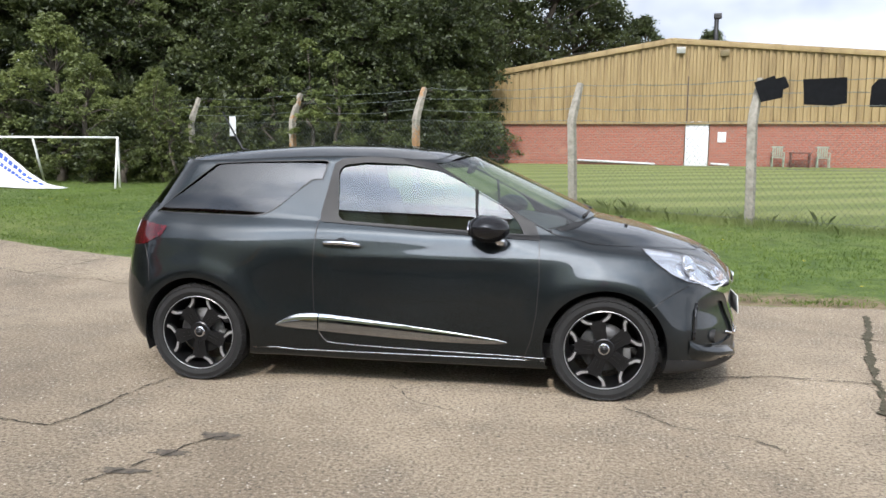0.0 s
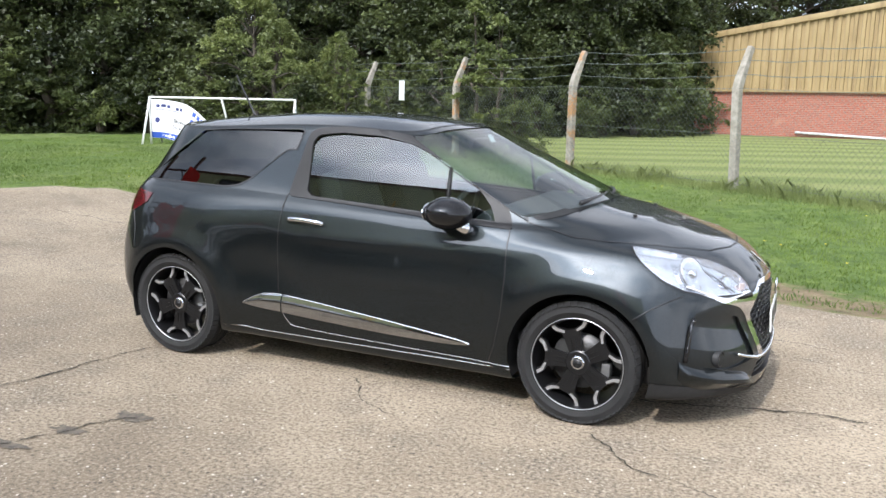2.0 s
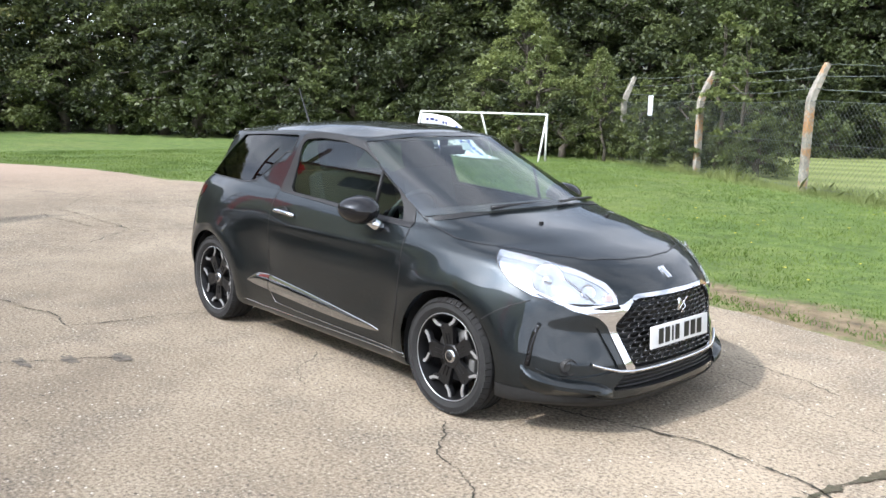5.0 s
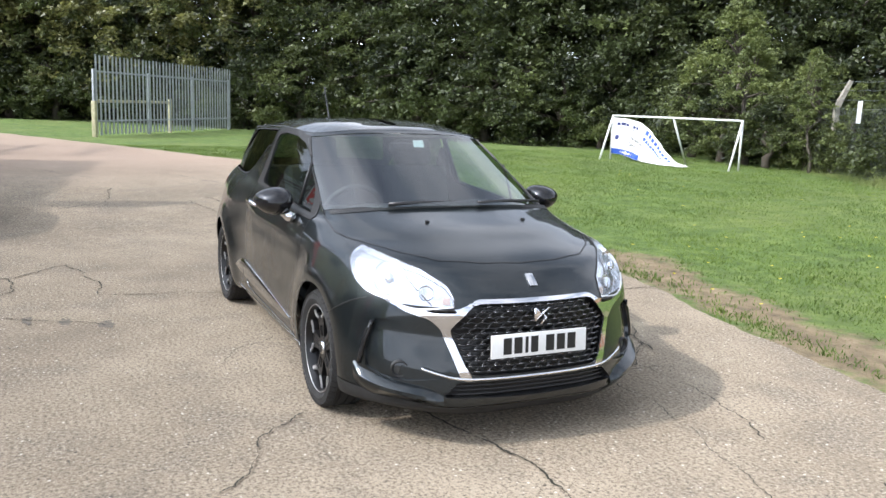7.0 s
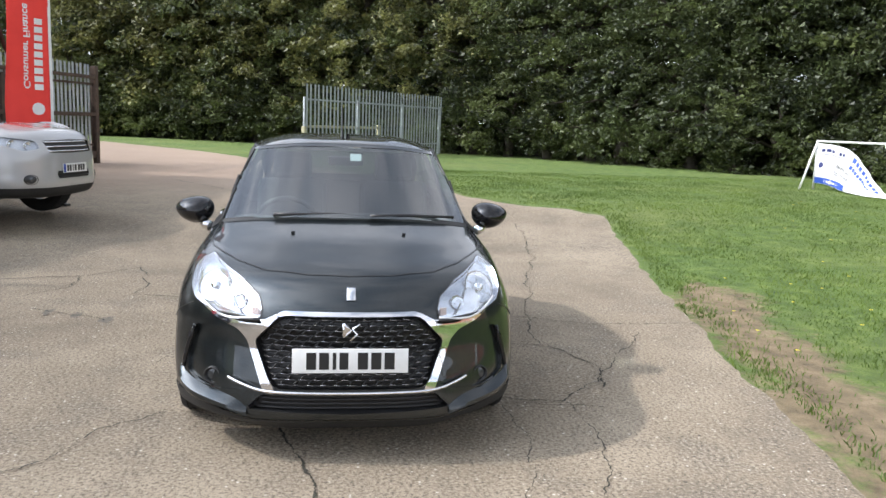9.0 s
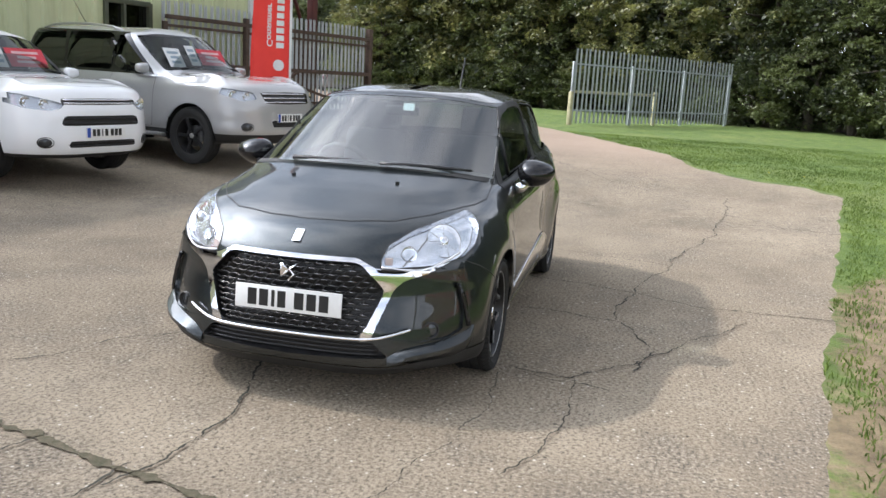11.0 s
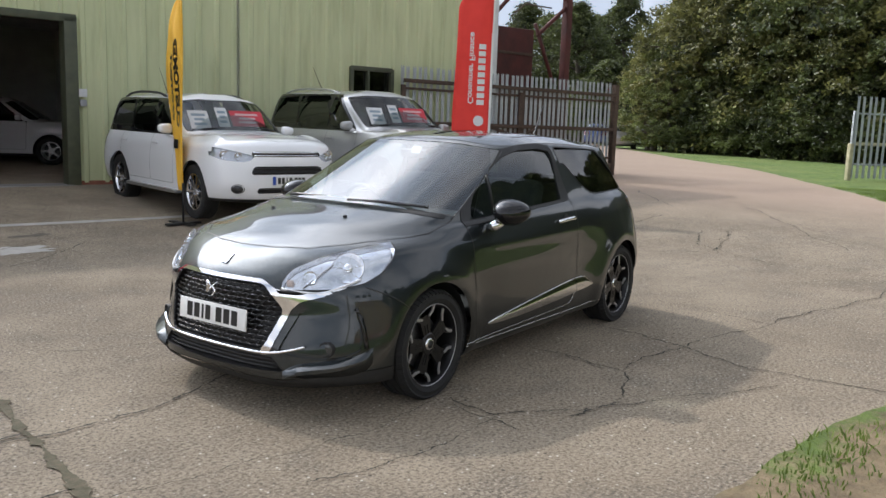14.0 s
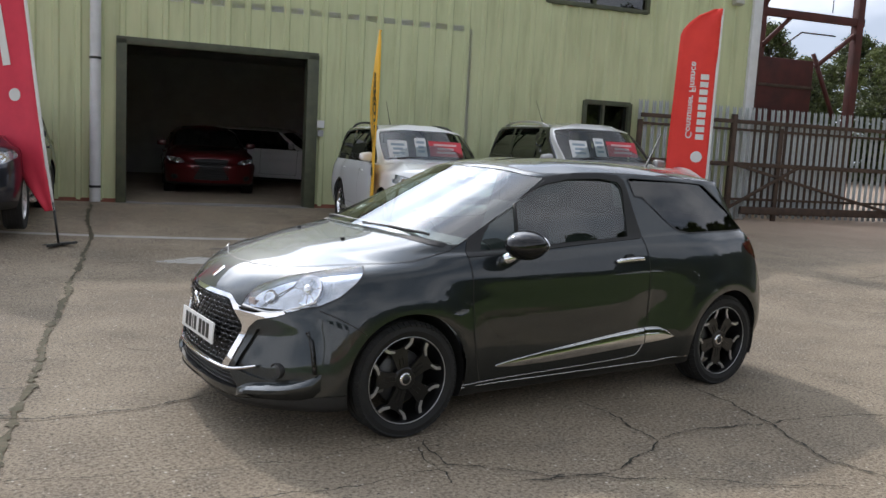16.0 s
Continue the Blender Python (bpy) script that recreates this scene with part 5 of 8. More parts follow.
R4 = [(-1.885, 0, 0.76), (-1.85, 0.44, 0.76), (-1.67, 0.745, 0.76), (-1.23, 0.852, 0.75), (-0.45, 0.838, 0.72), (0.20, 0.836, 0.70), (0.85, 0.838, 0.70), (1.24, 0.845, 0.70), (1.665, 0.755, 0.685), (1.955, 0.425, 0.665), (2.038, 0, 0.672)]
R5 = [(-1.845, 0, 0.92), (-1.81, 0.44, 0.92), (-1.62, 0.715, 0.92), (-1.23, 0.815, 0.90), (-0.45, 0.815, 0.88), (0.20, 0.815, 0.85), (0.85, 0.815, 0.83), (1.22, 0.800, 0.825), (1.575, 0.718, 0.815), (1.868, 0.42, 0.775), (1.945, 0, 0.776)]
R6 = [(-1.815, 0, 0.99), (-1.775, 0.44, 0.99), (-1.58, 0.695, 0.99), (-1.23, 0.775, 0.975), (-0.45, 0.785, 0.955), (0.20, 0.785, 0.93), (0.80, 0.780, 0.905), (1.10, 0.735, 0.905), (1.36, 0.625, 0.903), (1.54, 0.38, 0.914), (1.59, 0, 0.918)]
R7 = [(-1.775, 0, 1.045), (-1.735, 0.42, 1.045), (-1.535, 0.655, 1.04), (-1.20, 0.725, 1.03), (-0.45, 0.750, 1.005), (0.15, 0.750, 0.975), (0.60, 0.742, 0.952), (0.85, 0.722, 0.950), (1.00, 0.672, 0.975), (1.115, 0.40, 1.008), (1.150, 0, 1.018)]
R8 = [(-1.515, 0, 1.372), (-1.485, 0.36, 1.368), (-1.370, 0.545, 1.355), (-1.08, 0.585, 1.360), (-0.60, 0.600, 1.383), (-0.28, 0.600, 1.388), (-0.06, 0.595, 1.382), (0.10, 0.585, 1.372), (0.20, 0.548, 1.372), (0.275, 0.32, 1.398), (0.300, 0, 1.405)]
R9 = [(-1.46, 0, 1.388), (-1.44, 0.24, 1.386), (-1.33, 0.40, 1.386), (-1.05, 0.44, 1.405), (-0.60, 0.45, 1.430), (-0.30, 0.45, 1.433), (-0.10, 0.445, 1.428), (0.05, 0.43, 1.418), (0.14, 0.40, 1.412), (0.21, 0.22, 1.418), (0.23, 0, 1.421)]
R10 = [(-1.40, 0, 1.398), (-1.38, 0.02, 1.399), (-1.28, 0.03, 1.407), (-1.00, 0.03, 1.432), (-0.60, 0.03, 1.456), (-0.32, 0.03, 1.459), (-0.12, 0.03, 1.452), (0.02, 0.03, 1.443), (0.09, 0.03, 1.436), (0.14, 0.02, 1.431), (0.16, 0, 1.429)]
AXLE, HUB_Z = 1.236, 0.302


def haunches(p):
    """Flares round the wheels and a hollow behind the rear arch."""
    q = p.copy()
    for ax, k in ((AXLE, 0.014), (-AXLE, 0.020)):
        r = np.hypot(p[..., 0] - ax, p[..., 2] - HUB_Z)
        q[..., 1] += np.sign(p[..., 1]) * k * np.exp(-((r - 0.39) / 0.085) ** 2) * (p[..., 1] > 0.5) * (p[..., 2] < 0.86)
    hollow = np.exp(-((p[..., 0] + 0.62) / 0.22) ** 2 - ((p[..., 2] - 0.60) / 0.16) ** 2)
    q[..., 1] -= 0.016 * hollow * (p[..., 1] > 0.5)
    line = np.exp(-((p[..., 2] - 0.80) / 0.035) ** 2) * np.clip((p[..., 0] + 0.6) / 0.4, 0, 1) * np.clip((1.0 - p[..., 0]) / 0.4, 0, 1)
    q[..., 1] += 0.006 * line * (p[..., 1] > 0.5)
    return q


def build_hatchback():
    car = thing("hatchback_car", pose(0, 0, 0), "dark graphite three-door hatchback car with black alloy wheels", "car")
    skin = car_skin([R0, R1, R2, R3, R4, R5, R6, R7, R8, R9, R10], 18, 11, {7: 0.72, 8: 0.85, 1: 0.4}, {}, haunches)
    whole = skin
    seams = []

    # wheel openings
    for ax in (AXLE, -AXLE):
        f = np.hypot(skin.x - ax, (skin.z - HUB_Z)) - 0.352
        _, skin, s = skin.cut(f, (np.abs(skin.y) > 0.5) & (skin.z < 0.8))

    # windscreen and rear window
    f = np.maximum.reduce([7.46 + 0.20 * np.clip(skin.v - 7, 0, 1) - skin.u, 7.035 - skin.v, skin.v - 7.95]) * 0.2
    screen, skin, s = skin.cut(f)
    screen.fair(0).build("windscreen", SCREEN_GLASS, car, "clear windscreen mirroring the sky", -0.002)
    f = np.maximum.reduce([skin.u - 1.75, 7.12 - skin.v, skin.v - 7.86]) * 0.2
    rear, skin, s = skin.cut(f)
    rear.build("rear_window", TINT_GLASS, car, "", -0.002)

    # side windows
    frame_line = [(-0.475, 1.000), (-0.405, 1.345), (-0.36, 1.376), (-0.20, 1.386), (0.05, 1.376), (0.27, 1.340), (0.50, 1.255), (0.72, 1.120), (0.815, 1.02), (0.86, 0.918), (0.45, 0.940), (0.0, 0.972)]
    glass_line = [(-0.352, 1.010), (-0.375, 1.300), (-0.34, 1.338), (-0.20, 1.354), (0.05, 1.344), (0.24, 1.306), (0.46, 1.215), (0.64, 1.105), (0.715, 1.03), (0.765, 0.948), (0.45, 0.964), (0.05, 0.988)]
    quarter = [(-1.570, 1.035), (-1.180, 1.338), (-0.95, 1.352), (-0.440, 1.366), (-0.475, 1.250), (-0.535, 1.250), (-0.645, 1.165), (-0.755, 1.072), (-0.82, 1.040), (-0.90, 1.026), (-1.20, 1.030)]
    for side in (-1, 1):
        sel = lambda k: (k.y * side > 0.35) & (k.z > 0.75)
        pane, skin, s = skin.cut(poly_dist(glass_line, skin.x, skin.z), sel(skin))
        pane = pane.fair(1)
        front, back, s2 = pane.cut(0.478 - pane.x + (pane.z - 1.12) * -0.05)
        back.build("door_window", SIDE_GLASS, car, "tinted door window", -0.004)
        front.build("quarter_light", SIDE_GLASS, car, "", -0.004)
        bar = [np.r_[a[:3]] for ab in s2 for a in ab]
        bar.sort(key=lambda q: q[2])
        if len(bar) > 2:
            mesh("window_divider", *tube([Vector(bar[0]), Vector(bar[len(bar) // 2]), Vector(bar[-1])], 0.010, 6), FRAME_GREY, car)
        rim, skin, s = skin.cut(poly_dist(frame_line, skin.x, skin.z), sel(skin))
        rim.build("window_frame", FRAME_GREY, car, "satin dark grey window frame", 0.004, 0.012)
        pane, skin, s = skin.cut(poly_dist(quarter, skin.x, skin.z), sel(skin) & (skin.x < -0.3))
        pane.fair(1).build("rear_side_window", TINT_GLASS, car, "dark tinted rear side window", -0.002)
        seams.append((s, 0.008))

    # doors
    door_line = [(-0.475, 1.02), (-0.492, 0.72), (-0.488, 0.50), (-0.462, 0.36), (-0.42, 0.30), (-0.36, 0.278), (0.0, 0.262), (0.78, 0.243), (0.815, 0.34), (0.845, 0.50), (0.858, 0.70), (0.852, 0.925)]
    for side in (-1, 1):
        door, skin, s = skin.cut(poly_dist(door_line, skin.x, skin.z), (skin.y * side > 0.5) & (skin.z > 0.2))
        door.build("door", PAINT, car)
        seams.append((s, 0.006))

    # bonnet, its front edge just above the nose
    hood = [(1.0, 0.712), (1.16, 0.722), (1.32, 0.690), (1.46, 0.630), (1.62, 0.54), (1.765, 0.40), (1.835, 0.20), (1.856, 0)]
    hood = [(0.90, 0.0), (0.90, 0.706)] + hood + [(x, -y) for x, y in hood[:-1]][::-1] + [(0.90, -0.706)]
    f = poly_dist(hood, skin.x, skin.y)
    bonnet, skin, s = skin.cut(f, (skin.z > 0.72) & (skin.v < 7.2) & (skin.v > 4.2) & (skin.x > 0.8))
    bonnet.build("bonnet", PAINT, car)
    seams.append((s, 0.006))

    # headlamps
    lamp_line = [(0.405, 0.655), (0.398, 0.70), (0.415, 0.752), (0.50, 0.812), (0.60, 0.852), (0.70, 0.890), (0.745, 0.905), (0.95, 0.90), (0.95, 0.60), (0.58, 0.640)]
    for side in (-1, 1):
        low = poly_dist([(1.405, 0.905), (1.50, 0.815), (1.60, 0.742), (1.70, 0.694), (1.82, 0.664), (2.2, 0.640), (2.2, 1.3), (1.405, 1.3)], skin.x, skin.z)
        f = np.maximum(poly_dist(lamp_line, skin.y * side, skin.z), low)
        lens, skin, s = skin.cut(f, (skin.y * side > 0.3) & (skin.x > 1.2) & (skin.z > 0.55))
        lamp = lens.build("headlamp", REFLECTOR, car, "clear headlamp with bright reflectors", -0.022, -0.022)
        lens.build("lens", CLEAR_LENS, lamp, "", 0.002)
        for (ly, lz, r, dx) in ((0.640, 0.772, 0.084, 0.0), (0.512, 0.722, 0.036, 0.0)):
            p, n = nearest_on(whole, "x", ly * side, lz)
            d = (n + Vector((0.35, 0, 0))).normalized()
            m = Matrix.Translation(p - n * 0.017) @ d.to_track_quat('Y', 'Z').to_matrix().to_4x4()
            bowl = lathe([(0.0, 0.0), (r * 0.30, 0.0005), (r * 0.65, 0.002), (r * 0.90, 0.005), (r * 0.96, 0.007)], 32)
            bowl_ob = mesh("reflector_bowl", [m @ Vector(q) for q in bowl[0]], bowl[1], REFLECTOR, lamp, "round bright reflector")
            if r > 0.05:
                shield = lathe([(0.0, 0.020), (0.014, 0.019), (0.022, 0.014), (0.024, 0.002)], 24)
                mesh("bulb_shield", [m @ Vector(q) for q in shield[0]], shield[1], CHROME, bowl_ob, "bright bulb cap")
                for k in range(7):
                    a = 2 * math.pi * k / 7 + 0.3 * math.sin(5 * k)
                    flute = [(r * f * math.cos(a), 0.003 + 0.005 * f * f, r * f * math.sin(a)) for f in (0.36, 0.6, 0.92)]
                    mesh("reflector_flute", *tube([m @ Vector(q) for q in flute], 0.0012, 5), REFLECTOR, bowl_ob)
            edge = lathe([(r * 0.975, 0.005), (r * 0.98, 0.008), (r * 0.995, 0.008), (r * 1.0, 0.004)], 36)
            mesh("bowl_rim", [m @ Vector(q) for q in edge[0]], edge[1], LAMP_SHADE, bowl_ob)
        cross = [nearest_on(whole, "x", y * side, z) for y, z in ((0.500, 0.668), (0.548, 0.74), (0.590, 0.835))]
        mesh("lamp_divider", *tube([p - n * 0.013 for p, n in cross], 0.0030, 6), LAMP_SHADE, lamp)
        rim_line = [nearest_on(whole, "x", float(q[0]) * side, float(q[1])) for q in smooth_line([(0.408, 0.662), (0.50, 0.650), (0.58, 0.648), (0.65, 0.675), (0.71, 0.715)], 5)]
        mesh("lamp_rim", *tube([p + n * 0.001 for p, n in rim_line], 0.006, 6), pbr_once("pale_lamp_edge", (0.82, 0.83, 0.86), None, 30, 0.2, 0.1), lamp, "pale lower lamp edge")
        slot = [nearest_on(whole, "x", y * side, z) for y, z in ((0.408, 0.652), (0.450, 0.649), (0.500, 0.645))]
        mesh("lamp_slot", *tube([p + n * 0.003 for p, n in slot], 0.010, 6, taper=[1.0, 0.95, 0.35]), SATIN_BLACK, lamp, "dark slot under the lamp")
        p, n = nearest_on(whole, "x", 0.435 * side, 0.690)
        part("indicator", bm_box((0.010, 0.036, 0.034), p - n * 0.012, (0, 0, 28 * side), 0.004), AMBER, lamp, "amber indicator lens")
        seams.append((s, 0.007))
        sh, skin, s = skin.cut(poly_dist([(0.37, 0.652), (0.44, 0.652), (0.56, 0.640), (0.50, 0.632), (0.40, 0.636)], skin.y * side, skin.z), (skin.y * side > 0.25) & (skin.x > 1.6))

    # chrome wings round the grille
    for side in (-1, 1):
        wing = [(-0.02, 0.698), (0.30, 0.696), (0.385, 0.655), (0.55, 0.642), (0.64, 0.668), (0.735, 0.735), (0.70, 0.690), (0.60, 0.632), (0.505, 0.602), (0.464, 0.56), (0.426, 0.45), (0.386, 0.332), (0.335, 0.325), (0.345, 0.362), (0.366, 0.392), (0.421, 0.535), (0.424, 0.562), (0.40, 0.592), (0.325, 0.668), (0.285, 0.678), (-0.02, 0.680)]
        bit, skin, s = skin.cut(poly_dist(wing, skin.y * side, skin.z), (skin.y * side > -0.001) & (skin.x > 1.5) & (skin.z < 0.76))
        bit.build("chrome_wing", CHROME, car, "chrome wing framing the grille", 0.007, 0.012)
    # grille recess and bars
    half_hexa = [(0.285, 0.678), (0.325, 0.668), (0.40, 0.592), (0.424, 0.562), (0.421, 0.535), (0.366, 0.392), (0.345, 0.362), (0.315, 0.350)]
    hexa = half_hexa + [(-y, z) for y, z in half_hexa[::-1]]
    hole, skin, s = skin.cut(poly_dist(hexa, skin.y, skin.z), (skin.x > 1.6) & (skin.z < 0.8))
    grille = hole.build("grille", WHEEL_BLACK, car, "black mesh grille", -0.045, -0.045)
    bars, tips = [], []
    for r in range(13):
        z = 0.366 + r * 0.0248
        half = np.interp(z, [0.350, 0.392, 0.560, 0.676], [0.315, 0.366, 0.424, 0.29]) - 0.008
        n = 15
        shift = 0.5 * (r % 2)
        line = []
        for k in range(-n, n + 1):
            y = half * k / n
            p, nn = nearest_on(whole, "x", y, z)
            line.append(p - nn * 0.012)
        bars.append(tube([q + Vector((0, 0, 0.0035 * (-1) ** i)) for i, q in enumerate(line)], 0.0046, 5))
        for k in range(-7, 8):
            y = (k + shift) * 0.062
            if abs(y) < half - 0.012:
                p, nn = nearest_on(whole, "x", y, z + 0.012)
                p2, _ = nearest_on(whole, "x", y - 0.012, z)
                p3, _ = nearest_on(whole, "x", y + 0.010, z + 0.0248)
                bars.append(tube([p2 - nn * 0.012, p - nn * 0.012, p3 - nn * 0.012], 0.0046, 5))
                # a short bright rod in place of the glint on each cell
                tips.append(tube([p2 - nn * 0.008 + Vector((0, 0.002, 0.004)), p2 - nn * 0.008 + Vector((0, 0.034, 0.003))], 0.0017, 4))
    mesh("grille_mesh", *merged(bars), WHEEL_BLACK, grille)
    tagged(mesh("grille_glint", *merged(tips), GLINT, grille, "thin bright edges on the mesh"), "", "", "", "stuff")
    # lower intake
    low = [(-0.47, 0.250), (-0.395, 0.322), (0.395, 0.322), (0.47, 0.250), (0.0, 0.235)]
    hole, skin, s = skin.cut(poly_dist(low, skin.y, skin.z), (skin.x > 1.6) & (skin.z < 0.5))
    intake = hole.build("lower_intake", SATIN_BLACK, car, "black slatted lower intake", -0.05, -0.05)
    bars = []
    for z in (0.262, 0.282, 0.302):
        bars.append(tube([nearest_on(whole, "x", y, z)[0] + Vector((-0.02, 0, 0)) for y in np.linspace(-0.42, 0.42, 21)], 0.005, 5))
    mesh("slat", *merged(bars), SATIN_BLACK, intake)
    # black splitter under the nose
    low, skin, s = skin.cut(skin.z - 0.205 - 0.16 * np.clip(np.abs(skin.y) - 0.46, 0, 1), (skin.x > 1.45) & (skin.z < 0.4))
    low.build("splitter", BLACK_PLASTIC, car, "black lower splitter", 0.004)
    # thin chrome lip under the grille
    lip = [(-0.55, 0.380), (-0.48, 0.358), (-0.38, 0.338), (-0.2, 0.336), (0, 0.336), (0.2, 0.336), (0.38, 0.338), (0.48, 0.358), (0.55, 0.380)]
    pts = [nearest_on(whole, "x", float(q[0]), float(q[1])) for q in smooth_line(lip, 6)]
    mesh("chrome_lip", *tube([p + n * 0.004 for p, n in pts], 0.0075, 8), CHROME, car, "thin chrome lip")

    # daytime lamps and fog lamps in the bumper cheeks
    for side in (-1, 1):
        cheek = [(0.715, 0.588), (0.66, 0.588), (0.505, 0.555), (0.455, 0.43), (0.425, 0.345), (0.52, 0.330), (0.60, 0.318), (0.70, 0.325), (0.758, 0.360), (0.758, 0.43), (0.735, 0.53)]
        f = poly_dist(cheek, skin.y * side, skin.z)
        bit, skin, s = skin.cut(f, (skin.y * side > 0.3) & (skin.x > 1.45))
        bit.build("bumper_cheek", PAINT, car, "", -0.016, -0.016)
        # the lower blade, whose upper face looks to the sky
        loft, run = [], smooth_line([(0.795, 0.385, 0.010), (0.762, 0.350, 0.034), (0.69, 0.325, 0.048), (0.60, 0.310, 0.050), (0.52, 0.292, 0.040), (0.462, 0.262, 0.008)], 5)
        for y, z, o in run:
            p, n = nearest_on(whole, "x", float(y) * side, float(z))
            q, _ = nearest_on(whole, "x", float(y) * side, max(float(z) - 0.12, 0.215))
            flat = Vector((n.x, n.y, 0)).normalized()
            crest = p + flat * float(o) - Vector((0, 0, 0.030))
            loft.append([p - flat * 0.012 + Vector((0, 0, 0.004)), p.lerp(crest, 0.55) + Vector((0, 0, 0.002)), crest, crest - Vector((0, 0, 0.018)) + flat * 0.001, crest.lerp(q, 0.6), q - flat * 0.010])
        v = [q for ring in loft for q in ring]
        fcs = [(6 * i + k, 6 * i + k + 1, 6 * i + 7 + k, 6 * i + 6 + k) for i in range(len(loft) - 1) for k in range(5)]
        mesh("bumper_blade", v, [f[::-1] for f in fcs] if side < 0 else fcs, PAINT, car, "glossy body-coloured blade under the bumper cheek", True, 45)
        line = [nearest_on(whole, "x", y * side, z) for y, z in ((0.722, 0.572), (0.742, 0.528), (0.757, 0.475), (0.770, 0.42), (0.778, 0.372))]
        holder = mesh("daytime_lamp", *tube([p + n * 0.001 for p, n in line], 0.013, 8), GLOSS_BLACK, car, "black strip with five small clear lamps")
        for (y, z) in ((0.728, 0.558), (0.744, 0.520), (0.756, 0.480), (0.766, 0.438), (0.774, 0.396)):
            p, n = nearest_on(whole, "x", y * side, z)
            m = Matrix.Translation(p + n * 0.010) @ n.to_track_quat('Y', 'Z').to_matrix().to_4x4()
            led = lathe([(0.0, 0.003), (0.006, 0.002), (0.008, -0.002)], 10)
            mesh("diode", [m @ Vector(q) for q in led[0]], led[1], pbr_once("diode_glass", (0.06, 0.062, 0.065), None, 60, 0.2, 0.4), holder)
        p, n = nearest_on(whole, "x", 0.640 * side, 0.368)
        m = Matrix.Translation(p - n * 0.018) @ Vector((1, 0.3 * side, 0)).normalized().to_track_quat('Y', 'Z').to_matrix().to_4x4()
        ring = lathe([(0.040, -0.03), (0.040, 0.012), (0.034, 0.014), (0.032, 0.004), (0.020, -0.01), (0.0, -0.014)], 28)
        fog = mesh("fog_lamp", [m @ Vector(q) for q in ring[0]], ring[1], BLACK_PLASTIC, car, "round fog lamp in a black ring")
        face = lathe([(0.0, 0.004), (0.02, 0.003), (0.031, -0.001)], 24)
        mesh("fog_lens", [m @ Vector(q) for q in face[0]], face[1], pbr_once("fog_lens_glass", (0.09, 0.095, 0.10), None, 60, 0.08, 0.5), fog)

    # tail lamps
    tail = [(-1.62, 0.972), (-1.445, 0.955), (-1.475, 0.90), (-1.60, 0.84), (-1.95, 0.80), (-1.95, 0.97)]
    for side in (-1, 1):
        bit, skin, s = skin.cut(poly_dist(tail, skin.x, skin.z), (skin.y * side > 0.42) & (skin.x < -1.2))
        bit.build("tail_lamp", RED_LENS, car, "dark red tail lamp", 0.004, 0.01)

    # roof, then the remaining body
    roof, skin, s = skin.cut((8.03 - skin.v) * 0.1)
    roof.build("roof", PAINT, car, "glossy graphite roof")
    seams.append((s, 0.007))
    body = skin.build("body", PAINT, car)
    strip = merged([seam_strip(s, w) for s, w in seams])
    mesh("panel_gap", *strip, SATIN_BLACK, body, "dark gaps between the panels", False)

    # bumper seams in front and behind the arches
    lines = []
    for side in (-1, 1):
        for a in ([(1.495, 0.560), (1.55, 0.60), (1.62, 0.640), (1.70, 0.675)], [(-1.545, 0.62), (-1.56, 0.74), (-1.60, 0.84)]):
            lines.append(tube([nearest_on(whole, "y", float(q[0]), float(q[1]), side)[0] for q in smooth_line(a, 4)], 0.0032, 5))
    for v, fcs in lines:
        mesh("bumper_joint", v, fcs, SATIN_BLACK, body)

    # sill with two bright lines, and the pointed side strips
    for side in (-1, 1):
        pts = [nearest_on(whole, "y", x, 0.222 + 0.012 * (x < -0.7), side)[0] for x in np.linspace(-0.87, 0.90, 14)]
        mesh("sill_line", *tube(pts, 0.004, 5), TRIM_METAL, car, "thin bright sill line")
        pts = [nearest_on(whole, "y", float(x), float(z), side) for x, z in smooth_line([(-0.470, 0.400), (-0.455, 0.345), (-0.42, 0.294), (-0.36, 0.276), (0.0, 0.260), (0.78, 0.241), (0.90, 0.238)], 5)]
        mesh("door_edge_line", *tube([p + n * 0.001 for p, n in pts], 0.0034, 5), TRIM_METAL, car, "thin bright line along the door's lower edge")
        for name, top, low in (("side_strip", [(-0.452, 0.452), (-0.20, 0.430), (0.20, 0.388), (0.50, 0.352), (0.62, 0.336), (0.678, 0.324)], [(-0.452, 0.356), (-0.20, 0.340), (0.20, 0.318), (0.50, 0.311), (0.62, 0.313), (0.678, 0.320)]),
                               ("side_strip_tip", [(-0.460, 0.452), (-0.53, 0.450), (-0.60, 0.440), (-0.68, 0.405), (-0.722, 0.382)], [(-0.460, 0.358), (-0.53, 0.361), (-0.60, 0.365), (-0.68, 0.371), (-0.722, 0.378)])):
            rings = []
            for (x0, z0), (x1, z1) in zip(smooth_line(top, 5), smooth_line(low, 5)):
                ring = []
                for f, bulge in ((0, 0.0), (0, 0.20), (0.10, 0.46), (0.22, 0.72), (0.36, 0.92), (0.48, 1.0), (0.75, 1.02), (1.0, 0.98), (1.0, 0.0)):
                    p, n = nearest_on(whole, "y", float(x0 + (x1 - x0) * f), float(z0 + (z1 - z0) * f), side)
                    ring.append(p + n * (0.002 + 0.17 * bulge * max(float(z0 - z1), 0.02)))
                rings.append(ring)
            k = len(rings[0])
            quads = [(k * i + j, k * i + j + 1, k * i + k + j + 1, k * i + k + j) for i in range(len(rings) - 1) for j in range(k - 1)]
            quads += [tuple(range(k)), tuple(range(len(rings) * k - k, len(rings) * k))]
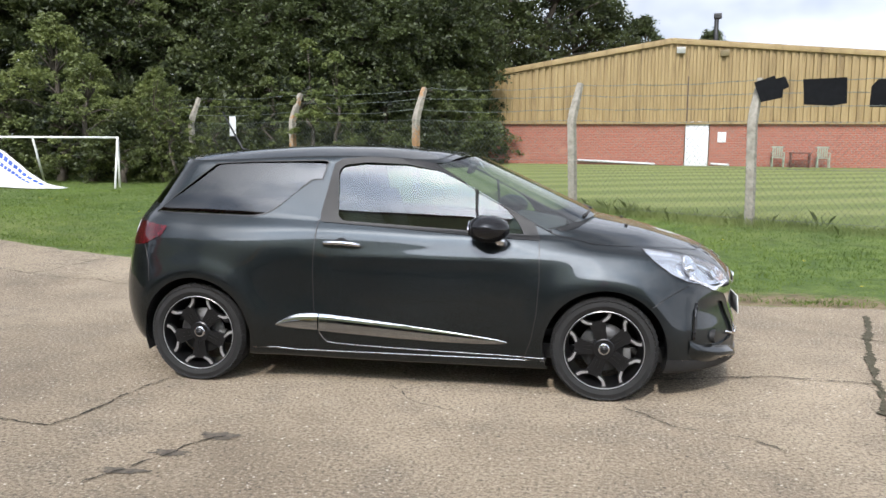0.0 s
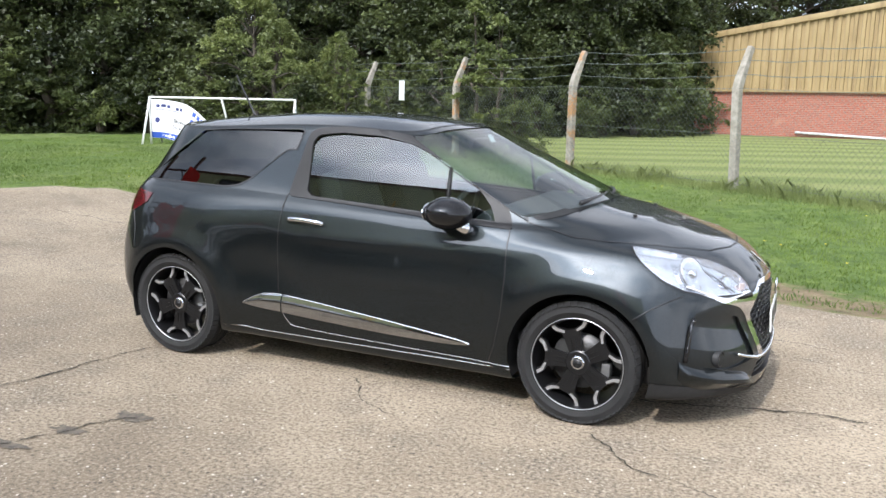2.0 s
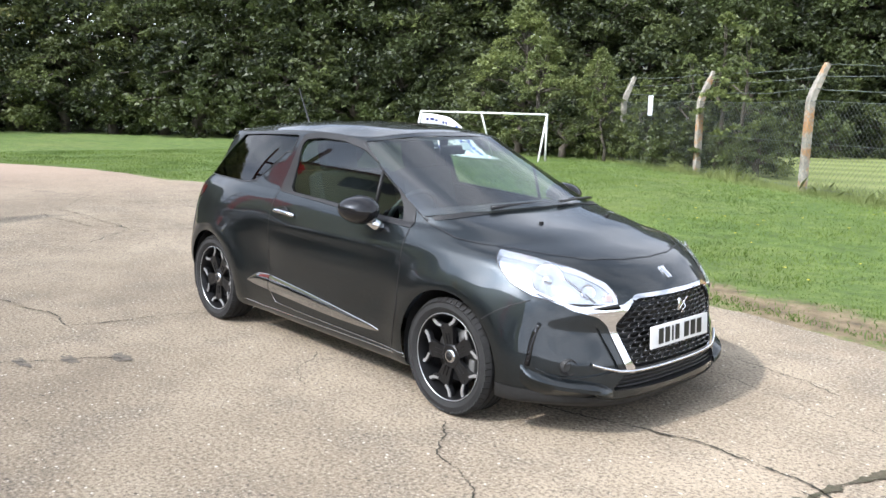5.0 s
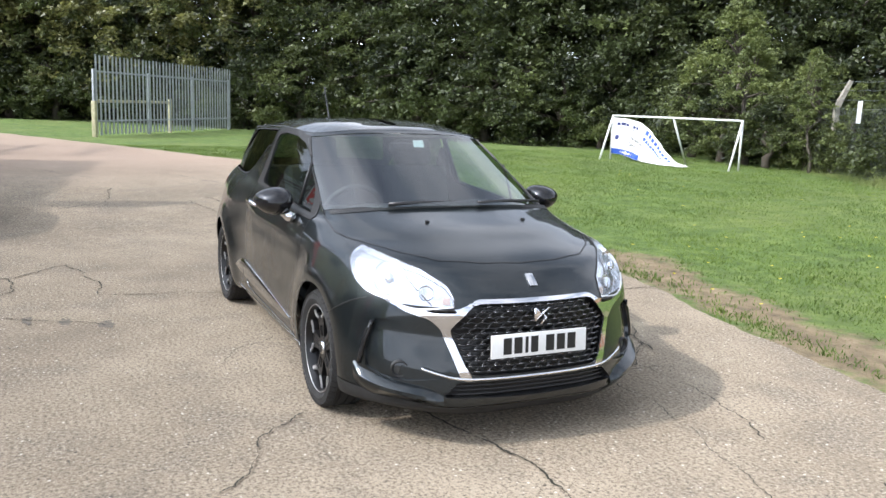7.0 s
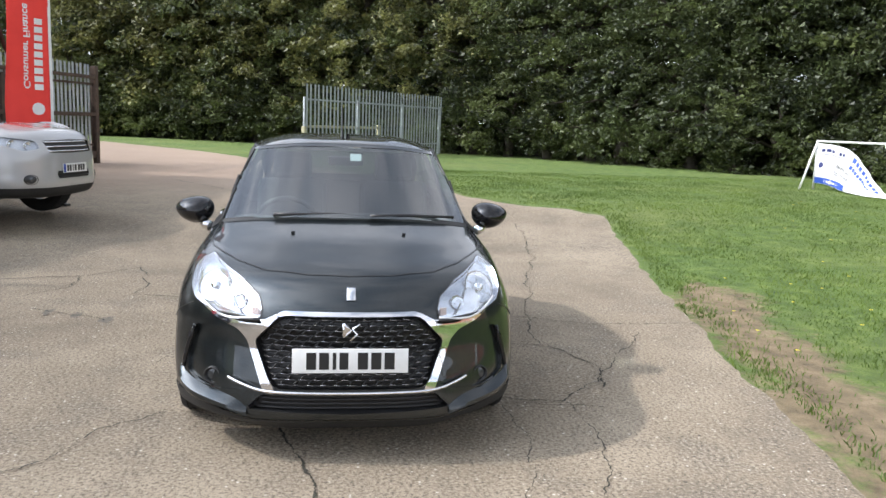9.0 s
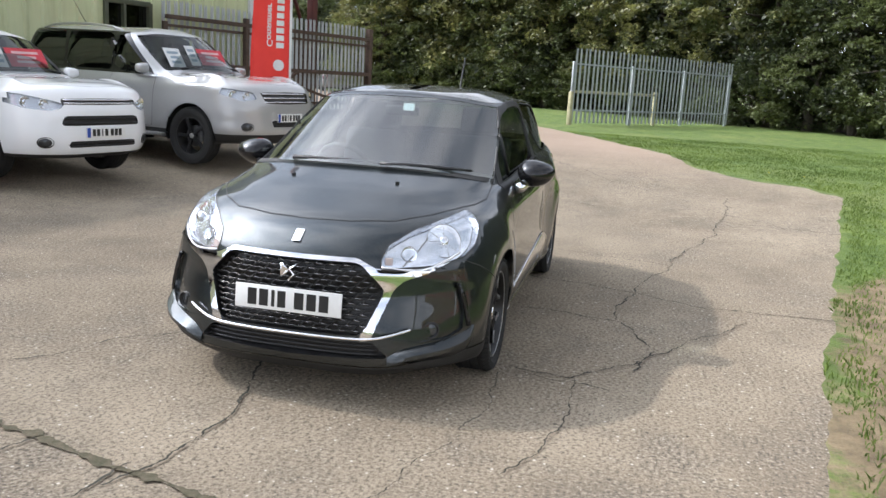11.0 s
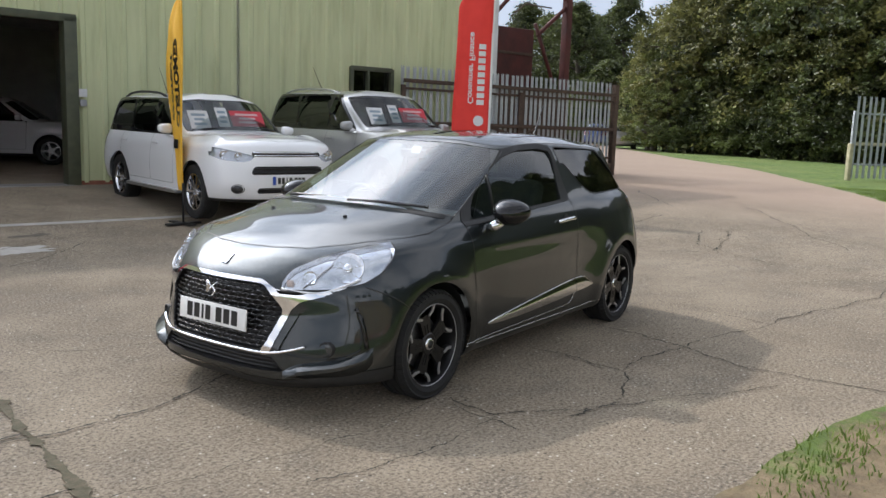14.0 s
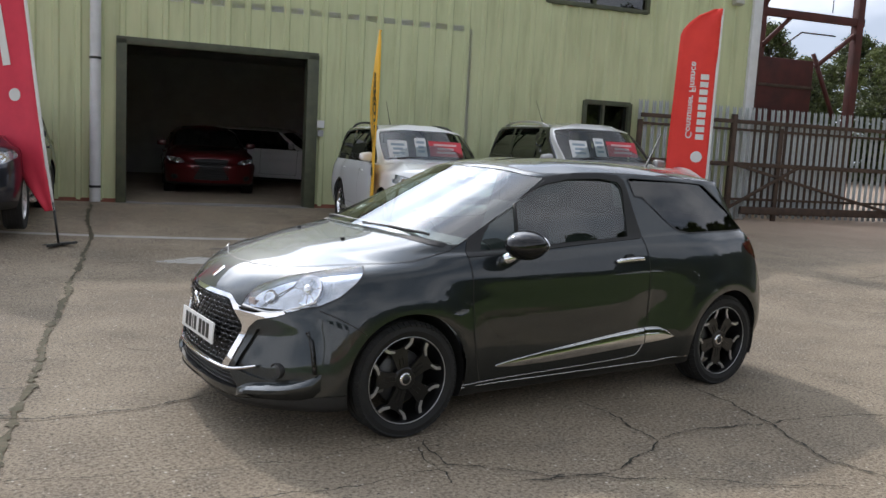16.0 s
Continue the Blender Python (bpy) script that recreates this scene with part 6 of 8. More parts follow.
            strip_ob = mesh(name, [q for ring in rings for q in ring], quads, TRIM_METAL, car, "bright metal side strip with a rounded upper edge", True, 50)
            mesh("bright_edge", *tube([ring[0].lerp(ring[1], 0.7) for ring in rings], 0.004, 6), CHROME, strip_ob)

    # door handles
    for side in (-1, 1):
        p, n = nearest_on(whole, "y", -0.315, 0.868, side)
        cup = bm_cyl(0.047, 0.047, 0.004, p + n * 0.0005, (90, 0, 0), 24)
        handle = new("door_handle")
        handle.parent = car
        part("handle_cup", cup, SATIN_BLACK, handle)
        bar = [(-0.425, 0.875, 0.006), (-0.40, 0.877, 0.026), (-0.315, 0.876, 0.034), (-0.23, 0.871, 0.028), (-0.205, 0.868, 0.006)]
        pts = []
        for x, z, o in smooth_line(bar, 5):
            q, nn = nearest_on(whole, "y", float(x), float(z), side)
            pts.append(q + nn * float(o))
        v, fcs = tube(pts, 0.0135, 10)
        mesh("grip", v, fcs, CHROME, handle, "chrome door handle")

    # mirrors
    for side in (-1, 1):
        mirror = new("door_mirror")
        mirror.parent = car
        bm = bmesh.new()
        bmesh.ops.create_icosphere(bm, subdivisions=4, radius=1.0)
        for v in bm.verts:
            x, y, z = v.co
            v.co = Vector((0.555 + x * (0.135 if x > 0 else 0.105) * (1 - 0.12 * y), (0.900 + y * 0.112) * 1.0, 0.992 + z * 0.080 * (1 + 0.16 * -y) + 0.012 * y * y))
            v.co.y *= side
        cap = part("mirror_cap", bm, GLOSS_BLACK, mirror, "gloss black mirror cap")
        bm = bmesh.new()
        bmesh.ops.create_icosphere(bm, subdivisions=3, radius=1.0)
        for v in bm.verts:
            v.co = Vector((0.459 + v.co.x * 0.012, side * (0.888 + v.co.y * 0.074), 0.993 + v.co.z * 0.046))
        part("mirror_glass", bm, CHROME, mirror)
        arm = [(0.64, 0.795, 0.900), (0.635, 0.825, 0.912), (0.60, 0.862, 0.945)]
        v, fcs = tube([Vector((a, b * side, c)) for a, b, c in arm], 0.030, 10, taper=[1.0, 1.05, 0.8])
        mesh("mirror_arm", v, fcs, CHROME, mirror, "chrome mirror arm")

    # wheels, arch linings, underside
    for ax, turn in ((AXLE, -21), (-AXLE, -3)):
        for side in (-1, 1):
            build_wheel(car, (ax, 0.742 * side, HUB_Z), side, turn=turn)
            lining = []
            n = 22
            for k in range(n + 1):
                w = radians(-20 + 220 * k / n)
                for y in (0.50, 0.815):
                    lining.append((ax + 0.358 * math.cos(w), y * side, HUB_Z + 0.358 * math.sin(w)))
            faces = [(2 * k, 2 * k + 1, 2 * k + 3, 2 * k + 2) for k in range(n)]
            lining += [(ax, 0.50 * side, HUB_Z)]
            faces += [(2 * k, 2 * k + 2, len(lining) - 1) for k in range(n)]
            mesh("arch_lining", lining, faces, BLACK_PLASTIC, car)
    part("underbody", bm_box((3.3, 1.3, 0.10), (0.05, 0, 0.24), (0, 0, 0), 0.03), BLACK_PLASTIC, car)

    # plate, badge, wipers, nozzles, aerial
    plate = part("number_plate", bm_box((0.008, 0.52, 0.111), (2.064, 0, 0.487), (0, -4, 0), 0.003), PLATE_WHITE, car, "white number plate with black characters drawn as bars")
    bars = []
    for k, (y, w) in enumerate(((-0.175, 0.044), (-0.118, 0.044), (-0.072, 0.016), (-0.030, 0.040), (0.055, 0.046), (0.115, 0.046), (0.175, 0.046))):
        bars.append(([Vector((2.0695, y + a * w / 2, 0.487 + b * 0.0385)) + Vector((0.0022 * -b, 0, 0)) for a in (-1, 1) for b in (-1, 1)], [(0, 2, 3, 1)]))
    for v, fcs in bars:
        mesh("plate_bar", v, fcs, INK, plate, "", False)
    badge = []
    for pts in ([(-0.034, 0.035), (-0.034, -0.025)], [(-0.034, 0.035), (0.0, 0.004)], [(-0.034, -0.025), (0.0, 0.004)], [(0.040, 0.032), (0.004, 0.012), (0.026, -0.012), (0.0, -0.042)]):
        badge.append(tube([Vector((2.068 - 0.05 * abs(b), a, 0.622 + b)) for a, b in pts], 0.0055, 6))
    badge.append(([Vector((2.071, -0.034, 0.657)), Vector((2.071, -0.034, 0.597)), Vector((2.071, 0.0, 0.626))], [(0, 1, 2)]))
    mesh("grille_badge", *merged(badge), CHROME, grille, "chrome emblem")
    p, n = nearest_on(whole, "z", 1.955, 0.0)
    q = n.to_track_quat('Z', 'Y').to_matrix().to_4x4()
    bm = bm_box((0.040, 0.075, 0.005), (0, 0, 0.003), (0, 0, 0), 0.001)
    bmesh.ops.transform(bm, matrix=Matrix.Translation(p) @ q, verts=bm.verts)
    part("nose_badge", bm, CHROME, car, "small bright nose badge")
    for side in (-1, 1):
        p, n = nearest_on(whole, "z", 1.366, 0.287 * side)
        part("washer_jet", bm_box((0.02, 0.018, 0.014), p + n * 0.005, (0, 0, 0), 0.004), BLACK_PLASTIC, car)
    # the scuttle under the screen
    f = np.maximum.reduce([7.75 - whole.u, 6.965 - whole.v, whole.v - 7.045]) * 0.2
    scuttle, _, s = whole.cut(f)
    scuttle.build("scuttle", BLACK_PLASTIC, car, "", 0.003)
    for side in (-1, 1):
        d = whole.data
        run = [d[(d[:, 1] * side > 0.2) & (np.abs(d[:, 7] - v) < 0.06)] for v in np.linspace(7.0, 7.93, 9)]
        run = [q[np.argmin(np.abs(q[:, 6] - 7.42))] for q in run]
        mesh("screen_trim", *tube([Vector(q[:3]) + Vector(q[3:6]) * 0.002 for q in run], 0.0032, 6), SATIN_BLACK, car, "thin black trim beside the windscreen")
    for y0, y1 in ((-0.40, 0.20), (0.12, 0.60)):
        pts = []
        for k in range(9):
            t = k / 8
            y = y0 + (y1 - y0) * t
            xx = 1.150 - 0.12 * (abs(y) / 0.62) ** 2 - 0.035 * t
            q, nn = nearest_on(whole, "z", xx, y)
            pts.append(q + nn * (0.020 - 0.004 * t))
        mesh("wiper", *tube(pts, 0.0105, 6, taper=[1.2, 1.1, 1, 1, 1, .9, .9, .8, .7]), SATIN_BLACK, car, "black windscreen wiper")
    v, fcs = tube([(-1.22, 0.0, 1.405), (-1.26, 0.0, 1.425), (-1.40, 0.0, 1.68)], 0.0065, 6, taper=[2.2, 1.2, 0.7])
    mesh("aerial", v, fcs, SATIN_BLACK, car, "short black roof aerial")

    # cabin
    seat_shapes = ((0.02, -0.36), (0.02, 0.36))
    for x, y in seat_shapes:
        seat = new("seat")
        seat.parent = car
        part("seat_base", bm_box((0.52, 0.50, 0.20), (x + 0.05, y, 0.48), (0, -6, 0), 0.07, segments=3), FABRIC, seat)
        part("seat_back", bm_box((0.16, 0.48, 0.62), (x - 0.27, y, 0.83), (0, -18, 0), 0.06, segments=3), FABRIC, seat)
        part("headrest", bm_box((0.10, 0.27, 0.19), (x - 0.40, y, 1.225), (0, -14, 0), 0.04, segments=3), FABRIC, seat)
        for s in (-0.06, 0.06):
            v, fcs = tube([(x - 0.365, y + s, 1.07), (x - 0.40, y + s, 1.19)], 0.008, 6)
            mesh("headrest_post", v, fcs, CHROME, seat)
    part("rear_bench", bm_box((0.20, 1.20, 0.55), (-0.98, 0, 0.80), (0, -20, 0), 0.06, segments=3), FABRIC, car)
    part("dashboard", bm_box((0.42, 1.38, 0.26), (0.80, 0, 0.83), (0, 10, 0), 0.09, segments=3), SATIN_BLACK, car)
    part("cabin_floor", bm_box((2.6, 1.36, 0.04), (-0.3, 0, 0.36)), FABRIC, car)
    ring = [(0.40 + 0.08 * math.sin(a), -0.36 + 0.185 * math.cos(a), 0.90 + 0.165 * math.sin(a)) for a in np.linspace(0, 2 * math.pi, 25)[:-1]]
    v, fcs = tube(ring, 0.016, 8, closed=True)
    mesh("steering_wheel", v, fcs, SATIN_BLACK, car, "black steering wheel")
    part("wheel_boss", bm_box((0.05, 0.16, 0.11), (0.42, -0.36, 0.89), (0, -25, 0), 0.02), SATIN_BLACK, car)
    part("inner_mirror", bm_box((0.03, 0.22, 0.06), (0.36, 0.0, 1.30), (0, 20, 0), 0.012), SATIN_BLACK, car, "inside mirror")
    part("headlining", bm_box((1.5, 1.0, 0.02), (-0.62, 0, 1.362), (0, 0, 0), 0.005), pbr_once("headlining_cloth", (0.30, 0.30, 0.29), None, 40, 0.9), car)
    part("mirror_sticker", bm_box((0.002, 0.07, 0.05), (0.42, 0.06, 1.325), (0, -30, 0)), pbr_once("pale_sticker", (0.55, 0.65, 0.66)), car)
    return car


build_hatchback()


# ---- the other cars ----
def plain_rows(s):
    """Longitudinal lines of an everyday car from a few sizes."""
    ra, fa, w = s["ra"], s["fa"], s["w"]

    def row(xt, xn, wide, zt, zm, zn, nose=0.26, tail=0.16, side=1.0):
        xs = [xt, xt + 0.03, xt + tail, ra, ra * 0.45, fa * 0.15, fa * 0.65, fa, xn - nose, xn - nose * 0.20, xn]
        ys = [0, 0.55 * wide, 0.90 * wide, wide, wide, wide, wide, wide * side, wide * 0.915, wide * 0.60, 0]
        zs = [zt, zt, zt, zm, zm, zm, zm, zm, zn, zn, zn]
        return list(zip(xs, ys, zs))

    xt, xn, zb, zh = s["tail"], s["nose"], s["belt"], s["hood"]
    rows = [row(xt + 0.22, xn - 0.16, w * 0.80, s["sill"] - 0.03, s["sill"] - 0.03, s["sill"] - 0.03), row(xt + 0.06, xn - 0.05, w * 0.95, s["sill"] + 0.04, s["sill"], s["sill"] + 0.01),
            row(xt + 0.005, xn, w * 0.99, 0.50, 0.46, 0.44), row(xt, xn, w, 0.70, 0.66, 0.62), row(xt + 0.02, xn - 0.025, w * 0.985, zb - 0.22, zb - 0.24, zh - 0.16),
            row(xt + 0.05, xn - 0.10, w * 0.955, zb - 0.08, zb - 0.10, zh)]
    mid = row(xt + 0.07, (xn + s["cowl"]) / 2 + 0.05, w * 0.93, zb - 0.03, zb - 0.05, (zh + s["cowl_z"]) / 2 + 0.035)
    mid[7] = (fa * 0.98, w * 0.885, zb - 0.055)
    mid[8] = (xn - 0.44, w * 0.80, (zh + s["cowl_z"]) / 2 - 0.005)
    mid[9] = ((xn + s["cowl"]) / 2 + 0.16, w * 0.50, (zh + s["cowl_z"]) / 2 + 0.03)
    rows.append(mid)
    cw = s["cowl"]
    rows.append([(xt + 0.09, 0, zb + 0.03), (xt + 0.11, w * 0.5, zb + 0.03), (xt + 0.24, w * 0.82, zb + 0.03), (ra, w * 0.89, zb + 0.02), (ra * 0.45, w * 0.90, zb), (fa * 0.15, w * 0.90, zb), (fa * 0.5, w * 0.895, zb - 0.01),
                 (cw - 0.30, w * 0.88, zb - 0.005), (cw - 0.14, w * 0.80, s["cowl_z"] - 0.03), (cw - 0.03, w * 0.48, s["cowl_z"]), (cw, 0, s["cowl_z"] + 0.01)])
    hx, rx, top, yr = s["head"], s["roof_tail"], s["top"], s["rail"]
    lx = (hx - rx)
    rows.append([(rx, 0, top - 0.07), (rx + 0.02, yr * 0.6, top - 0.075), (rx + 0.12, yr * 0.93, top - 0.10), (rx + lx * 0.22, yr, top - 0.085), (rx + lx * 0.42, yr, top - 0.075), (rx + lx * 0.60, yr, top - 0.08), (rx + lx * 0.76, yr * 0.995, top - 0.09),
                 (hx - 0.18, yr * 0.98, top - 0.11), (hx - 0.08, yr * 0.92, top - 0.11), (hx - 0.02, yr * 0.55, top - 0.075), (hx, 0, top - 0.07)])
    rows.append([(rx + (x - rx) * 0.93 + 0.04, y * 0.72, z + 0.045) for x, y, z in rows[-1]])
    rows.append([(rx + (x - rx) * 0.86 + 0.08, y * 0.04, top - 0.012 * (abs(k - 5) ** 1.5) * 0.35) for k, (x, y, z) in enumerate(rows[-2])])
    return rows


def build_car(name, m, s, paint, label, wheel_style="ten", alloy=None, plate=True, papers=False, rails=False, group=""):
    """A parked car from its sizes: body, bonnet, windows, lamps, grille, bumper, wheels and small fittings."""
    car = thing(name, m, label, "car", group)
    skin = car_skin(plain_rows(s), 9, 7, {7: 0.5, 8: 0.5})
    whole = skin
    seams = []
    wr = s["wheel"]
    for ax in (s["fa"], s["ra"]):
        _, skin, _ = skin.cut(np.hypot(skin.x - ax, skin.z - wr) - wr - 0.055, (np.abs(skin.y) > 0.5) & (skin.z < wr * 2 + 0.25))
    pane, skin, _ = skin.cut(np.maximum.reduce([7.95 - skin.u, 7.06 - skin.v, skin.v - 7.92]) * 0.2)
    pane.fair(0).build("windscreen", SUV_GLASS, car, "", -0.002)
    pane, skin, _ = skin.cut(np.maximum.reduce([skin.u - 1.7, 7.12 - skin.v, skin.v - 7.86]) * 0.2)
    pane.build("rear_window", TINT_GLASS, car, "", -0.002)
    zb, top = s["belt"], s["top"] - 0.115
    a0, a1 = s["cowl"] - 0.42, s["head"] - 0.22
    r0, r1 = s["tail"] + 0.42, s["roof_tail"] + 0.22
    bx = s["b_post"]
    wins = ((("front_door_window", TINT_GLASS), [(bx + 0.05, zb + 0.03), (bx + 0.04, top), (a1, top - 0.02), (a0, zb + 0.025)]),
            (("rear_door_window", TINT_GLASS), [(bx - 0.05, zb + 0.03), (bx - 0.05, top), (s["c_post"] + 0.03, top), (s["c_post"] + 0.03, zb + 0.04)]),
            (("rear_quarter_window", TINT_GLASS), [(s["c_post"] - 0.04, zb + 0.05), (s["c_post"] - 0.04, top), (r1, top - 0.03), (r0, zb + 0.10)]))
    for side in (-1, 1):
        for (nm, gl), poly in wins:
            bit, skin, cutline = skin.cut(poly_dist(poly, skin.x, skin.z), (skin.y * side > 0.3) & (skin.z > zb - 0.1))
            if len(bit.tris):
                bit.fair(1).build(nm, gl, car, "", -0.004)
        band = [(r0 - 0.05, zb - 0.0), (r1 - 0.08, top + 0.03), (a1 + 0.06, top + 0.015), (a0 + 0.10, zb - 0.005)]
        bit, skin, _ = skin.cut(poly_dist(band, skin.x, skin.z), (skin.y * side > 0.3) & (skin.z > zb - 0.1))
        bit.build("window_surround", GLOSS_BLACK, car, "", -0.001)
        for p0, p1 in ((bx, a0 + 0.14), (s["c_post"] - 0.25, bx)):
            door = [(p0, zb), (p0, s["sill"] + 0.12), (p1, s["sill"] + 0.12), (p1 + 0.02, zb)]
            bit, skin, cutline = skin.cut(poly_dist(door, skin.x, skin.z), (skin.y * side > 0.5) & (skin.z < zb + 0.05))
            seams.append((cutline, 0.005))
            bit.build("door", paint, car)
            q, nn = nearest_on(whole, "y", p0 + 0.17, zb - 0.13, side)
            part("door_handle", bm_box((0.17, 0.03, 0.03), q + nn * 0.02, (0, 0, 0), 0.01), s.get("handle", paint), car)
    # lamps, grille, bumper openings
    for side in (-1, 1):
        poly = s["lamp"]
        bit, skin, cutline = skin.cut(poly_dist(poly, skin.y * side, skin.z), (skin.y * side > 0.2) & (skin.x > s["nose"] - 0.50))
        lamp = bit.build("headlamp", LAMP_HOUSING, car, "clear headlamp with chrome bowls in a grey housing", -0.03, -0.03)
        bit.build("lens", CLEAR_LENS, lamp, "", 0.003)
        yc, zc = float(np.mean([p[0] for p in poly])), float(np.mean([p[1] for p in poly]))
        q, nn = nearest_on(whole, "x", yc * side, zc)
        for dy, r in ((0.085, 1.0), (-0.05, 0.85)):
            bowl = lathe([(0.0, 0.004), (0.014 * r, 0.003), (0.017 * r, -0.006), (0.045 * r, 0.006), (0.056 * r, 0.016), (0.059 * r, 0.012)], 20)
            q, nn = nearest_on(whole, "x", (yc + dy) * side, zc + 0.10 * dy)
            mm = Matrix.Translation(q - nn * 0.026) @ Vector((1, 0.2 * side, 0)).normalized().to_track_quat('Y', 'Z').to_matrix().to_4x4()
            mesh("reflector_bowl", [mm @ Vector(v) for v in bowl[0]], bowl[1], CHROME, lamp)
        q, nn = nearest_on(whole, "x", s["fog"][0] * side, s["fog"][1])
        mm = Matrix.Translation(q - nn * 0.010) @ nn.to_track_quat('Y', 'Z').to_matrix().to_4x4()
        ring = lathe([(0.078, -0.02), (0.074, 0.014), (0.062, 0.004), (0.055, 0.012), (0.03, 0.016), (0.0, 0.016)], 24)
        mesh("fog_lamp", [mm @ Vector((v[0] * 1.15, v[1], v[2] * 0.8)) for v in ring[0]], ring[1], SATIN_BLACK, car)
        glow = lathe([(0.0, 0.021), (0.025, 0.020), (0.036, 0.014)], 18)
        mesh("fog_lens", [mm @ Vector(v) for v in glow[0]], glow[1], pbr_once("fog_lens_glass", (0.09, 0.095, 0.10), None, 60, 0.08, 0.5), car)
    for nm, poly, mat in s["openings"]:
        full = poly + [(-y, z) for y, z in poly][::-1]
        bit, skin, cutline = skin.cut(poly_dist(full, skin.y, skin.z), skin.x > s["fa"] + 0.15)
        if len(bit.tris):
            hole = bit.build(nm, mat, car, "", -0.02, -0.02)
            zs = [p[1] for p in poly]
            ys = max(p[0] for p in poly)
            n = max(2, int((max(zs) - min(zs)) / 0.045))
            for k in range(n):
                z = min(zs) + (k + 0.5) * (max(zs) - min(zs)) / n
                pts = [nearest_on(whole, "x", float(y), z)[0] + Vector((-0.004, 0, 0)) for y in np.linspace(-ys * 0.93, ys * 0.93, 11)]
                mesh("slat", *tube(pts, 0.009, 5), s.get("slat", SATIN_BLACK) if nm == "upper_grille" else SATIN_BLACK, hole)
    roof, skin, cutline = skin.cut((8.02 - skin.v) * 0.1)
    roof.build("roof", paint, car)
    hood = [(s["cowl"] - 0.1, 0.0), (s["cowl"] - 0.14, s["w"] * 0.80), (s["fa"] + 0.15, s["w"] * 0.79), (s["nose"] - 0.42, s["w"] * 0.75), (s["nose"] - 0.26, s["w"] * 0.56), (s["nose"] - 0.18, s["w"] * 0.3), (s["nose"] - 0.16, 0)]
    hood = hood + [(x, -y) for x, y in hood[1:-1]][::-1]
    bonnet, skin, cutline = skin.cut(poly_dist(hood, skin.x, skin.y), (skin.z > s["hood"] - 0.06) & (skin.v < 7.1) & (skin.x > 0.3))
    bonnet.build("bonnet", paint, car)
    seams.append((cutline, 0.005))
    low, skin, _ = skin.cut(skin.z - s["sill"] - s.get("skirt", 0.05), skin.v < 4)
    low.build("lower_trim", BLACK_PLASTIC, car, "black plastic lower trim", 0.004)
    tail = [(s["tail"] + 0.42, zb - 0.02), (s["tail"] + 0.30, zb - 0.28), (s["tail"] - 0.2, zb - 0.28), (s["tail"] - 0.2, zb)]
    for side in (-1, 1):
        bit, skin, _ = skin.cut(poly_dist(tail, skin.x, skin.z), (skin.y * side > 0.4))
        bit.build("tail_lamp", RED_LENS, car, "", 0.004)
    body = skin.build("body", paint, car)
    mesh("panel_gap", *merged([seam_strip(c, w_) for c, w_ in seams]), SATIN_BLACK, body, "", False)
    # mirrors
    for side in (-1, 1):
        mx, mz = s["cowl"] - 0.42, zb + 0.10
        bm = bmesh.new()
        bmesh.ops.create_icosphere(bm, subdivisions=3, radius=1.0)
        for v in bm.verts:
            e = [math.copysign(abs(c) ** 0.62, c) for c in v.co]
            v.co = Vector((mx + e[0] * (0.075 if e[0] > 0 else 0.04), side * (s["w"] * 0.95 + 0.085 + e[1] * 0.098), mz - 0.02 + e[2] * 0.066 * (1 - 0.15 * e[1])))
        part("door_mirror", bm, s.get("mirror", paint), car)
    for ax in (s["fa"], s["ra"]):
        for side in (-1, 1):
            build_wheel(car, (ax, (s["w"] - 0.115) * side, wr), side, wr, 0.22, wr * 0.66, wheel_style, 13 * ax, alloy)
            lining, n = [], 14
            for k in range(n + 1):
                a = radians(-10 + 200 * k / n)
                lining += [(ax + (wr + 0.06) * math.cos(a), y * side, wr + (wr + 0.06) * math.sin(a)) for y in (s["w"] - 0.42, s["w"] - 0.03)]
            fc = [(2 * k, 2 * k + 1, 2 * k + 3, 2 * k + 2) for k in range(n)]
            lining.append((ax, (s["w"] - 0.42) * side, wr))
            fc += [(2 * k, 2 * k + 2, len(lining) - 1) for k in range(n)]
            mesh("arch_lining", lining, fc, BLACK_PLASTIC, car)
    part("underbody", bm_box((s["fa"] - s["ra"] + 0.9, s["w"] * 1.5, 0.12), ((s["fa"] + s["ra"]) / 2, 0, s["sill"] + 0.04), bevel=0.03), BLACK_PLASTIC, car)
    if s.get("step"):
        for side in (-1, 1):
            part("side_step", bm_box((s["fa"] - s["ra"] - 2 * wr - 0.16, 0.13, 0.05), (0, (s["w"] - 0.01) * side, s["sill"] + 0.02), (0, 0, 0), 0.018), SATIN_METAL, car, "silver side step")
    # seats, dashboard
    for y in (-0.38, 0.38):
        part("seat", bm_box((0.16, 0.48, 0.70), (0.02, y, zb - 0.06), (0, -14, 0), 0.05, segments=2), FABRIC, car)
        part("headrest", bm_box((0.10, 0.26, 0.18), (-0.12, y, zb + 0.36), (0, -12, 0), 0.03, segments=2), FABRIC, car)
    part("rear_bench", bm_box((0.20, 1.25, 0.6), (s["c_post"] + 0.1, 0, zb - 0.10), (0, -16, 0), 0.05), FABRIC, car)
    part("dashboard", bm_box((0.40, s["w"] * 1.6, 0.26), (s["cowl"] - 0.36, 0, zb - 0.11), (0, 8, 0), 0.07), SATIN_BLACK, car)
    if plate:
        q, _ = nearest_on(whole, "x", 0, s["plate_z"])
        pl = part("number_plate", bm_box((0.012, 0.52, 0.111), q + Vector((0.020, 0, 0)), (0, -3, 0), 0.003), PLATE_WHITE, car, "white number plate with bars")
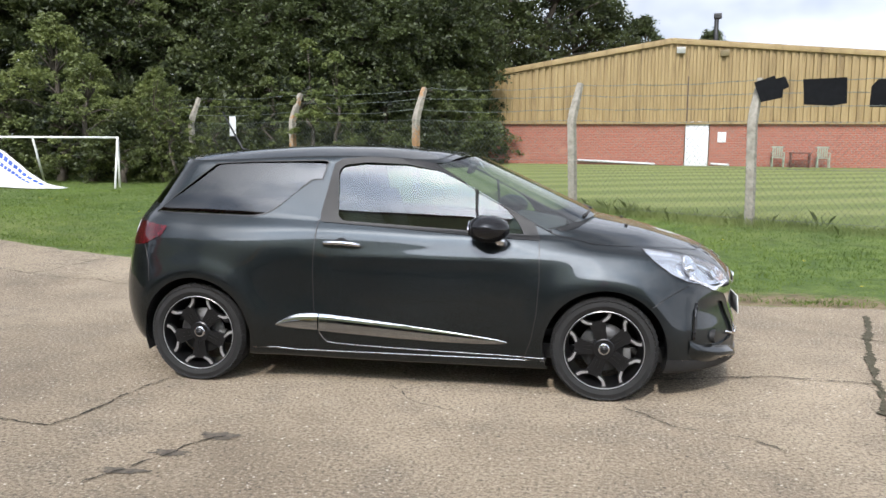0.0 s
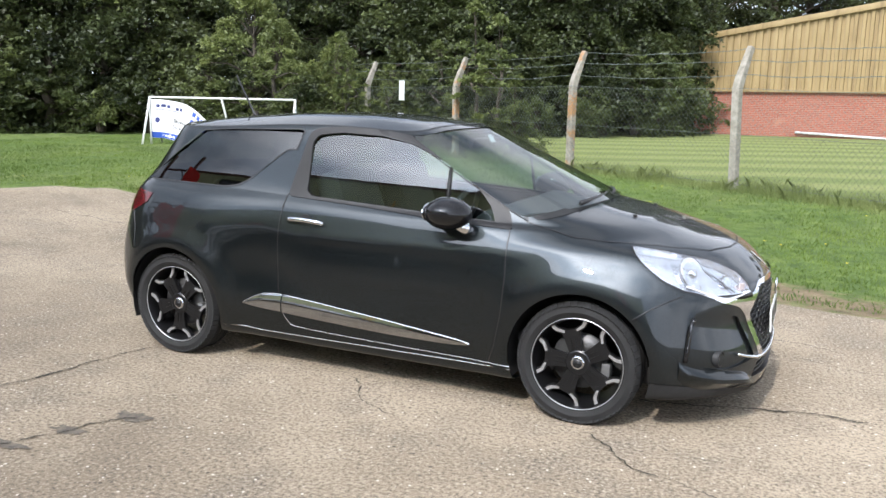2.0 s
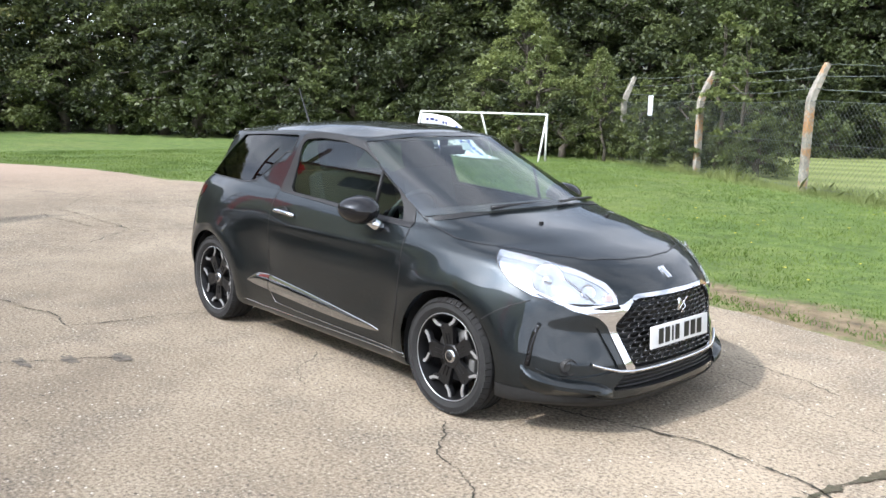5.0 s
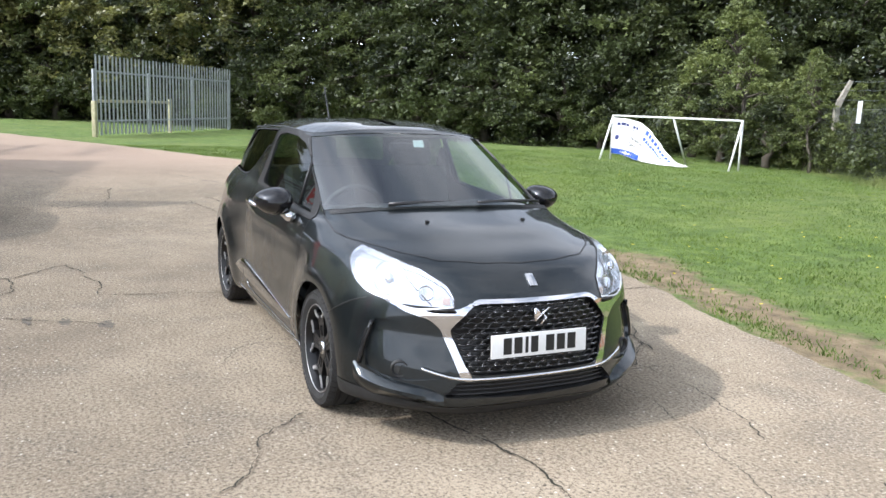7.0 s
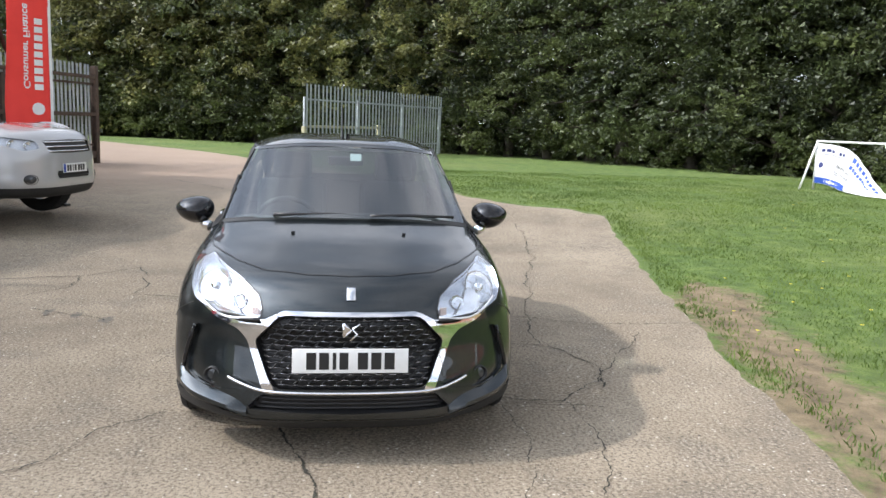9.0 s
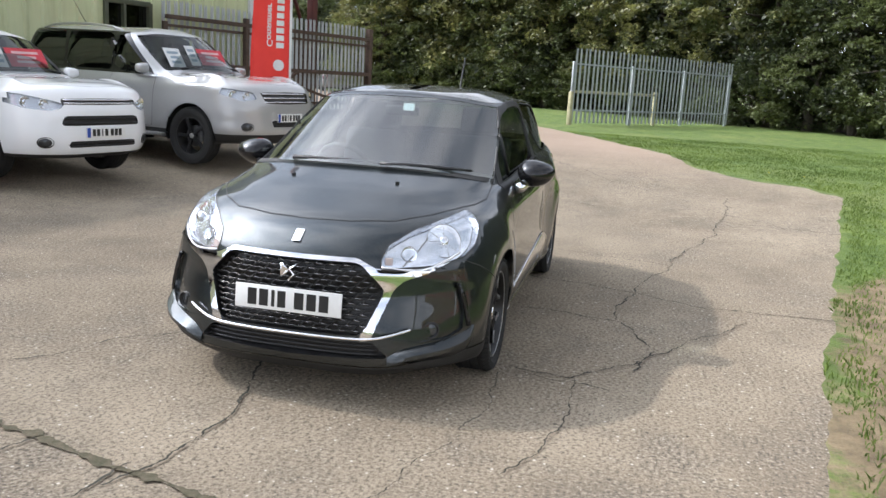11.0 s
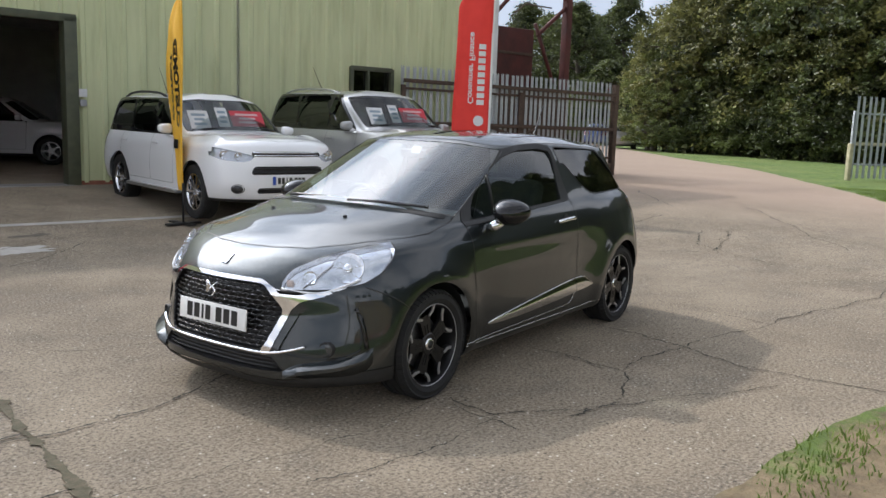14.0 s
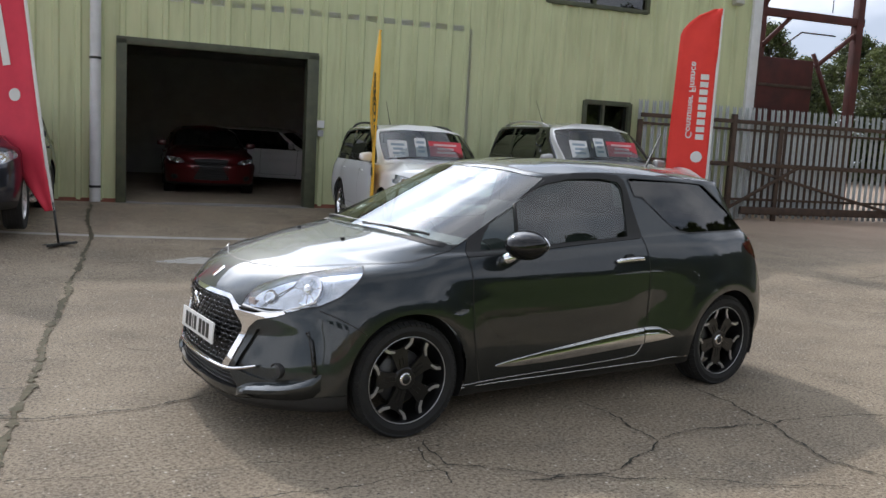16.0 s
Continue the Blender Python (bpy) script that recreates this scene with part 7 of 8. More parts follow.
        for k, y in enumerate((-0.165, -0.11, -0.055, 0.0, 0.075, 0.13, 0.185)):
            part("plate_bar", bm_box((0.003, 0.040 if k != 2 else 0.014, 0.076), q + Vector((0.0275, y, 0))), INK, pl)
        part("plate_band", bm_box((0.003, 0.045, 0.105), q + Vector((0.0272, -0.234, 0))), BLUE_INK, pl)
    if papers:
        t = Vector((s["head"] - s["cowl"], 0, s["top"] - s["cowl_z"] - 0.08)).normalized()
        for y, w_, h_, mat in ((-0.50, 0.29, 0.30, "paper"), (-0.16, 0.17, 0.32, "paper"), (0.22, 0.50, 0.26, "red")):
            c = Vector((s["cowl"] - 0.10, y, s["cowl_z"] + 0.07)) + t * (h_ / 2)
            sheet = part("price_card" if mat == "red" else "paper_sheet", bm_box((0.004, w_, h_), (0, 0, 0), (0, 0, 0), 0.0), pbr_once("red_card", (0.62, 0.05, 0.07)) if mat == "red" else pbr_once("white_paper", (0.75, 0.76, 0.76)), car, "red price card with pale bars behind the windscreen" if mat == "red" else "printed paper behind the windscreen")
            lean = (t + Vector((0.25, 0, 0.35))).normalized()
            q, nn = nearest_on(whole, "z", s["cowl"] - 0.26, y)
            sheet.matrix_basis = Matrix(((lean.z, 0, lean.x, q.x - 0.03), (0, 1, 0, y), (-lean.x, 0, lean.z, q.z + h_ * 0.18), (0, 0, 0, 1)))
            for k in range(3):
                part("print_bar", bm_box((0.002, w_ * (0.7, 0.5, 0.6)[k], h_ * 0.13), (0.0035, 0, h_ * (0.26 - 0.25 * k))), pbr_once("pale_print", (0.70, 0.45, 0.45)) if mat == "red" else pbr_once("grey_print", (0.28, 0.36, 0.42)), sheet)
    if rails:
        for side in (-1, 1):
            ys = s["rail"] * 0.90 * side
            pts = [nearest_on(whole, "z", float(x), ys)[0] + Vector((0, 0, o)) for x, o in zip(np.linspace(s["roof_tail"] + 0.25, s["head"] - 0.35, 9), (0.0, 0.035, 0.045, 0.05, 0.05, 0.05, 0.045, 0.035, 0.0))]
            mesh("roof_rail", *tube(pts, 0.018, 8), s.get("rail_mat", SATIN_BLACK), car, "roof rail")
    if rails:
        q, _ = nearest_on(whole, "z", s["roof_tail"] + 0.45, 0.0)
        mesh("aerial", *tube([q, q + Vector((-0.10, 0, 0.09)), q + Vector((-0.36, 0, 0.42))], 0.006, 5, taper=[2, 1, 0.5]), SATIN_BLACK, car, "thin roof aerial")
    for y0, y1 in ((-0.55, 0.05), (0.0, 0.55)):
        pts = []
        for k in range(5):
            y = y0 + (y1 - y0) * k / 4
            q, nn = nearest_on(whole, "z", s["cowl"] - 0.06 - 0.10 * abs(y), y)
            pts.append(q + nn * 0.02)
        mesh("wiper", *tube(pts, 0.010, 5), SATIN_BLACK, car)
    return car


def stand(x, y, yaw):
    return Matrix.Translation((x, y, on_ground(x, y))) @ Matrix.Rotation(radians(yaw), 4, 'Z')


SUV_W = dict(ra=-1.335, fa=1.335, w=0.895, tail=-2.30, nose=2.27, belt=1.07, hood=0.99, cowl=0.98, cowl_z=1.12, head=0.18, roof_tail=-2.02, top=1.67, rail=0.66, sill=0.30, wheel=0.355, b_post=-0.10, c_post=-1.02,
             lamp=[(0.46, 0.86), (0.60, 0.90), (0.80, 0.95), (0.91, 0.97), (0.91, 0.875), (0.80, 0.805), (0.60, 0.785), (0.50, 0.81)], fog=(0.66, 0.45), plate_z=0.555, skirt=0.02, slat=CHROME, step=True,
             openings=[("upper_grille", [(0.0, 0.92), (0.48, 0.915), (0.50, 0.855), (0.0, 0.85)], SATIN_BLACK), ("lower_grille", [(0.0, 0.735), (0.47, 0.735), (0.52, 0.655), (0.50, 0.63), (0.0, 0.63)], SATIN_BLACK),
                       ("bumper_slot", [(0.0, 0.465), (0.42, 0.465), (0.46, 0.395), (0.0, 0.395)], SATIN_BLACK)])
CARS_YAW = math.degrees(math.atan2(WN.y, WN.x))
build_car("white_suv", stand(-3.30, -6.55, CARS_YAW), SUV_W, WHITE_PAINT, "white family SUV with price cards in its windscreen", "ten", CHROME, True, True, True, "cars for sale by the shed")
SUV_S = dict(SUV_W, ra=-1.42, fa=1.42, w=0.93, tail=-2.36, nose=2.34, belt=1.14, hood=1.04, cowl=1.02, cowl_z=1.20, head=0.22, roof_tail=-2.02, top=1.80, rail=0.69, sill=0.34, wheel=0.375, c_post=-1.10,
             lamp=[(0.56, 0.90), (0.58, 0.99), (0.86, 1.03), (0.90, 0.95), (0.74, 0.87)], fog=(0.70, 0.54), plate_z=0.66, skirt=0.10, rail_mat=SATIN_METAL,
             openings=[("upper_grille", [(0.0, 1.0), (0.50, 0.99), (0.44, 0.85), (0.0, 0.84)], SATIN_BLACK), ("lower_grille", [(0.0, 0.63), (0.36, 0.63), (0.33, 0.54), (0.0, 0.54)], SATIN_BLACK)])
build_car("silver_suv", stand(-5.78, -5.50, CARS_YAW), SUV_S, SILVER_PAINT, "silver SUV with roof rails and price cards", "five", SATIN_BLACK, True, True, True, "cars for sale by the shed")
SUV_N = dict(SUV_W, ra=-1.387, fa=1.387, w=0.935, tail=-2.33, nose=2.30, belt=1.07, hood=0.98, cowl=0.98, head=0.15, roof_tail=-1.9, top=1.68, skirt=0.08, slat=SATIN_BLACK,
             openings=[("upper_grille", [(0.0, 0.90), (0.40, 0.89), (0.36, 0.66), (0.0, 0.65)], SATIN_BLACK), ("bumper_slot", [(0.0, 0.50), (0.6, 0.50), (0.62, 0.40), (0.0, 0.40)], SATIN_BLACK)])
build_car("navy_suv", stand(2.62, -8.35, CARS_YAW), SUV_N, NAVY_PAINT, "dark navy SUV parked by the shed", "ten", SATIN_METAL, True, False, True, "cars for sale by the shed")
SALOON = dict(ra=-1.40, fa=1.40, w=0.90, tail=-2.38, nose=2.28, belt=0.93, hood=0.80, cowl=1.00, cowl_z=0.95, head=0.10, roof_tail=-1.35, top=1.43, rail=0.60, sill=0.22, wheel=0.33, b_post=-0.15, c_post=-1.0,
              lamp=[(0.50, 0.64), (0.56, 0.72), (0.84, 0.77), (0.86, 0.70), (0.66, 0.63)], fog=(0.70, 0.36), plate_z=0.50, skirt=0.03,
              openings=[("grille", [(0.0, 0.74), (0.36, 0.72), (0.22, 0.55), (0.36, 0.32), (0.0, 0.30)], SATIN_BLACK)])
fwd = WN
rc = wall_at(-1.45, -4.75)
build_car("red_saloon", Matrix.Translation((rc.x, rc.y, FLOOR)) @ Matrix.Rotation(radians(CARS_YAW), 4, 'Z'), SALOON, RED_PAINT, "dark red saloon standing in the workshop bay", "five", SATIN_METAL, False, False, False, "cars in the bay")
HATCH = dict(SALOON, ra=-1.27, fa=1.27, w=0.85, tail=-1.95, nose=2.02, roof_tail=-1.6, top=1.48, belt=0.95, hood=0.82, cowl=1.05, cowl_z=0.98, head=0.35, wheel=0.31, c_post=-0.9)
rc = wall_at(0.45, -6.6)
build_car("white_hatchback", Matrix.Translation((rc.x, rc.y, FLOOR)) @ Matrix.Rotation(radians(CARS_YAW + 62), 4, 'Z'), HATCH, WHITE_PAINT, "white hatchback at the back of the workshop bay", "five", SATIN_METAL, False, False, False, "cars in the bay")
TINY = dict(HATCH, ra=-1.15, fa=1.15, w=0.80, tail=-1.72, nose=1.80, roof_tail=-1.35, belt=0.98, c_post=-0.85)
build_car("small_hatchback", stand(-44.0, -17.6, 205), TINY, GREY_PAINT, "small grey hatchback with dark roof on the far road", "five", None, False, False, False, "cars on the far road")
build_car("blue_hatchback", stand(-49.0, -21.6, 200), HATCH, BLUE_PAINT, "blue hatchback parked on the far road", "five", None, False, False, False, "cars on the far road")
build_car("pale_saloon", stand(-52.5, -20.2, 205), SALOON, SILVER_PAINT, "pale silver saloon parked on the far road", "five", None, False, False, False, "cars on the far road")


# ---- lettering ----
def lettering(text, size, bold=0.0):
    """Verts and faces of a line of the built-in font, centred, in the xy plane."""
    cu = bpy.data.curves.new("lettering", 'FONT')
    cu.body, cu.size, cu.align_x, cu.align_y = text, size, 'CENTER', 'CENTER'
    cu.offset = bold
    ob = bpy.data.objects.new("lettering", cu)
    scene.collection.objects.link(ob)
    me = bpy.data.meshes.new_from_object(ob)
    v, f = [q.co.copy() for q in me.vertices], [tuple(p.vertices) for p in me.polygons]
    bpy.data.objects.remove(ob)
    bpy.data.meshes.remove(me)
    return v, f


# ---- feather flags ----
YELLOW_CLOTH = pbr("yellow_cloth", (0.85, 0.49, 0.05), (0.76, 0.41, 0.035), 4, 0.75, bump=0.15, bscale=200)
RED_CLOTH = pbr("red_cloth", (0.82, 0.050, 0.035), (0.74, 0.038, 0.028), 4, 0.7, bump=0.15, bscale=200)
WHITE_CLOTH = pbr("white_cloth", (0.74, 0.74, 0.73), (0.66, 0.66, 0.65), 5, 0.8, bump=0.15, bscale=150)
STEEL_DARK = pbr("dark_steel", (0.05, 0.05, 0.05), (0.03, 0.03, 0.03), 20, 0.5, metal=0.5)


def build_flag(name, x, y, yaw, tall, low, wide, cloth, label, lean=0.0, edge=0.0, words=(), shapes=(), ink=None, taper=0.25, slim=0.0):
    """A feather flag: pole with a curved tip on a ground spike foot, and a cloth that hangs from it. Local x runs from the pole to the free edge."""
    flag = thing(name, Matrix.Translation((x, y, on_ground(x, y))) @ Matrix.Rotation(radians(yaw), 4, 'Z') @ Matrix.Rotation(radians(lean), 4, 'Y'), label, "flag", "feather flags")
    rows, cols = 30, 8

    def at(t, s):
        """t: up the cloth, s: from pole to free edge."""
        z = low + (tall - low) * t
        w = wide * (min(1.0, taper + (1 - taper) * t / 0.30) if t < 0.30 else 1.0)
        w *= 1 - slim * t
        if t > 0.88:
            w *= math.sqrt(max(0.0, 1 - ((t - 0.88) / 0.125) ** 2)) * 0.7 + 0.3 * (1 - (t - 0.88) / 0.12)
        return Vector((w * s, 0.03 * math.sin(3.0 * t * math.pi + 2.2 * s) * s + 0.012 * math.sin(9 * s + 6 * t), z))

    verts, faces = [], []
    for i in range(rows + 1):
        for j in range(cols + 1):
            verts.append(at(i / rows, j / cols))
    for i in range(rows):
        for j in range(cols):
            a = i * (cols + 1) + j
            faces.append((a, a + 1, a + cols + 2, a + cols + 1))
    sheet = mesh("cloth", verts, faces, cloth, flag)
    sol = sheet.modifiers.new("thickness", 'SOLIDIFY')
    sol.thickness = 0.003
    if edge:
        hem, fc = [], []
        for i in range(rows + 1):
            t = i / rows
            hem += [at(t, 0) + Vector((-0.018, 0.005, 0)), at(t, 0) + Vector((0.022, 0.005, 0)), at(t, 0) + Vector((0.022, -0.005, 0)), at(t, 0) + Vector((-0.018, -0.005, 0))]
        for i in range(rows):
            fc += [(4 * i + k, 4 * i + (k + 1) % 4, 4 * i + 4 + (k + 1) % 4, 4 * i + 4 + k) for k in range(4)]
        mesh("white_hem", hem, fc, WHITE_CLOTH, flag, "white sleeve along the pole", True, 40)
    pole = [Vector((-0.005, 0, 0.03)), Vector((-0.005, 0, low + 0.1))]
    mesh("pole", *tube(pole, 0.014, 8), STEEL_DARK, flag)
    mesh("sleeve", *tube([at(t, 0.0) for t in np.linspace(0.0, 0.97, 14)], 0.013, 6), WHITE_CLOTH if edge else cloth, flag)
    part("foot", bm_box((0.50, 0.09, 0.03), (0.05, 0, 0.02), (0, 0, 20), 0.01), STEEL_DARK, flag)
    part("foot", bm_box((0.09, 0.50, 0.03), (0.0, 0, 0.021), (0, 0, 20), 0.01), STEEL_DARK, flag)
    # lettering runs up the cloth, seen from its back
    for side in (-1, 1):
        for text, size, t, s in words:
            v, f = lettering(text, size, 0.012 if text.isupper() else 0.003)
            z0 = low + (tall - low) * t
            pts = []
            for q in v:
                tt = (z0 + q.x - low) / (tall - low)
                ss = s - 0.85 * q.y / wide
                b = at(min(max(tt, 0), 1), min(max(ss, 0), 1))
                pts.append(Vector((wide * ss, b.y + side * 0.005, z0 + q.x)))
            mesh("lettering", pts, f, ink, flag, "printed lettering", False)
        for t, s, w, h in shapes:
            n = 18 if w == h else 4
            pts = []
            for k in range(n):
                a = 2 * math.pi * (k + 0.5) / n
                r = 0.5 if n > 4 else 0.7071
                px, pz = wide * s + w * r * math.cos(a), low + (tall - low) * t + h * r * math.sin(a)
                b = at(min(max((pz - low) / (tall - low), 0), 1), min(max(px / wide, 0), 1))
                pts.append(Vector((px, b.y + side * 0.012, pz)))
            mesh("printed_shape", pts, [tuple(range(n))], ink, flag, "plain printed shape", False)
    return flag


build_flag("feather_flag", -2.05, -5.60, 247, 2.93, 0.45, 0.66, YELLOW_CLOTH, "tall yellow feather flag with black lettering", 0, 0,
           [("CUSTOMER", 0.22, 0.56, 0.36), ("PROTECT", 0.20, 0.54, 0.68)], [(0.24, 0.45, 0.20, 0.12)], INK, 0.12)
build_flag("feather_flag", -6.88, -3.99, -48, 3.55, 0.55, 0.64, RED_CLOTH, "tall red feather flag with white lettering and hem", -0.3, 1,
           [("Consumer Finance", 0.15, 0.55, 0.52)], [(0.37 + 0.037 * k, 0.26, 0.12, 0.080) for k in range(9)] + [(0.27, 0.29, 0.17, 0.17)], WHITE_CLOTH, 0.95, 0.12)
# red cloth with the pink of light shining through put into its colour
BACKLIT_CLOTH = pbr("backlit_red_cloth", (0.72, 0.045, 0.085), (0.62, 0.035, 0.07), 4, 0.7, bump=0.15, bscale=200)
build_flag("feather_flag", 1.78, -6.25, -48, 3.9, 0.42, 0.80, BACKLIT_CLOTH, "red feather flag beside the navy SUV", 9, 1,
           [], [(0.60, 0.45, 0.10, 0.7), (0.40, 0.40, 0.15, 0.15)], WHITE_CLOTH, 0.12)


# ---- palisade fences ----
GALV = pbr("galvanised_steel", (0.44, 0.47, 0.48), (0.32, 0.35, 0.36), 8, 0.5, metal=0.3, bump=0.06)
RUST_STEEL = pbr("rusted_steel", (0.10, 0.065, 0.045), (0.055, 0.038, 0.03), 9, 0.75, metal=0.2, bump=0.2)
RED_STEEL = pbr("red_oxide_steel", (0.090, 0.018, 0.015), (0.052, 0.013, 0.011), 3, 0.7, bump=0.1)
OLD_WOOD = pbr("weathered_post", (0.50, 0.46, 0.30), (0.32, 0.30, 0.18), 9, 0.85, bump=0.3)


def pale_mesh(tall):
    """A W-section steel pale with a pointed, splayed top."""
    prof = [(-0.034, 0.0), (-0.020, 0.014), (0.0, 0.004), (0.020, 0.014), (0.034, 0.0)]
    verts, faces = [], []
    for z in (0.0, tall - 0.09):
        verts += [(x, y, z) for x, y in prof]
    verts += [(-0.036, 0.004, tall - 0.03), (-0.020, 0.016, tall), (0.0, 0.006, tall - 0.06), (0.020, 0.016, tall), (0.036, 0.004, tall - 0.03)]
    for r in (0, 5):
        faces += [(r + k, r + k + 1, r + k + 6, r + k + 5) for k in range(4)]
    n = len(verts)
    verts += [(x, y - 0.004, z) for x, y, z in verts]
    faces += [tuple(n + i for i in f[::-1]) for f in faces]
    me = bpy.data.meshes.new("pale")
    me.from_pydata(verts, [], faces)
    me.materials.append(GALV)
    return me


def build_palisade(a, b, tall, label, pitch=0.155, rail_mat=None, front=0.03, wide=1.0):
    a, b = Vector((*a, 0)), Vector((*b, 0))
    d = (b - a).normalized()
    yaw = math.degrees(math.atan2(d.y, d.x))
    za = on_ground(a.x, a.y)
    fence = thing("palisade_fence", Matrix.Translation((a.x, a.y, za)) @ Matrix.Rotation(radians(yaw), 4, 'Z'), label, "fence")
    me, span = pale_mesh(tall), (b - a).length
    rnd = random.Random(int(span * 100))
    for k in range(int(span / pitch) + 1):
        p = new("pale", me)
        p.parent = fence
        p.matrix_basis = pose(k * pitch, front, 0.06 + rnd.uniform(-0.012, 0.012), 0, rnd.uniform(-0.5, 0.5), 0) @ Matrix.Diagonal((wide, 1, 1, 1))
    rm = rail_mat or GALV
    for z in (0.45, tall - 0.42):
        part("rail", bm_box((span, 0.045, 0.05), (span / 2, 0, z), bevel=0.006), rm, fence)
    n = max(1, round(span / 2.75))
    for k in range(n + 1):
        part("post", bm_box((0.10, 0.06, tall - 0.35), (span * k / n, -front, (tall - 0.35) / 2), bevel=0.006), rm, fence)
    return fence


pal = build_palisade((-20.9, -0.8), (-28.3, 4.4), 2.28, "grey galvanised steel palisade fence on the grass", 0.215, None, -0.035, 1.35)
part("end_post", bm_box((0.12, 0.12, 1.05), (-0.10, -0.02, 0.5), bevel=0.015), OLD_WOOD, pal, "short pale wooden post")
part("low_rail", bm_box((4.4, 0.05, 0.09), (2.2, 0.05, 1.02), bevel=0.01), OLD_WOOD, pal, "pale wooden rail")
part("low_post", bm_box((0.11, 0.11, 1.15), (4.4, 0.04, 0.55), bevel=0.015), OLD_WOOD, pal)

ga, gb = wall_at(6.60, 0.30), wall_at(13.45, 0.42)
gate = build_palisade((ga.x, ga.y), (gb.x, gb.y), 2.32, "steel palisade gate with dark rusted frame", 0.16, RUST_STEEL, 0.03, 1.25)
span = (gb - ga).length
part("gate_frame", bm_box((span, 0.07, 0.09), (span / 2, -0.060, 1.18), bevel=0.008), RUST_STEEL, gate)
part("gate_frame", bm_box((span, 0.07, 0.08), (span / 2, -0.060, 2.06), bevel=0.008), RUST_STEEL, gate)
part("gate_frame", bm_box((span * 0.62, 0.07, 0.16), (span * 0.68, -0.060, 0.22), bevel=0.008), RUST_STEEL, gate)
for x0, x1 in ((2.3, 6.5), (3.9, 2.2)):
    part("gate_brace", bm_box((math.hypot(x1 - x0, 0.9), 0.05, 0.06), ((x0 + x1) / 2, -0.11, 0.72), (0, math.degrees(math.atan2(0.9, abs(x1 - x0))) * (1 if x1 > x0 else -1), 0), 0.006), RUST_STEEL, gate)
part("gate_post", bm_box((0.14, 0.14, 2.35), (span + 0.02, -0.03, 1.15), bevel=0.01), RUST_STEEL, gate)
part("gate_post", bm_box((0.10, 0.10, 2.2), (2.2, -0.06, 1.1), bevel=0.01), RUST_STEEL, gate)


# ---- red steelwork beyond the shed ----
def build_steelwork():
    frame_ = thing("steel_hopper", Matrix.Translation((-15.2, -8.4, on_ground(-15, -8))) @ Matrix.Rotation(math.atan2(WU.y, WU.x), 4, 'Z'), "dark red oxide steel hopper on a braced frame", "steelwork")
    for x, y in ((1.35, -0.5), (1.35, 3.0), (-1.6, -0.5), (-1.6, 3.0)):
        part("column", bm_box((0.20, 0.20, 8.0), (x, y, 4.0), bevel=0.01), RED_STEEL, frame_)
    part("hopper", bm_box((1.9, 2.6, 1.55), (-0.25, 1.4, 3.05), bevel=0.03), RED_STEEL, frame_, "dark red steel hopper body")
    part("hopper_rib", bm_box((1.96, 2.66, 0.07), (-0.25, 1.4, 3.15), bevel=0.01), RUST_STEEL, frame_)
    part("hopper_base", bm_box((2.3, 2.8, 0.16), (-0.1, 1.4, 2.2), bevel=0.02), RUST_STEEL, frame_)
    part("beam", bm_box((3.2, 0.16, 0.18), (-0.1, -0.5, 4.75), bevel=0.01), RED_STEEL, frame_)
    part("beam", bm_box((3.2, 0.14, 0.16), (-0.1, -0.5, 6.2), bevel=0.01), RED_STEEL, frame_)
    for a, b in (((-1.6, -0.5, 4.7), (-0.5, -0.5, 6.2)), ((1.35, -0.5, 4.5), (0.2, -0.5, 3.6)), ((-0.6, -0.5, 4.75), (-1.5, -0.5, 3.9)), ((0.9, -0.5, 2.4), (0.1, -0.5, 3.9))):
        mesh("brace", *tube([a, b], 0.055, 6), RED_STEEL, frame_)
    # dark sheets added behind the gate to stand in for the shade there
    for k in range(12):
        part("shade_sheet", bm_box((0.30, 0.03, 2.15 + 0.02 * (k % 3)), (-2.42 + 0.305 * k, -0.86 + 0.012 * (k % 2), 1.09), bevel=0.004), RUST_STEEL, frame_)
    mesh("hook_cable", *tube([(0.5, -0.55, 6.2), (0.5, -0.55, 4.9)], 0.012, 5), STEEL_DARK, frame_)
    mesh("handrail", *tube([(-0.9, -0.6, 4.0), (-0.4, -0.6, 4.35), (0.6, -0.6, 4.35)], 0.02, 6), RUST_STEEL, frame_)


build_steelwork()


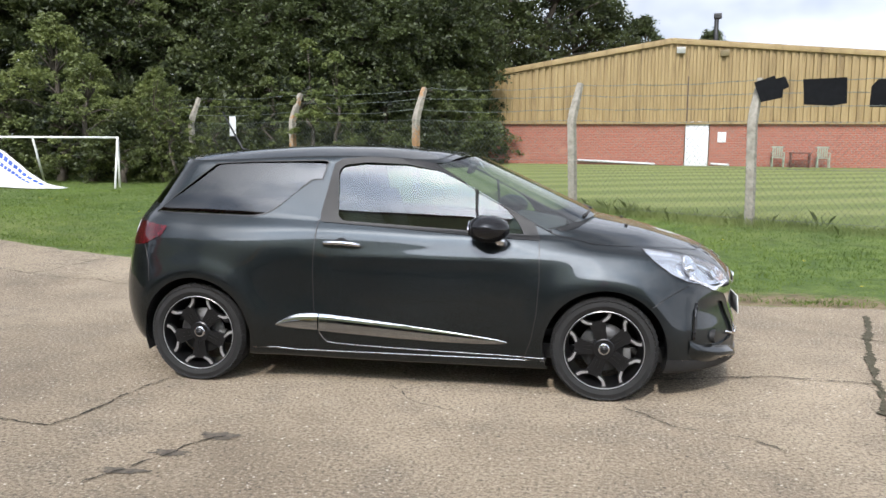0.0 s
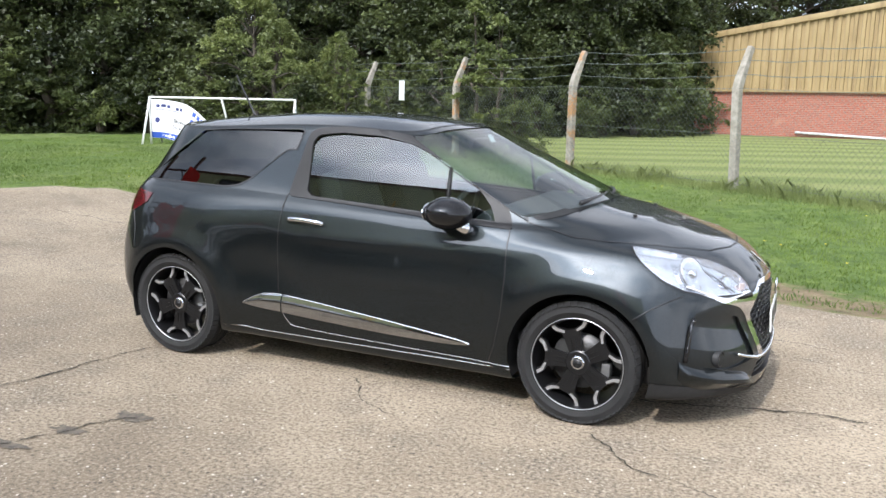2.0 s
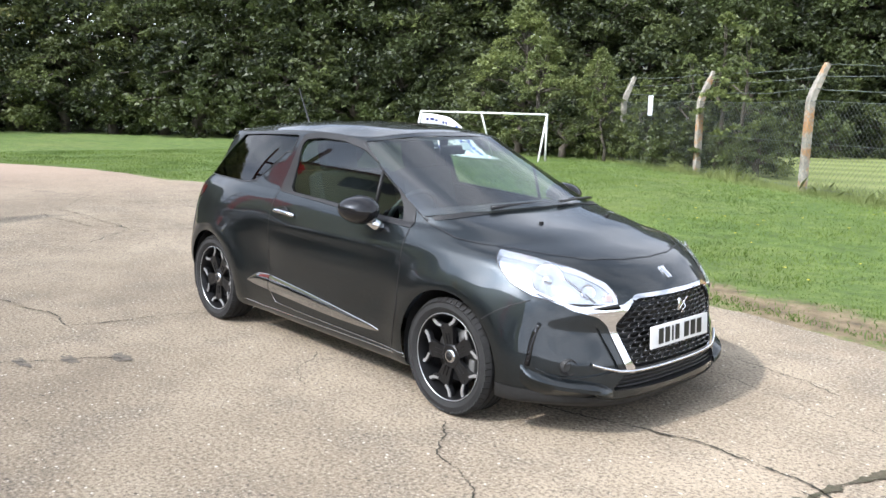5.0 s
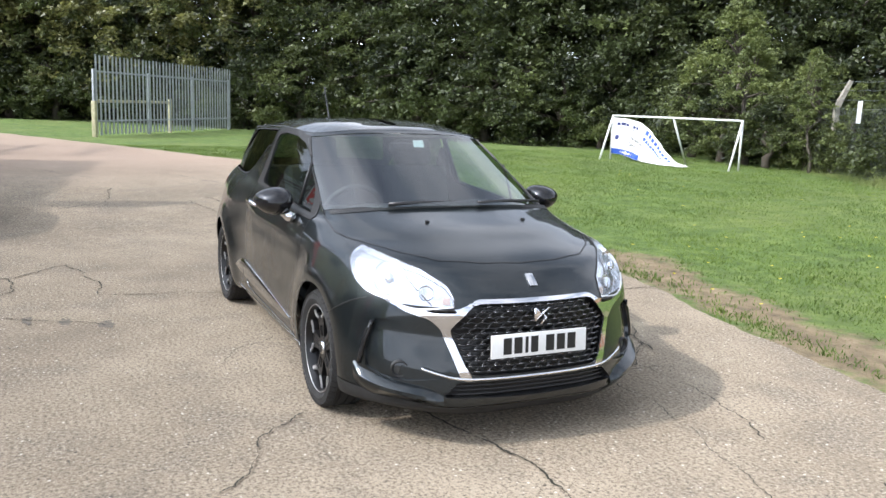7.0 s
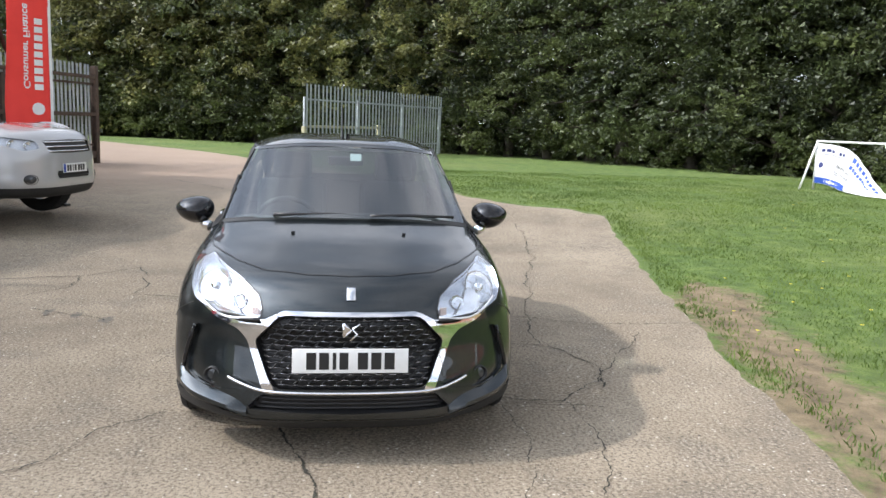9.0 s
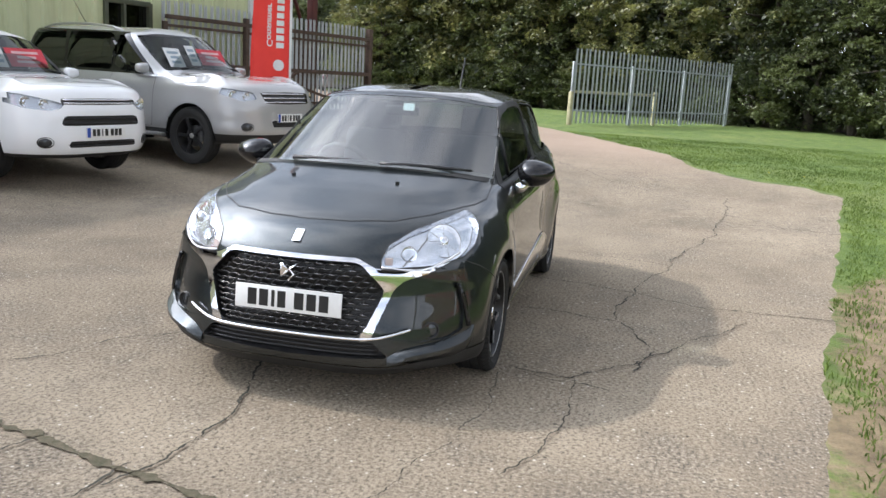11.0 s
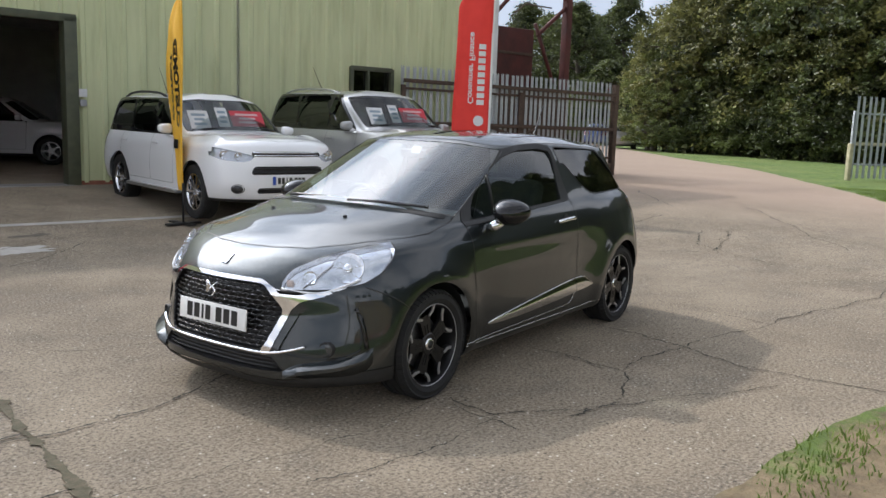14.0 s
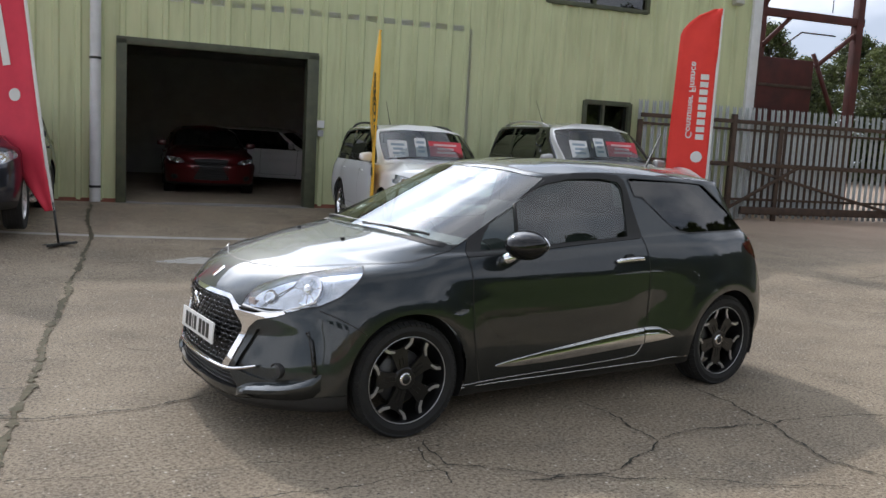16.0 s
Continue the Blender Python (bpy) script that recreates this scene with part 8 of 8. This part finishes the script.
# ---- small goal with a fallen banner ----
def build_goal():
    a, b = Vector((-13.3, 11.70, 0)), Vector((-9.60, 12.67, 0))
    d = (b - a).normalized()
    back = Vector((-d.y, d.x, 0))
    z = on_ground(-11, 12)
    goal = thing("goal", Matrix.Translation((a.x, a.y, z)) @ Matrix.Rotation(math.atan2(d.y, d.x), 4, 'Z'), "small white tubular football goal on the grass", "goal")
    w, h = (b - a).length, 1.17
    for pts, nm in (([(0, 0, 0), (0, 0, h)], "post"), ([(w, 0, 0), (w, 0, h)], "post"), ([(-0.02, 0, h), (w + 0.02, 0, h)], "crossbar"), ([(0, 0, h), (-0.1, 0.75, 0)], "stay"), ([(w, 0, h), (w + 0.02, -0.45, 0)], "stay"), ([(w / 2, 0, h), (w / 2 - 0.05, 0.75, 0)], "stay"), ([(0, 0, h), (0.0, -0.45, 0.0)], "stay")):
        mesh(nm, *tube(pts, 0.026, 10), pbr_once("white_tube_paint", (0.78, 0.78, 0.76), (0.66, 0.66, 0.63), 6, 0.45), goal)
    # banner: tied to the left post and bar, its other end blown down on the grass
    ban = thing("banner", Matrix.Translation((a.x, a.y, z)) @ Matrix.Rotation(math.atan2(d.y, d.x), 4, 'Z'), "white printed cloth banner half fallen from the goal", "banner")
    top = [(0.03, 0, 1.12), (0.55, -0.02, 1.09), (1.05, -0.06, 0.98), (1.45, -0.12, 0.72), (1.85, -0.22, 0.40), (2.35, -0.40, 0.12), (2.85, -0.55, 0.03)]
    low_ = [(0.03, -0.02, 0.16), (0.45, -0.05, 0.14), (0.85, -0.12, 0.06), (1.20, -0.28, 0.03), (1.55, -0.45, 0.03), (2.05, -0.62, 0.02), (2.75, -0.70, 0.02)]
    t_, l_ = smooth_line(top, 5), smooth_line(low_, 5)
    n, m = len(t_), 12

    def at(i, j):
        p = Vector(l_[i]).lerp(Vector(t_[i]), j / m)
        p.y -= 0.05 * math.sin(i * 0.5 + j * 0.25) * math.sin(math.pi * j / m) + 0.02 * math.sin(i * 1.3)
        return p

    verts = [at(i, j) for i in range(n) for j in range(m + 1)]
    faces = [(i * (m + 1) + j, (i + 1) * (m + 1) + j, (i + 1) * (m + 1) + j + 1, i * (m + 1) + j + 1) for i in range(n - 1) for j in range(m)]
    cloth = mesh("cloth", verts, faces, WHITE_CLOTH, ban)
    cloth.modifiers.new("thickness", 'SOLIDIFY').thickness = 0.003

    def on_banner(u, v):
        """u: 0..1 along, v: 0..1 up."""
        i, j = u * (n - 1), v * m
        i0, j0 = min(int(i), n - 2), min(int(j), m - 1)
        p = at(i0, j0).lerp(at(i0 + 1, j0), i - i0).lerp(at(i0, j0 + 1).lerp(at(i0 + 1, j0 + 1), i - i0), j - j0)
        q, r = at(i0 + 1, j0) - at(i0, j0), at(i0, j0 + 1) - at(i0, j0)
        return p + q.cross(r).normalized() * 0.006

    def strip(u0, u1, v0, v1, k=14):
        vs, fs = [], []
        for i in range(k + 1):
            for v in (v0, v1):
                vs.append(on_banner(u0 + (u1 - u0) * i / k, v))
        fs = [(2 * i, 2 * i + 2, 2 * i + 3, 2 * i + 1) for i in range(k)]
        return vs, fs

    mesh("blue_stripe", *strip(0.005, 0.42, 0.01, 0.16), BLUE_INK, ban, "blue stripe along the lower edge", False)
    navy = pbr_once("navy_print", (0.03, 0.04, 0.16))
    mesh("name_bar", *merged([strip(u0, u1, v0, v0 + 0.075, 3) for u0, u1, v0 in ((0.06, 0.085, 0.80), (0.095, 0.135, 0.81), (0.145, 0.175, 0.80), (0.23, 0.255, 0.78), (0.265, 0.29, 0.785))]), navy, ban, "plain bars in place of a trade name", False)
    mesh("name_underline", *strip(0.05, 0.36, 0.735, 0.748), navy, ban, "", False)
    mesh("address_bar", *merged([strip(0.12 + 0.028 * k, 0.14 + 0.028 * k, 0.055, 0.105, 2) for k in range(8)]), WHITE_CLOTH, ban, "pale bars in place of an address", False)
    mesh("slogan_bar", *merged([strip(0.40 + 0.050 * k, 0.436 + 0.050 * k, 0.80 - 0.018 * k, 0.93 - 0.016 * k, 3) for k in range(9)] + [strip(0.40 + 0.040 * k, 0.432 + 0.040 * k, 0.62 - 0.02 * k, 0.72 - 0.02 * k, 3) for k in range(9)]), BLUE_INK, ban, "blue bars in place of a slogan", False)
    for text, u, v in (("Buying and", 0.335, 0.50), ("Sports and", 0.325, 0.34)):
        vv, ff = lettering(text, 0.15)
        mesh("lettering", [on_banner(min(max(u + q.x * 0.36, 0), 1), min(max(v + q.y * 1.0, 0), 1)) for q in vv], ff, INK, ban, "black printed words", False)
    disc = [on_banner(0.075 + 0.018 * math.cos(a), 0.47 + 0.07 * math.sin(a)) for a in np.linspace(0, 2 * math.pi, 15)[:-1]]
    mesh("round_mark", disc, [tuple(range(14))], pbr_once("navy_print", (0.03, 0.04, 0.12)), ban, "", False)


build_goal()


# ---- rubber mats hung on the wire ----
MAT_RUBBER = pbr("mat_rubber", (0.008, 0.0085, 0.010), (0.004, 0.0045, 0.005), 12, 0.9, bump=0.4, bscale=60)
MAT_RUBBER.node_tree.nodes["Principled BSDF"].inputs["Specular IOR Level"].default_value = 0.2


def build_mat(cx, cy, cz, outline, tilt, label):
    along = Vector((2.65, -1.53, 0)).normalized()
    m = Matrix.Translation((cx, cy, cz)) @ Matrix.Rotation(math.atan2(along.y, along.x), 4, 'Z') @ Matrix.Rotation(radians(tilt), 4, 'Y')
    bm = bmesh.new()
    vs = [bm.verts.new((x, 0, z)) for x, z in outline]
    f = bm.faces.new(vs)
    got = bmesh.ops.extrude_face_region(bm, geom=[f])
    bmesh.ops.translate(bm, verts=[v for v in got["geom"] if isinstance(v, bmesh.types.BMVert)], vec=(0, 0.012, 0))
    for v in bm.verts:
        v.co.y += 0.03 * math.sin(v.co.x * 7)
    ob = part("car_mat", bm, MAT_RUBBER, None, label)
    ob.matrix_basis = m
    return tagged(ob, "", "mat", "mats hung on the fence")


build_mat(3.86, 7.46, 2.24, [(-0.24, 0.16), (0.05, 0.18), (0.07, 0.13), (0.19, 0.13), (0.22, -0.03), (0.13, -0.05), (0.10, -0.16), (-0.20, -0.15)], -14, "black rubber car mat hung askew on the wire")
build_mat(4.50, 7.14, 2.17, [(-0.30, 0.19), (0.27, 0.20), (0.29, -0.16), (0.10, -0.19), (-0.27, -0.17)], 0, "large black rubber car mat hung on the wire")
build_mat(5.28, 6.70, 2.12, [(-0.30, 0.10), (-0.22, 0.20), (0.28, 0.20), (0.28, -0.18), (-0.30, -0.18)], 2, "black rubber car mat with a cut corner on the wire")


# ---- the far factory ----
def brick_material():
    m, n, l, b = material("far_brickwork")
    co, br = n.new("ShaderNodeTexCoord"), n.new("ShaderNodeTexBrick")
    turn = n.new("ShaderNodeMapping")
    turn.inputs["Rotation"].default_value = (radians(90), 0, 0)
    l.new(co.outputs["Object"], turn.inputs["Vector"])
    l.new(turn.outputs["Vector"], br.inputs["Vector"])
    for k, v in (("Scale", 1.0), ("Brick Width", 0.225), ("Row Height", 0.075), ("Mortar Size", 0.008)):
        br.inputs[k].default_value = v
    br.inputs["Color1"].default_value, br.inputs["Color2"].default_value = (0.33, 0.10, 0.062, 1), (0.25, 0.078, 0.05, 1)
    br.inputs["Mortar"].default_value = (0.34, 0.25, 0.20, 1)
    big = noise_node(n, l, 0.9, 6)
    l.new(mix_node(n, l, ramp_node(n, l, big.outputs["Fac"], [(0.6, (0, 0, 0)), (0.75, (0.6,) * 3)]).outputs["Color"], br.outputs["Color"], (0.40, 0.22, 0.16)), b.inputs["Base Color"])
    b.inputs["Roughness"].default_value = 0.9
    bump_node(n, l, b, br.outputs["Fac"], 0.4, -0.01)
    return m


def yellow_sheet():
    m, n, l, b = material("yellow_cladding")
    streak = noise_node(n, l, 2.5, 7, 0.65, stretch=(1.0, 1.0, 0.15))
    l.new(ramp_node(n, l, streak.outputs["Fac"], [(0.28, (0.15, 0.100, 0.042)), (0.46, (0.26, 0.185, 0.080)), (0.72, (0.33, 0.245, 0.115))]).outputs["Color"], b.inputs["Base Color"])
    b.inputs["Roughness"].default_value = 0.6
    return m


def build_factory():
    o, e = Vector((-3.2, 34.6, 0)), Vector((17.5, 32.2, 0))
    d = (e - o).normalized()
    m = Matrix.Translation((o.x, o.y, 0.29)) @ Matrix.Rotation(math.atan2(d.y, d.x), 4, 'Z')
    fac = thing("factory", m, "low brick factory with yellow ribbed cladding above", "building")
    span = 26.0
    xs = [0, 8.35, span]
    eave, apex = 4.15, 5.50

    def top(x):
        return eave + (apex - eave) * x / xs[1] if x < xs[1] else apex - (x - xs[1]) * 0.085

    dx0, dx1 = 9.05, 10.12
    for nm, a, b, z0, z1 in (("brick_wall", 0, dx0, -0.1, 1.92), ("brick_wall", dx1, span, -0.1, 1.92)):
        part(nm, bm_box((b - a, 0.30, z1 - z0), ((a + b) / 2, 0.15, (z0 + z1) / 2)), FAR_BRICK, fac, "red brick lower wall")
    pitch, verts, faces = 0.30, [], []
    k = 0
    x = 0.0
    cuts = []
    while x <= span:
        for oo, dd in ((0, 0.0), (0.13, 0.0), (0.15, -0.09), (0.28, -0.09)):
            cuts.append((x + oo, dd))
        x += pitch
    for x, dd in cuts:
        verts += [(x, dd - 0.03, 1.92), (x, dd - 0.03, top(x))]
    faces = [(2 * k, 2 * k + 2, 2 * k + 3, 2 * k + 1) for k in range(len(cuts) - 1)]
    mesh("cladding", verts, faces, YELLOW, fac, "yellow ribbed cladding", True, 20)
    part("drip_sill", bm_box((span, 0.14, 0.10), (span / 2, -0.08, 1.90), bevel=0.01), YELLOW, fac)
    for a, b in ((0, xs[1]), (xs[1], span)):
        za, zb_ = top(a), top(b)
        ln = math.hypot(b - a, zb_ - za)
        part("verge_trim", bm_box((ln, 0.20, 0.24), ((a + b) / 2, -0.12, (za + zb_) / 2 + 0.02), (0, -math.degrees(math.atan2(zb_ - za, b - a)), 0), 0.01), YELLOW, fac)
    rv = []
    for x in xs:
        rv += [(x, -0.1, top(x) + 0.05), (x, 18, top(x) + 0.05), (x, -0.1, top(x) + 0.12), (x, 18, top(x) + 0.12)]
    rf = []
    for k in range(2):
        a, b = 4 * k, 4 * k + 4
        rf += [(a, b, b + 1, a + 1), (a + 2, a + 3, b + 3, b + 2), (a, a + 2, b + 2, b), (a + 1, b + 1, b + 3, a + 3)]
    mesh("roof", rv, rf, ROOF_SHEET, fac, "", False)
    part("side_wall", bm_box((0.2, 18, 4.1), (0.12, 9.3, 2.0)), YELLOW, fac)
    part("rear_wall", bm_box((span, 0.2, 3.9), (span / 2, 18, 1.9)), YELLOW, fac)
    door = part("door", bm_box((1.0, 0.08, 2.0), (9.585, 0.0, 0.92), bevel=0.01), WHITE_PLASTIC, fac, "plain white door")
    part("door_frame", bm_box((1.12, 0.06, 0.06), (9.585, -0.01, 1.94), bevel=0.005), WHITE_PLASTIC, fac)
    part("notice", bm_box((0.36, 0.03, 0.46), (10.65, -0.02, 1.28), bevel=0.005), WHITE_PLASTIC, fac, "white wall notice")
    for x, c in ((8.75, (0.5, 0.5, 0.48)), (10.6, (0.25, 0.2, 0.12))):
        part("wall_lamp", bm_box((0.38, 0.22, 0.24), (x, -0.2, top(x) - 0.36), (20, 0, 0), 0.03), pbr_once("lamp_%d" % (x * 10), c), fac)
    part("cable_run", bm_box((0.05, 0.05, 2.0), (9.12, -0.10, 2.95)), RUST_STEEL, fac)
    mesh("flue", *tube([(10.3, 3.0, 4.8), (10.3, 3.0, 6.9)], 0.11, 10), STEEL_DARK, fac, "dark metal flue")
    part("flue_cap", bm_box((0.36, 0.26, 0.26), (10.35, 3.0, 6.95), bevel=0.04), STEEL_DARK, fac)
    mesh("low_pipe", *tube([(4.3, -0.12, 0.20), (7.8, -0.12, 0.06)], 0.05, 8), WHITE_PLASTIC, fac, "white pipe along the wall foot")
    mesh("low_pipe", *tube([(10.2, -0.12, 0.10), (11.0, -0.12, 0.06)], 0.05, 8), WHITE_PLASTIC, fac)
    return m


FAR_BRICK, YELLOW = brick_material(), yellow_sheet()
FACTORY_M = build_factory()
CHAIR_GREEN = pbr("grey_green_plastic", (0.30, 0.34, 0.26), (0.24, 0.28, 0.21), 6, 0.5)
BROWN_WOOD = pbr("brown_wood", (0.14, 0.06, 0.04), (0.09, 0.04, 0.03), 8, 0.7, bump=0.2)


def build_garden_chair():
    ch = thing("garden_chair", pose(0, 0, 0), "grey-green plastic garden chair by the brick wall", "chair", "chairs by the factory wall")
    part("seat", bm_box((0.50, 0.46, 0.04), (0, 0, 0.42), bevel=0.015), CHAIR_GREEN, ch)
    for k in range(5):
        part("back_slat", bm_box((0.06, 0.03, 0.42), (-0.18 + 0.09 * k, 0.23, 0.66), (8, 0, 0), 0.008), CHAIR_GREEN, ch)
    part("back_top", bm_box((0.50, 0.035, 0.07), (0, 0.26, 0.87), bevel=0.015), CHAIR_GREEN, ch)
    for x in (-0.23, 0.23):
        part("armrest", bm_box((0.06, 0.44, 0.03), (x * 1.08, 0, 0.64), bevel=0.01), CHAIR_GREEN, ch)
        for y in (-0.2, 0.2):
            part("leg", bm_box((0.05, 0.05, 0.62 if y < 0 else 0.44), (x, y, 0.31 if y < 0 else 0.22), bevel=0.01), CHAIR_GREEN, ch)
    return ch


chair = build_garden_chair()
chair.matrix_basis = FACTORY_M @ pose(12.95, -0.75, 0)
copy_thing(chair, FACTORY_M @ pose(14.75, -0.75, 0))
table = thing("low_table", FACTORY_M @ pose(13.85, -0.7, 0), "small brown wooden table between the chairs", "table")
part("tabletop", bm_box((0.85, 0.5, 0.05), (0, 0, 0.62), bevel=0.01), BROWN_WOOD, table)
part("shelf", bm_box((0.75, 0.42, 0.04), (0, 0, 0.30), bevel=0.01), BROWN_WOOD, table)
for x in (-0.37, 0.37):
    for y in (-0.2, 0.2):
        part("leg", bm_box((0.06, 0.06, 0.60), (x, y, 0.30), bevel=0.008), BROWN_WOOD, table)
for x, y, s in ((-6, 50, 1.1), (1, 53, 0.95), (5.2, 54, 0.72), (8.4, 56, 0.64), (10.2, 57, 0.62), (-1, 50, 1.15)):
    plant((tree_a, tree_c)[int(x) % 2], x, y, s, x * 40)
for x, y, s in ((-43.2, -14.0, 0.74), (-44.6, -12.2, 0.8)):
    plant(tree_d, x, y, s, x * 31)
for x, y, s in ((-41.6, -14.6, 1.0), (-42.6, -15.4, 1.1), (-40.9, -13.4, 1.0)):
    plant(sapling, x, y, s, x * 57)
for k in range(16):
    x, y = -56 - 1.9 * k + rnd.uniform(-0.6, 0.6), -24 - 0.9 * k + rnd.uniform(-2.0, 2.0)
    plant((bush_b, bush_a)[k % 3 == 0], x, y, rnd.uniform(1.5, 2.3), 40 * k)
for x, y, s in ((-62, -30, 1.0), (-68, -36, 1.1), (-60, -38, 0.9), (-52, -33, 0.8), (-72, -30, 1.2), (-50, -37, 0.9), (-55, -44, 1.1), (-78, -36, 1.2), (-74, -42, 1.3), (-66, -46, 1.2), (-58, -50, 1.2), (-84, -30, 1.25), (-82, -40, 1.3)):
    plant((tree_b, tree_a)[int(x) % 2], x, y, s, x * 40)


# ---- grass ----
BLADE = leaf_material("grass_blades", (0.070, 0.122, 0.018), (0.205, 0.285, 0.052), 0.55, 0.3)
WEED = leaf_material("dry_weeds", (0.11, 0.155, 0.045), (0.30, 0.34, 0.12), 0.6, 0.3)


def blades(name, pts, tall, wide, mat, label, seed, clump=0.0):
    rng = np.random.default_rng(seed)
    p = np.array(pts, float)
    n = len(p)
    base = np.column_stack([p, height(p[:, 0], p[:, 1]) - 0.004])
    a = rng.random(n) * 2 * np.pi
    h = tall * (0.45 + 0.8 * rng.random(n))
    if clump:
        h *= np.array([min(max(0.75 + clump * noise.noise((x * 1.1, y * 1.1, 5.0)) + 0.5 * clump * noise.noise((x * 4.3, y * 4.3, 1.0)), 0.3), 2.2) for x, y in p])
    lean = rng.normal(size=(n, 2)) * 0.45 * h[:, None]
    side = np.column_stack([np.cos(a), np.sin(a), np.zeros(n)]) * wide / 2
    tip = base + np.column_stack([lean, h])
    mid = base + np.column_stack([lean * 0.3, h * 0.6])
    v = np.stack([base - side, base + side, mid + side * 0.7, tip, mid - side * 0.7], 1).reshape(-1, 3)
    me = bpy.data.meshes.new(name)
    me.vertices.add(5 * n)
    me.vertices.foreach_set("co", v.astype(np.float32).ravel())
    me.loops.add(5 * n)
    me.loops.foreach_set("vertex_index", np.arange(5 * n, dtype=np.int32))
    me.polygons.add(n)
    me.polygons.foreach_set("loop_start", np.arange(0, 5 * n, 5, dtype=np.int32))
    me.update(calc_edges=True)
    me.materials.append(mat)
    return tagged(new(name, me), label, "grass", "", "stuff")


rng = np.random.default_rng(5)
p = np.column_stack([rng.uniform(-17, 7, 330000), rng.uniform(-1, 15, 330000)])
inside = -poly_dist(VERGE, p[:, 0], p[:, 1])
fence_side = p[:, 0] * 0.505 + p[:, 1] * 0.863
patchy = np.array([noise.noise((x * 1.3, y * 1.3, 2.0)) for x, y in p])
keep = (inside > 0.05 + 0.25 * np.clip(patchy, -0.2, 1)) & (fence_side < 8.7) & (rng.random(len(p)) < 0.95 - 0.05 * np.clip(inside, 0, 10)) & ((np.abs(inside - 0.50) > 0.36 + 0.5 * patchy) | (np.abs(p[:, 0] - 1.7) > 3.6 + 1.5 * patchy) | (rng.random(len(p)) < 0.12))
blades("grass_verge", p[keep], 0.040, 0.010, BLADE, "short green grass blades of the verge", 6, 0.6)
t = rng.random(32000)
k = rng.integers(0, len(POSTS) - 1, 32000)
P_ = np.array(POSTS)
q = P_[k] + (P_[k + 1] - P_[k]) * t[:, None] + rng.normal(size=(32000, 2)) * np.array([0.20, 0.24])
blades("fence_weeds", q, 0.19, 0.0042, WEED, "long dry grass along the wire fence", 8, 1.5)
t = rng.random(1500)
edge = np.array(VERGE[3:12])
k = rng.integers(0, len(edge) - 1, 1500)
q = edge[k] + (edge[k + 1] - edge[k]) * t[:, None] + np.column_stack([rng.normal(size=1500) * 0.08, 0.12 + np.abs(rng.normal(size=1500)) * 0.15])
blades("edge_tufts", q, 0.04, 0.009, BLADE, "short grass tufts along the concrete edge", 9)
FLOWER = pbr("dandelion_yellow", (0.75, 0.62, 0.05), (0.65, 0.5, 0.03), 30, 0.7)
fl = []
for k in range(70):
    x, y = rng.uniform(-9, 4), rng.uniform(3, 9)
    if -poly_dist(VERGE, [x], [y])[0] > 0.4 and x * 0.505 + y * 0.863 < 7.6:
        c = Vector((x, y, on_ground(x, y) + 0.055))
        fl.append(([c + Vector((0.016 * math.cos(a), 0.016 * math.sin(a), 0.002 * (-1) ** i)) for i, a in enumerate(np.linspace(0, 2 * math.pi, 9)[:-1])], [tuple(range(8))]))
tagged(mesh("flowers", *merged(fl), FLOWER, None, "small yellow flowers scattered in the grass", False), "", "flowers", "", "stuff")
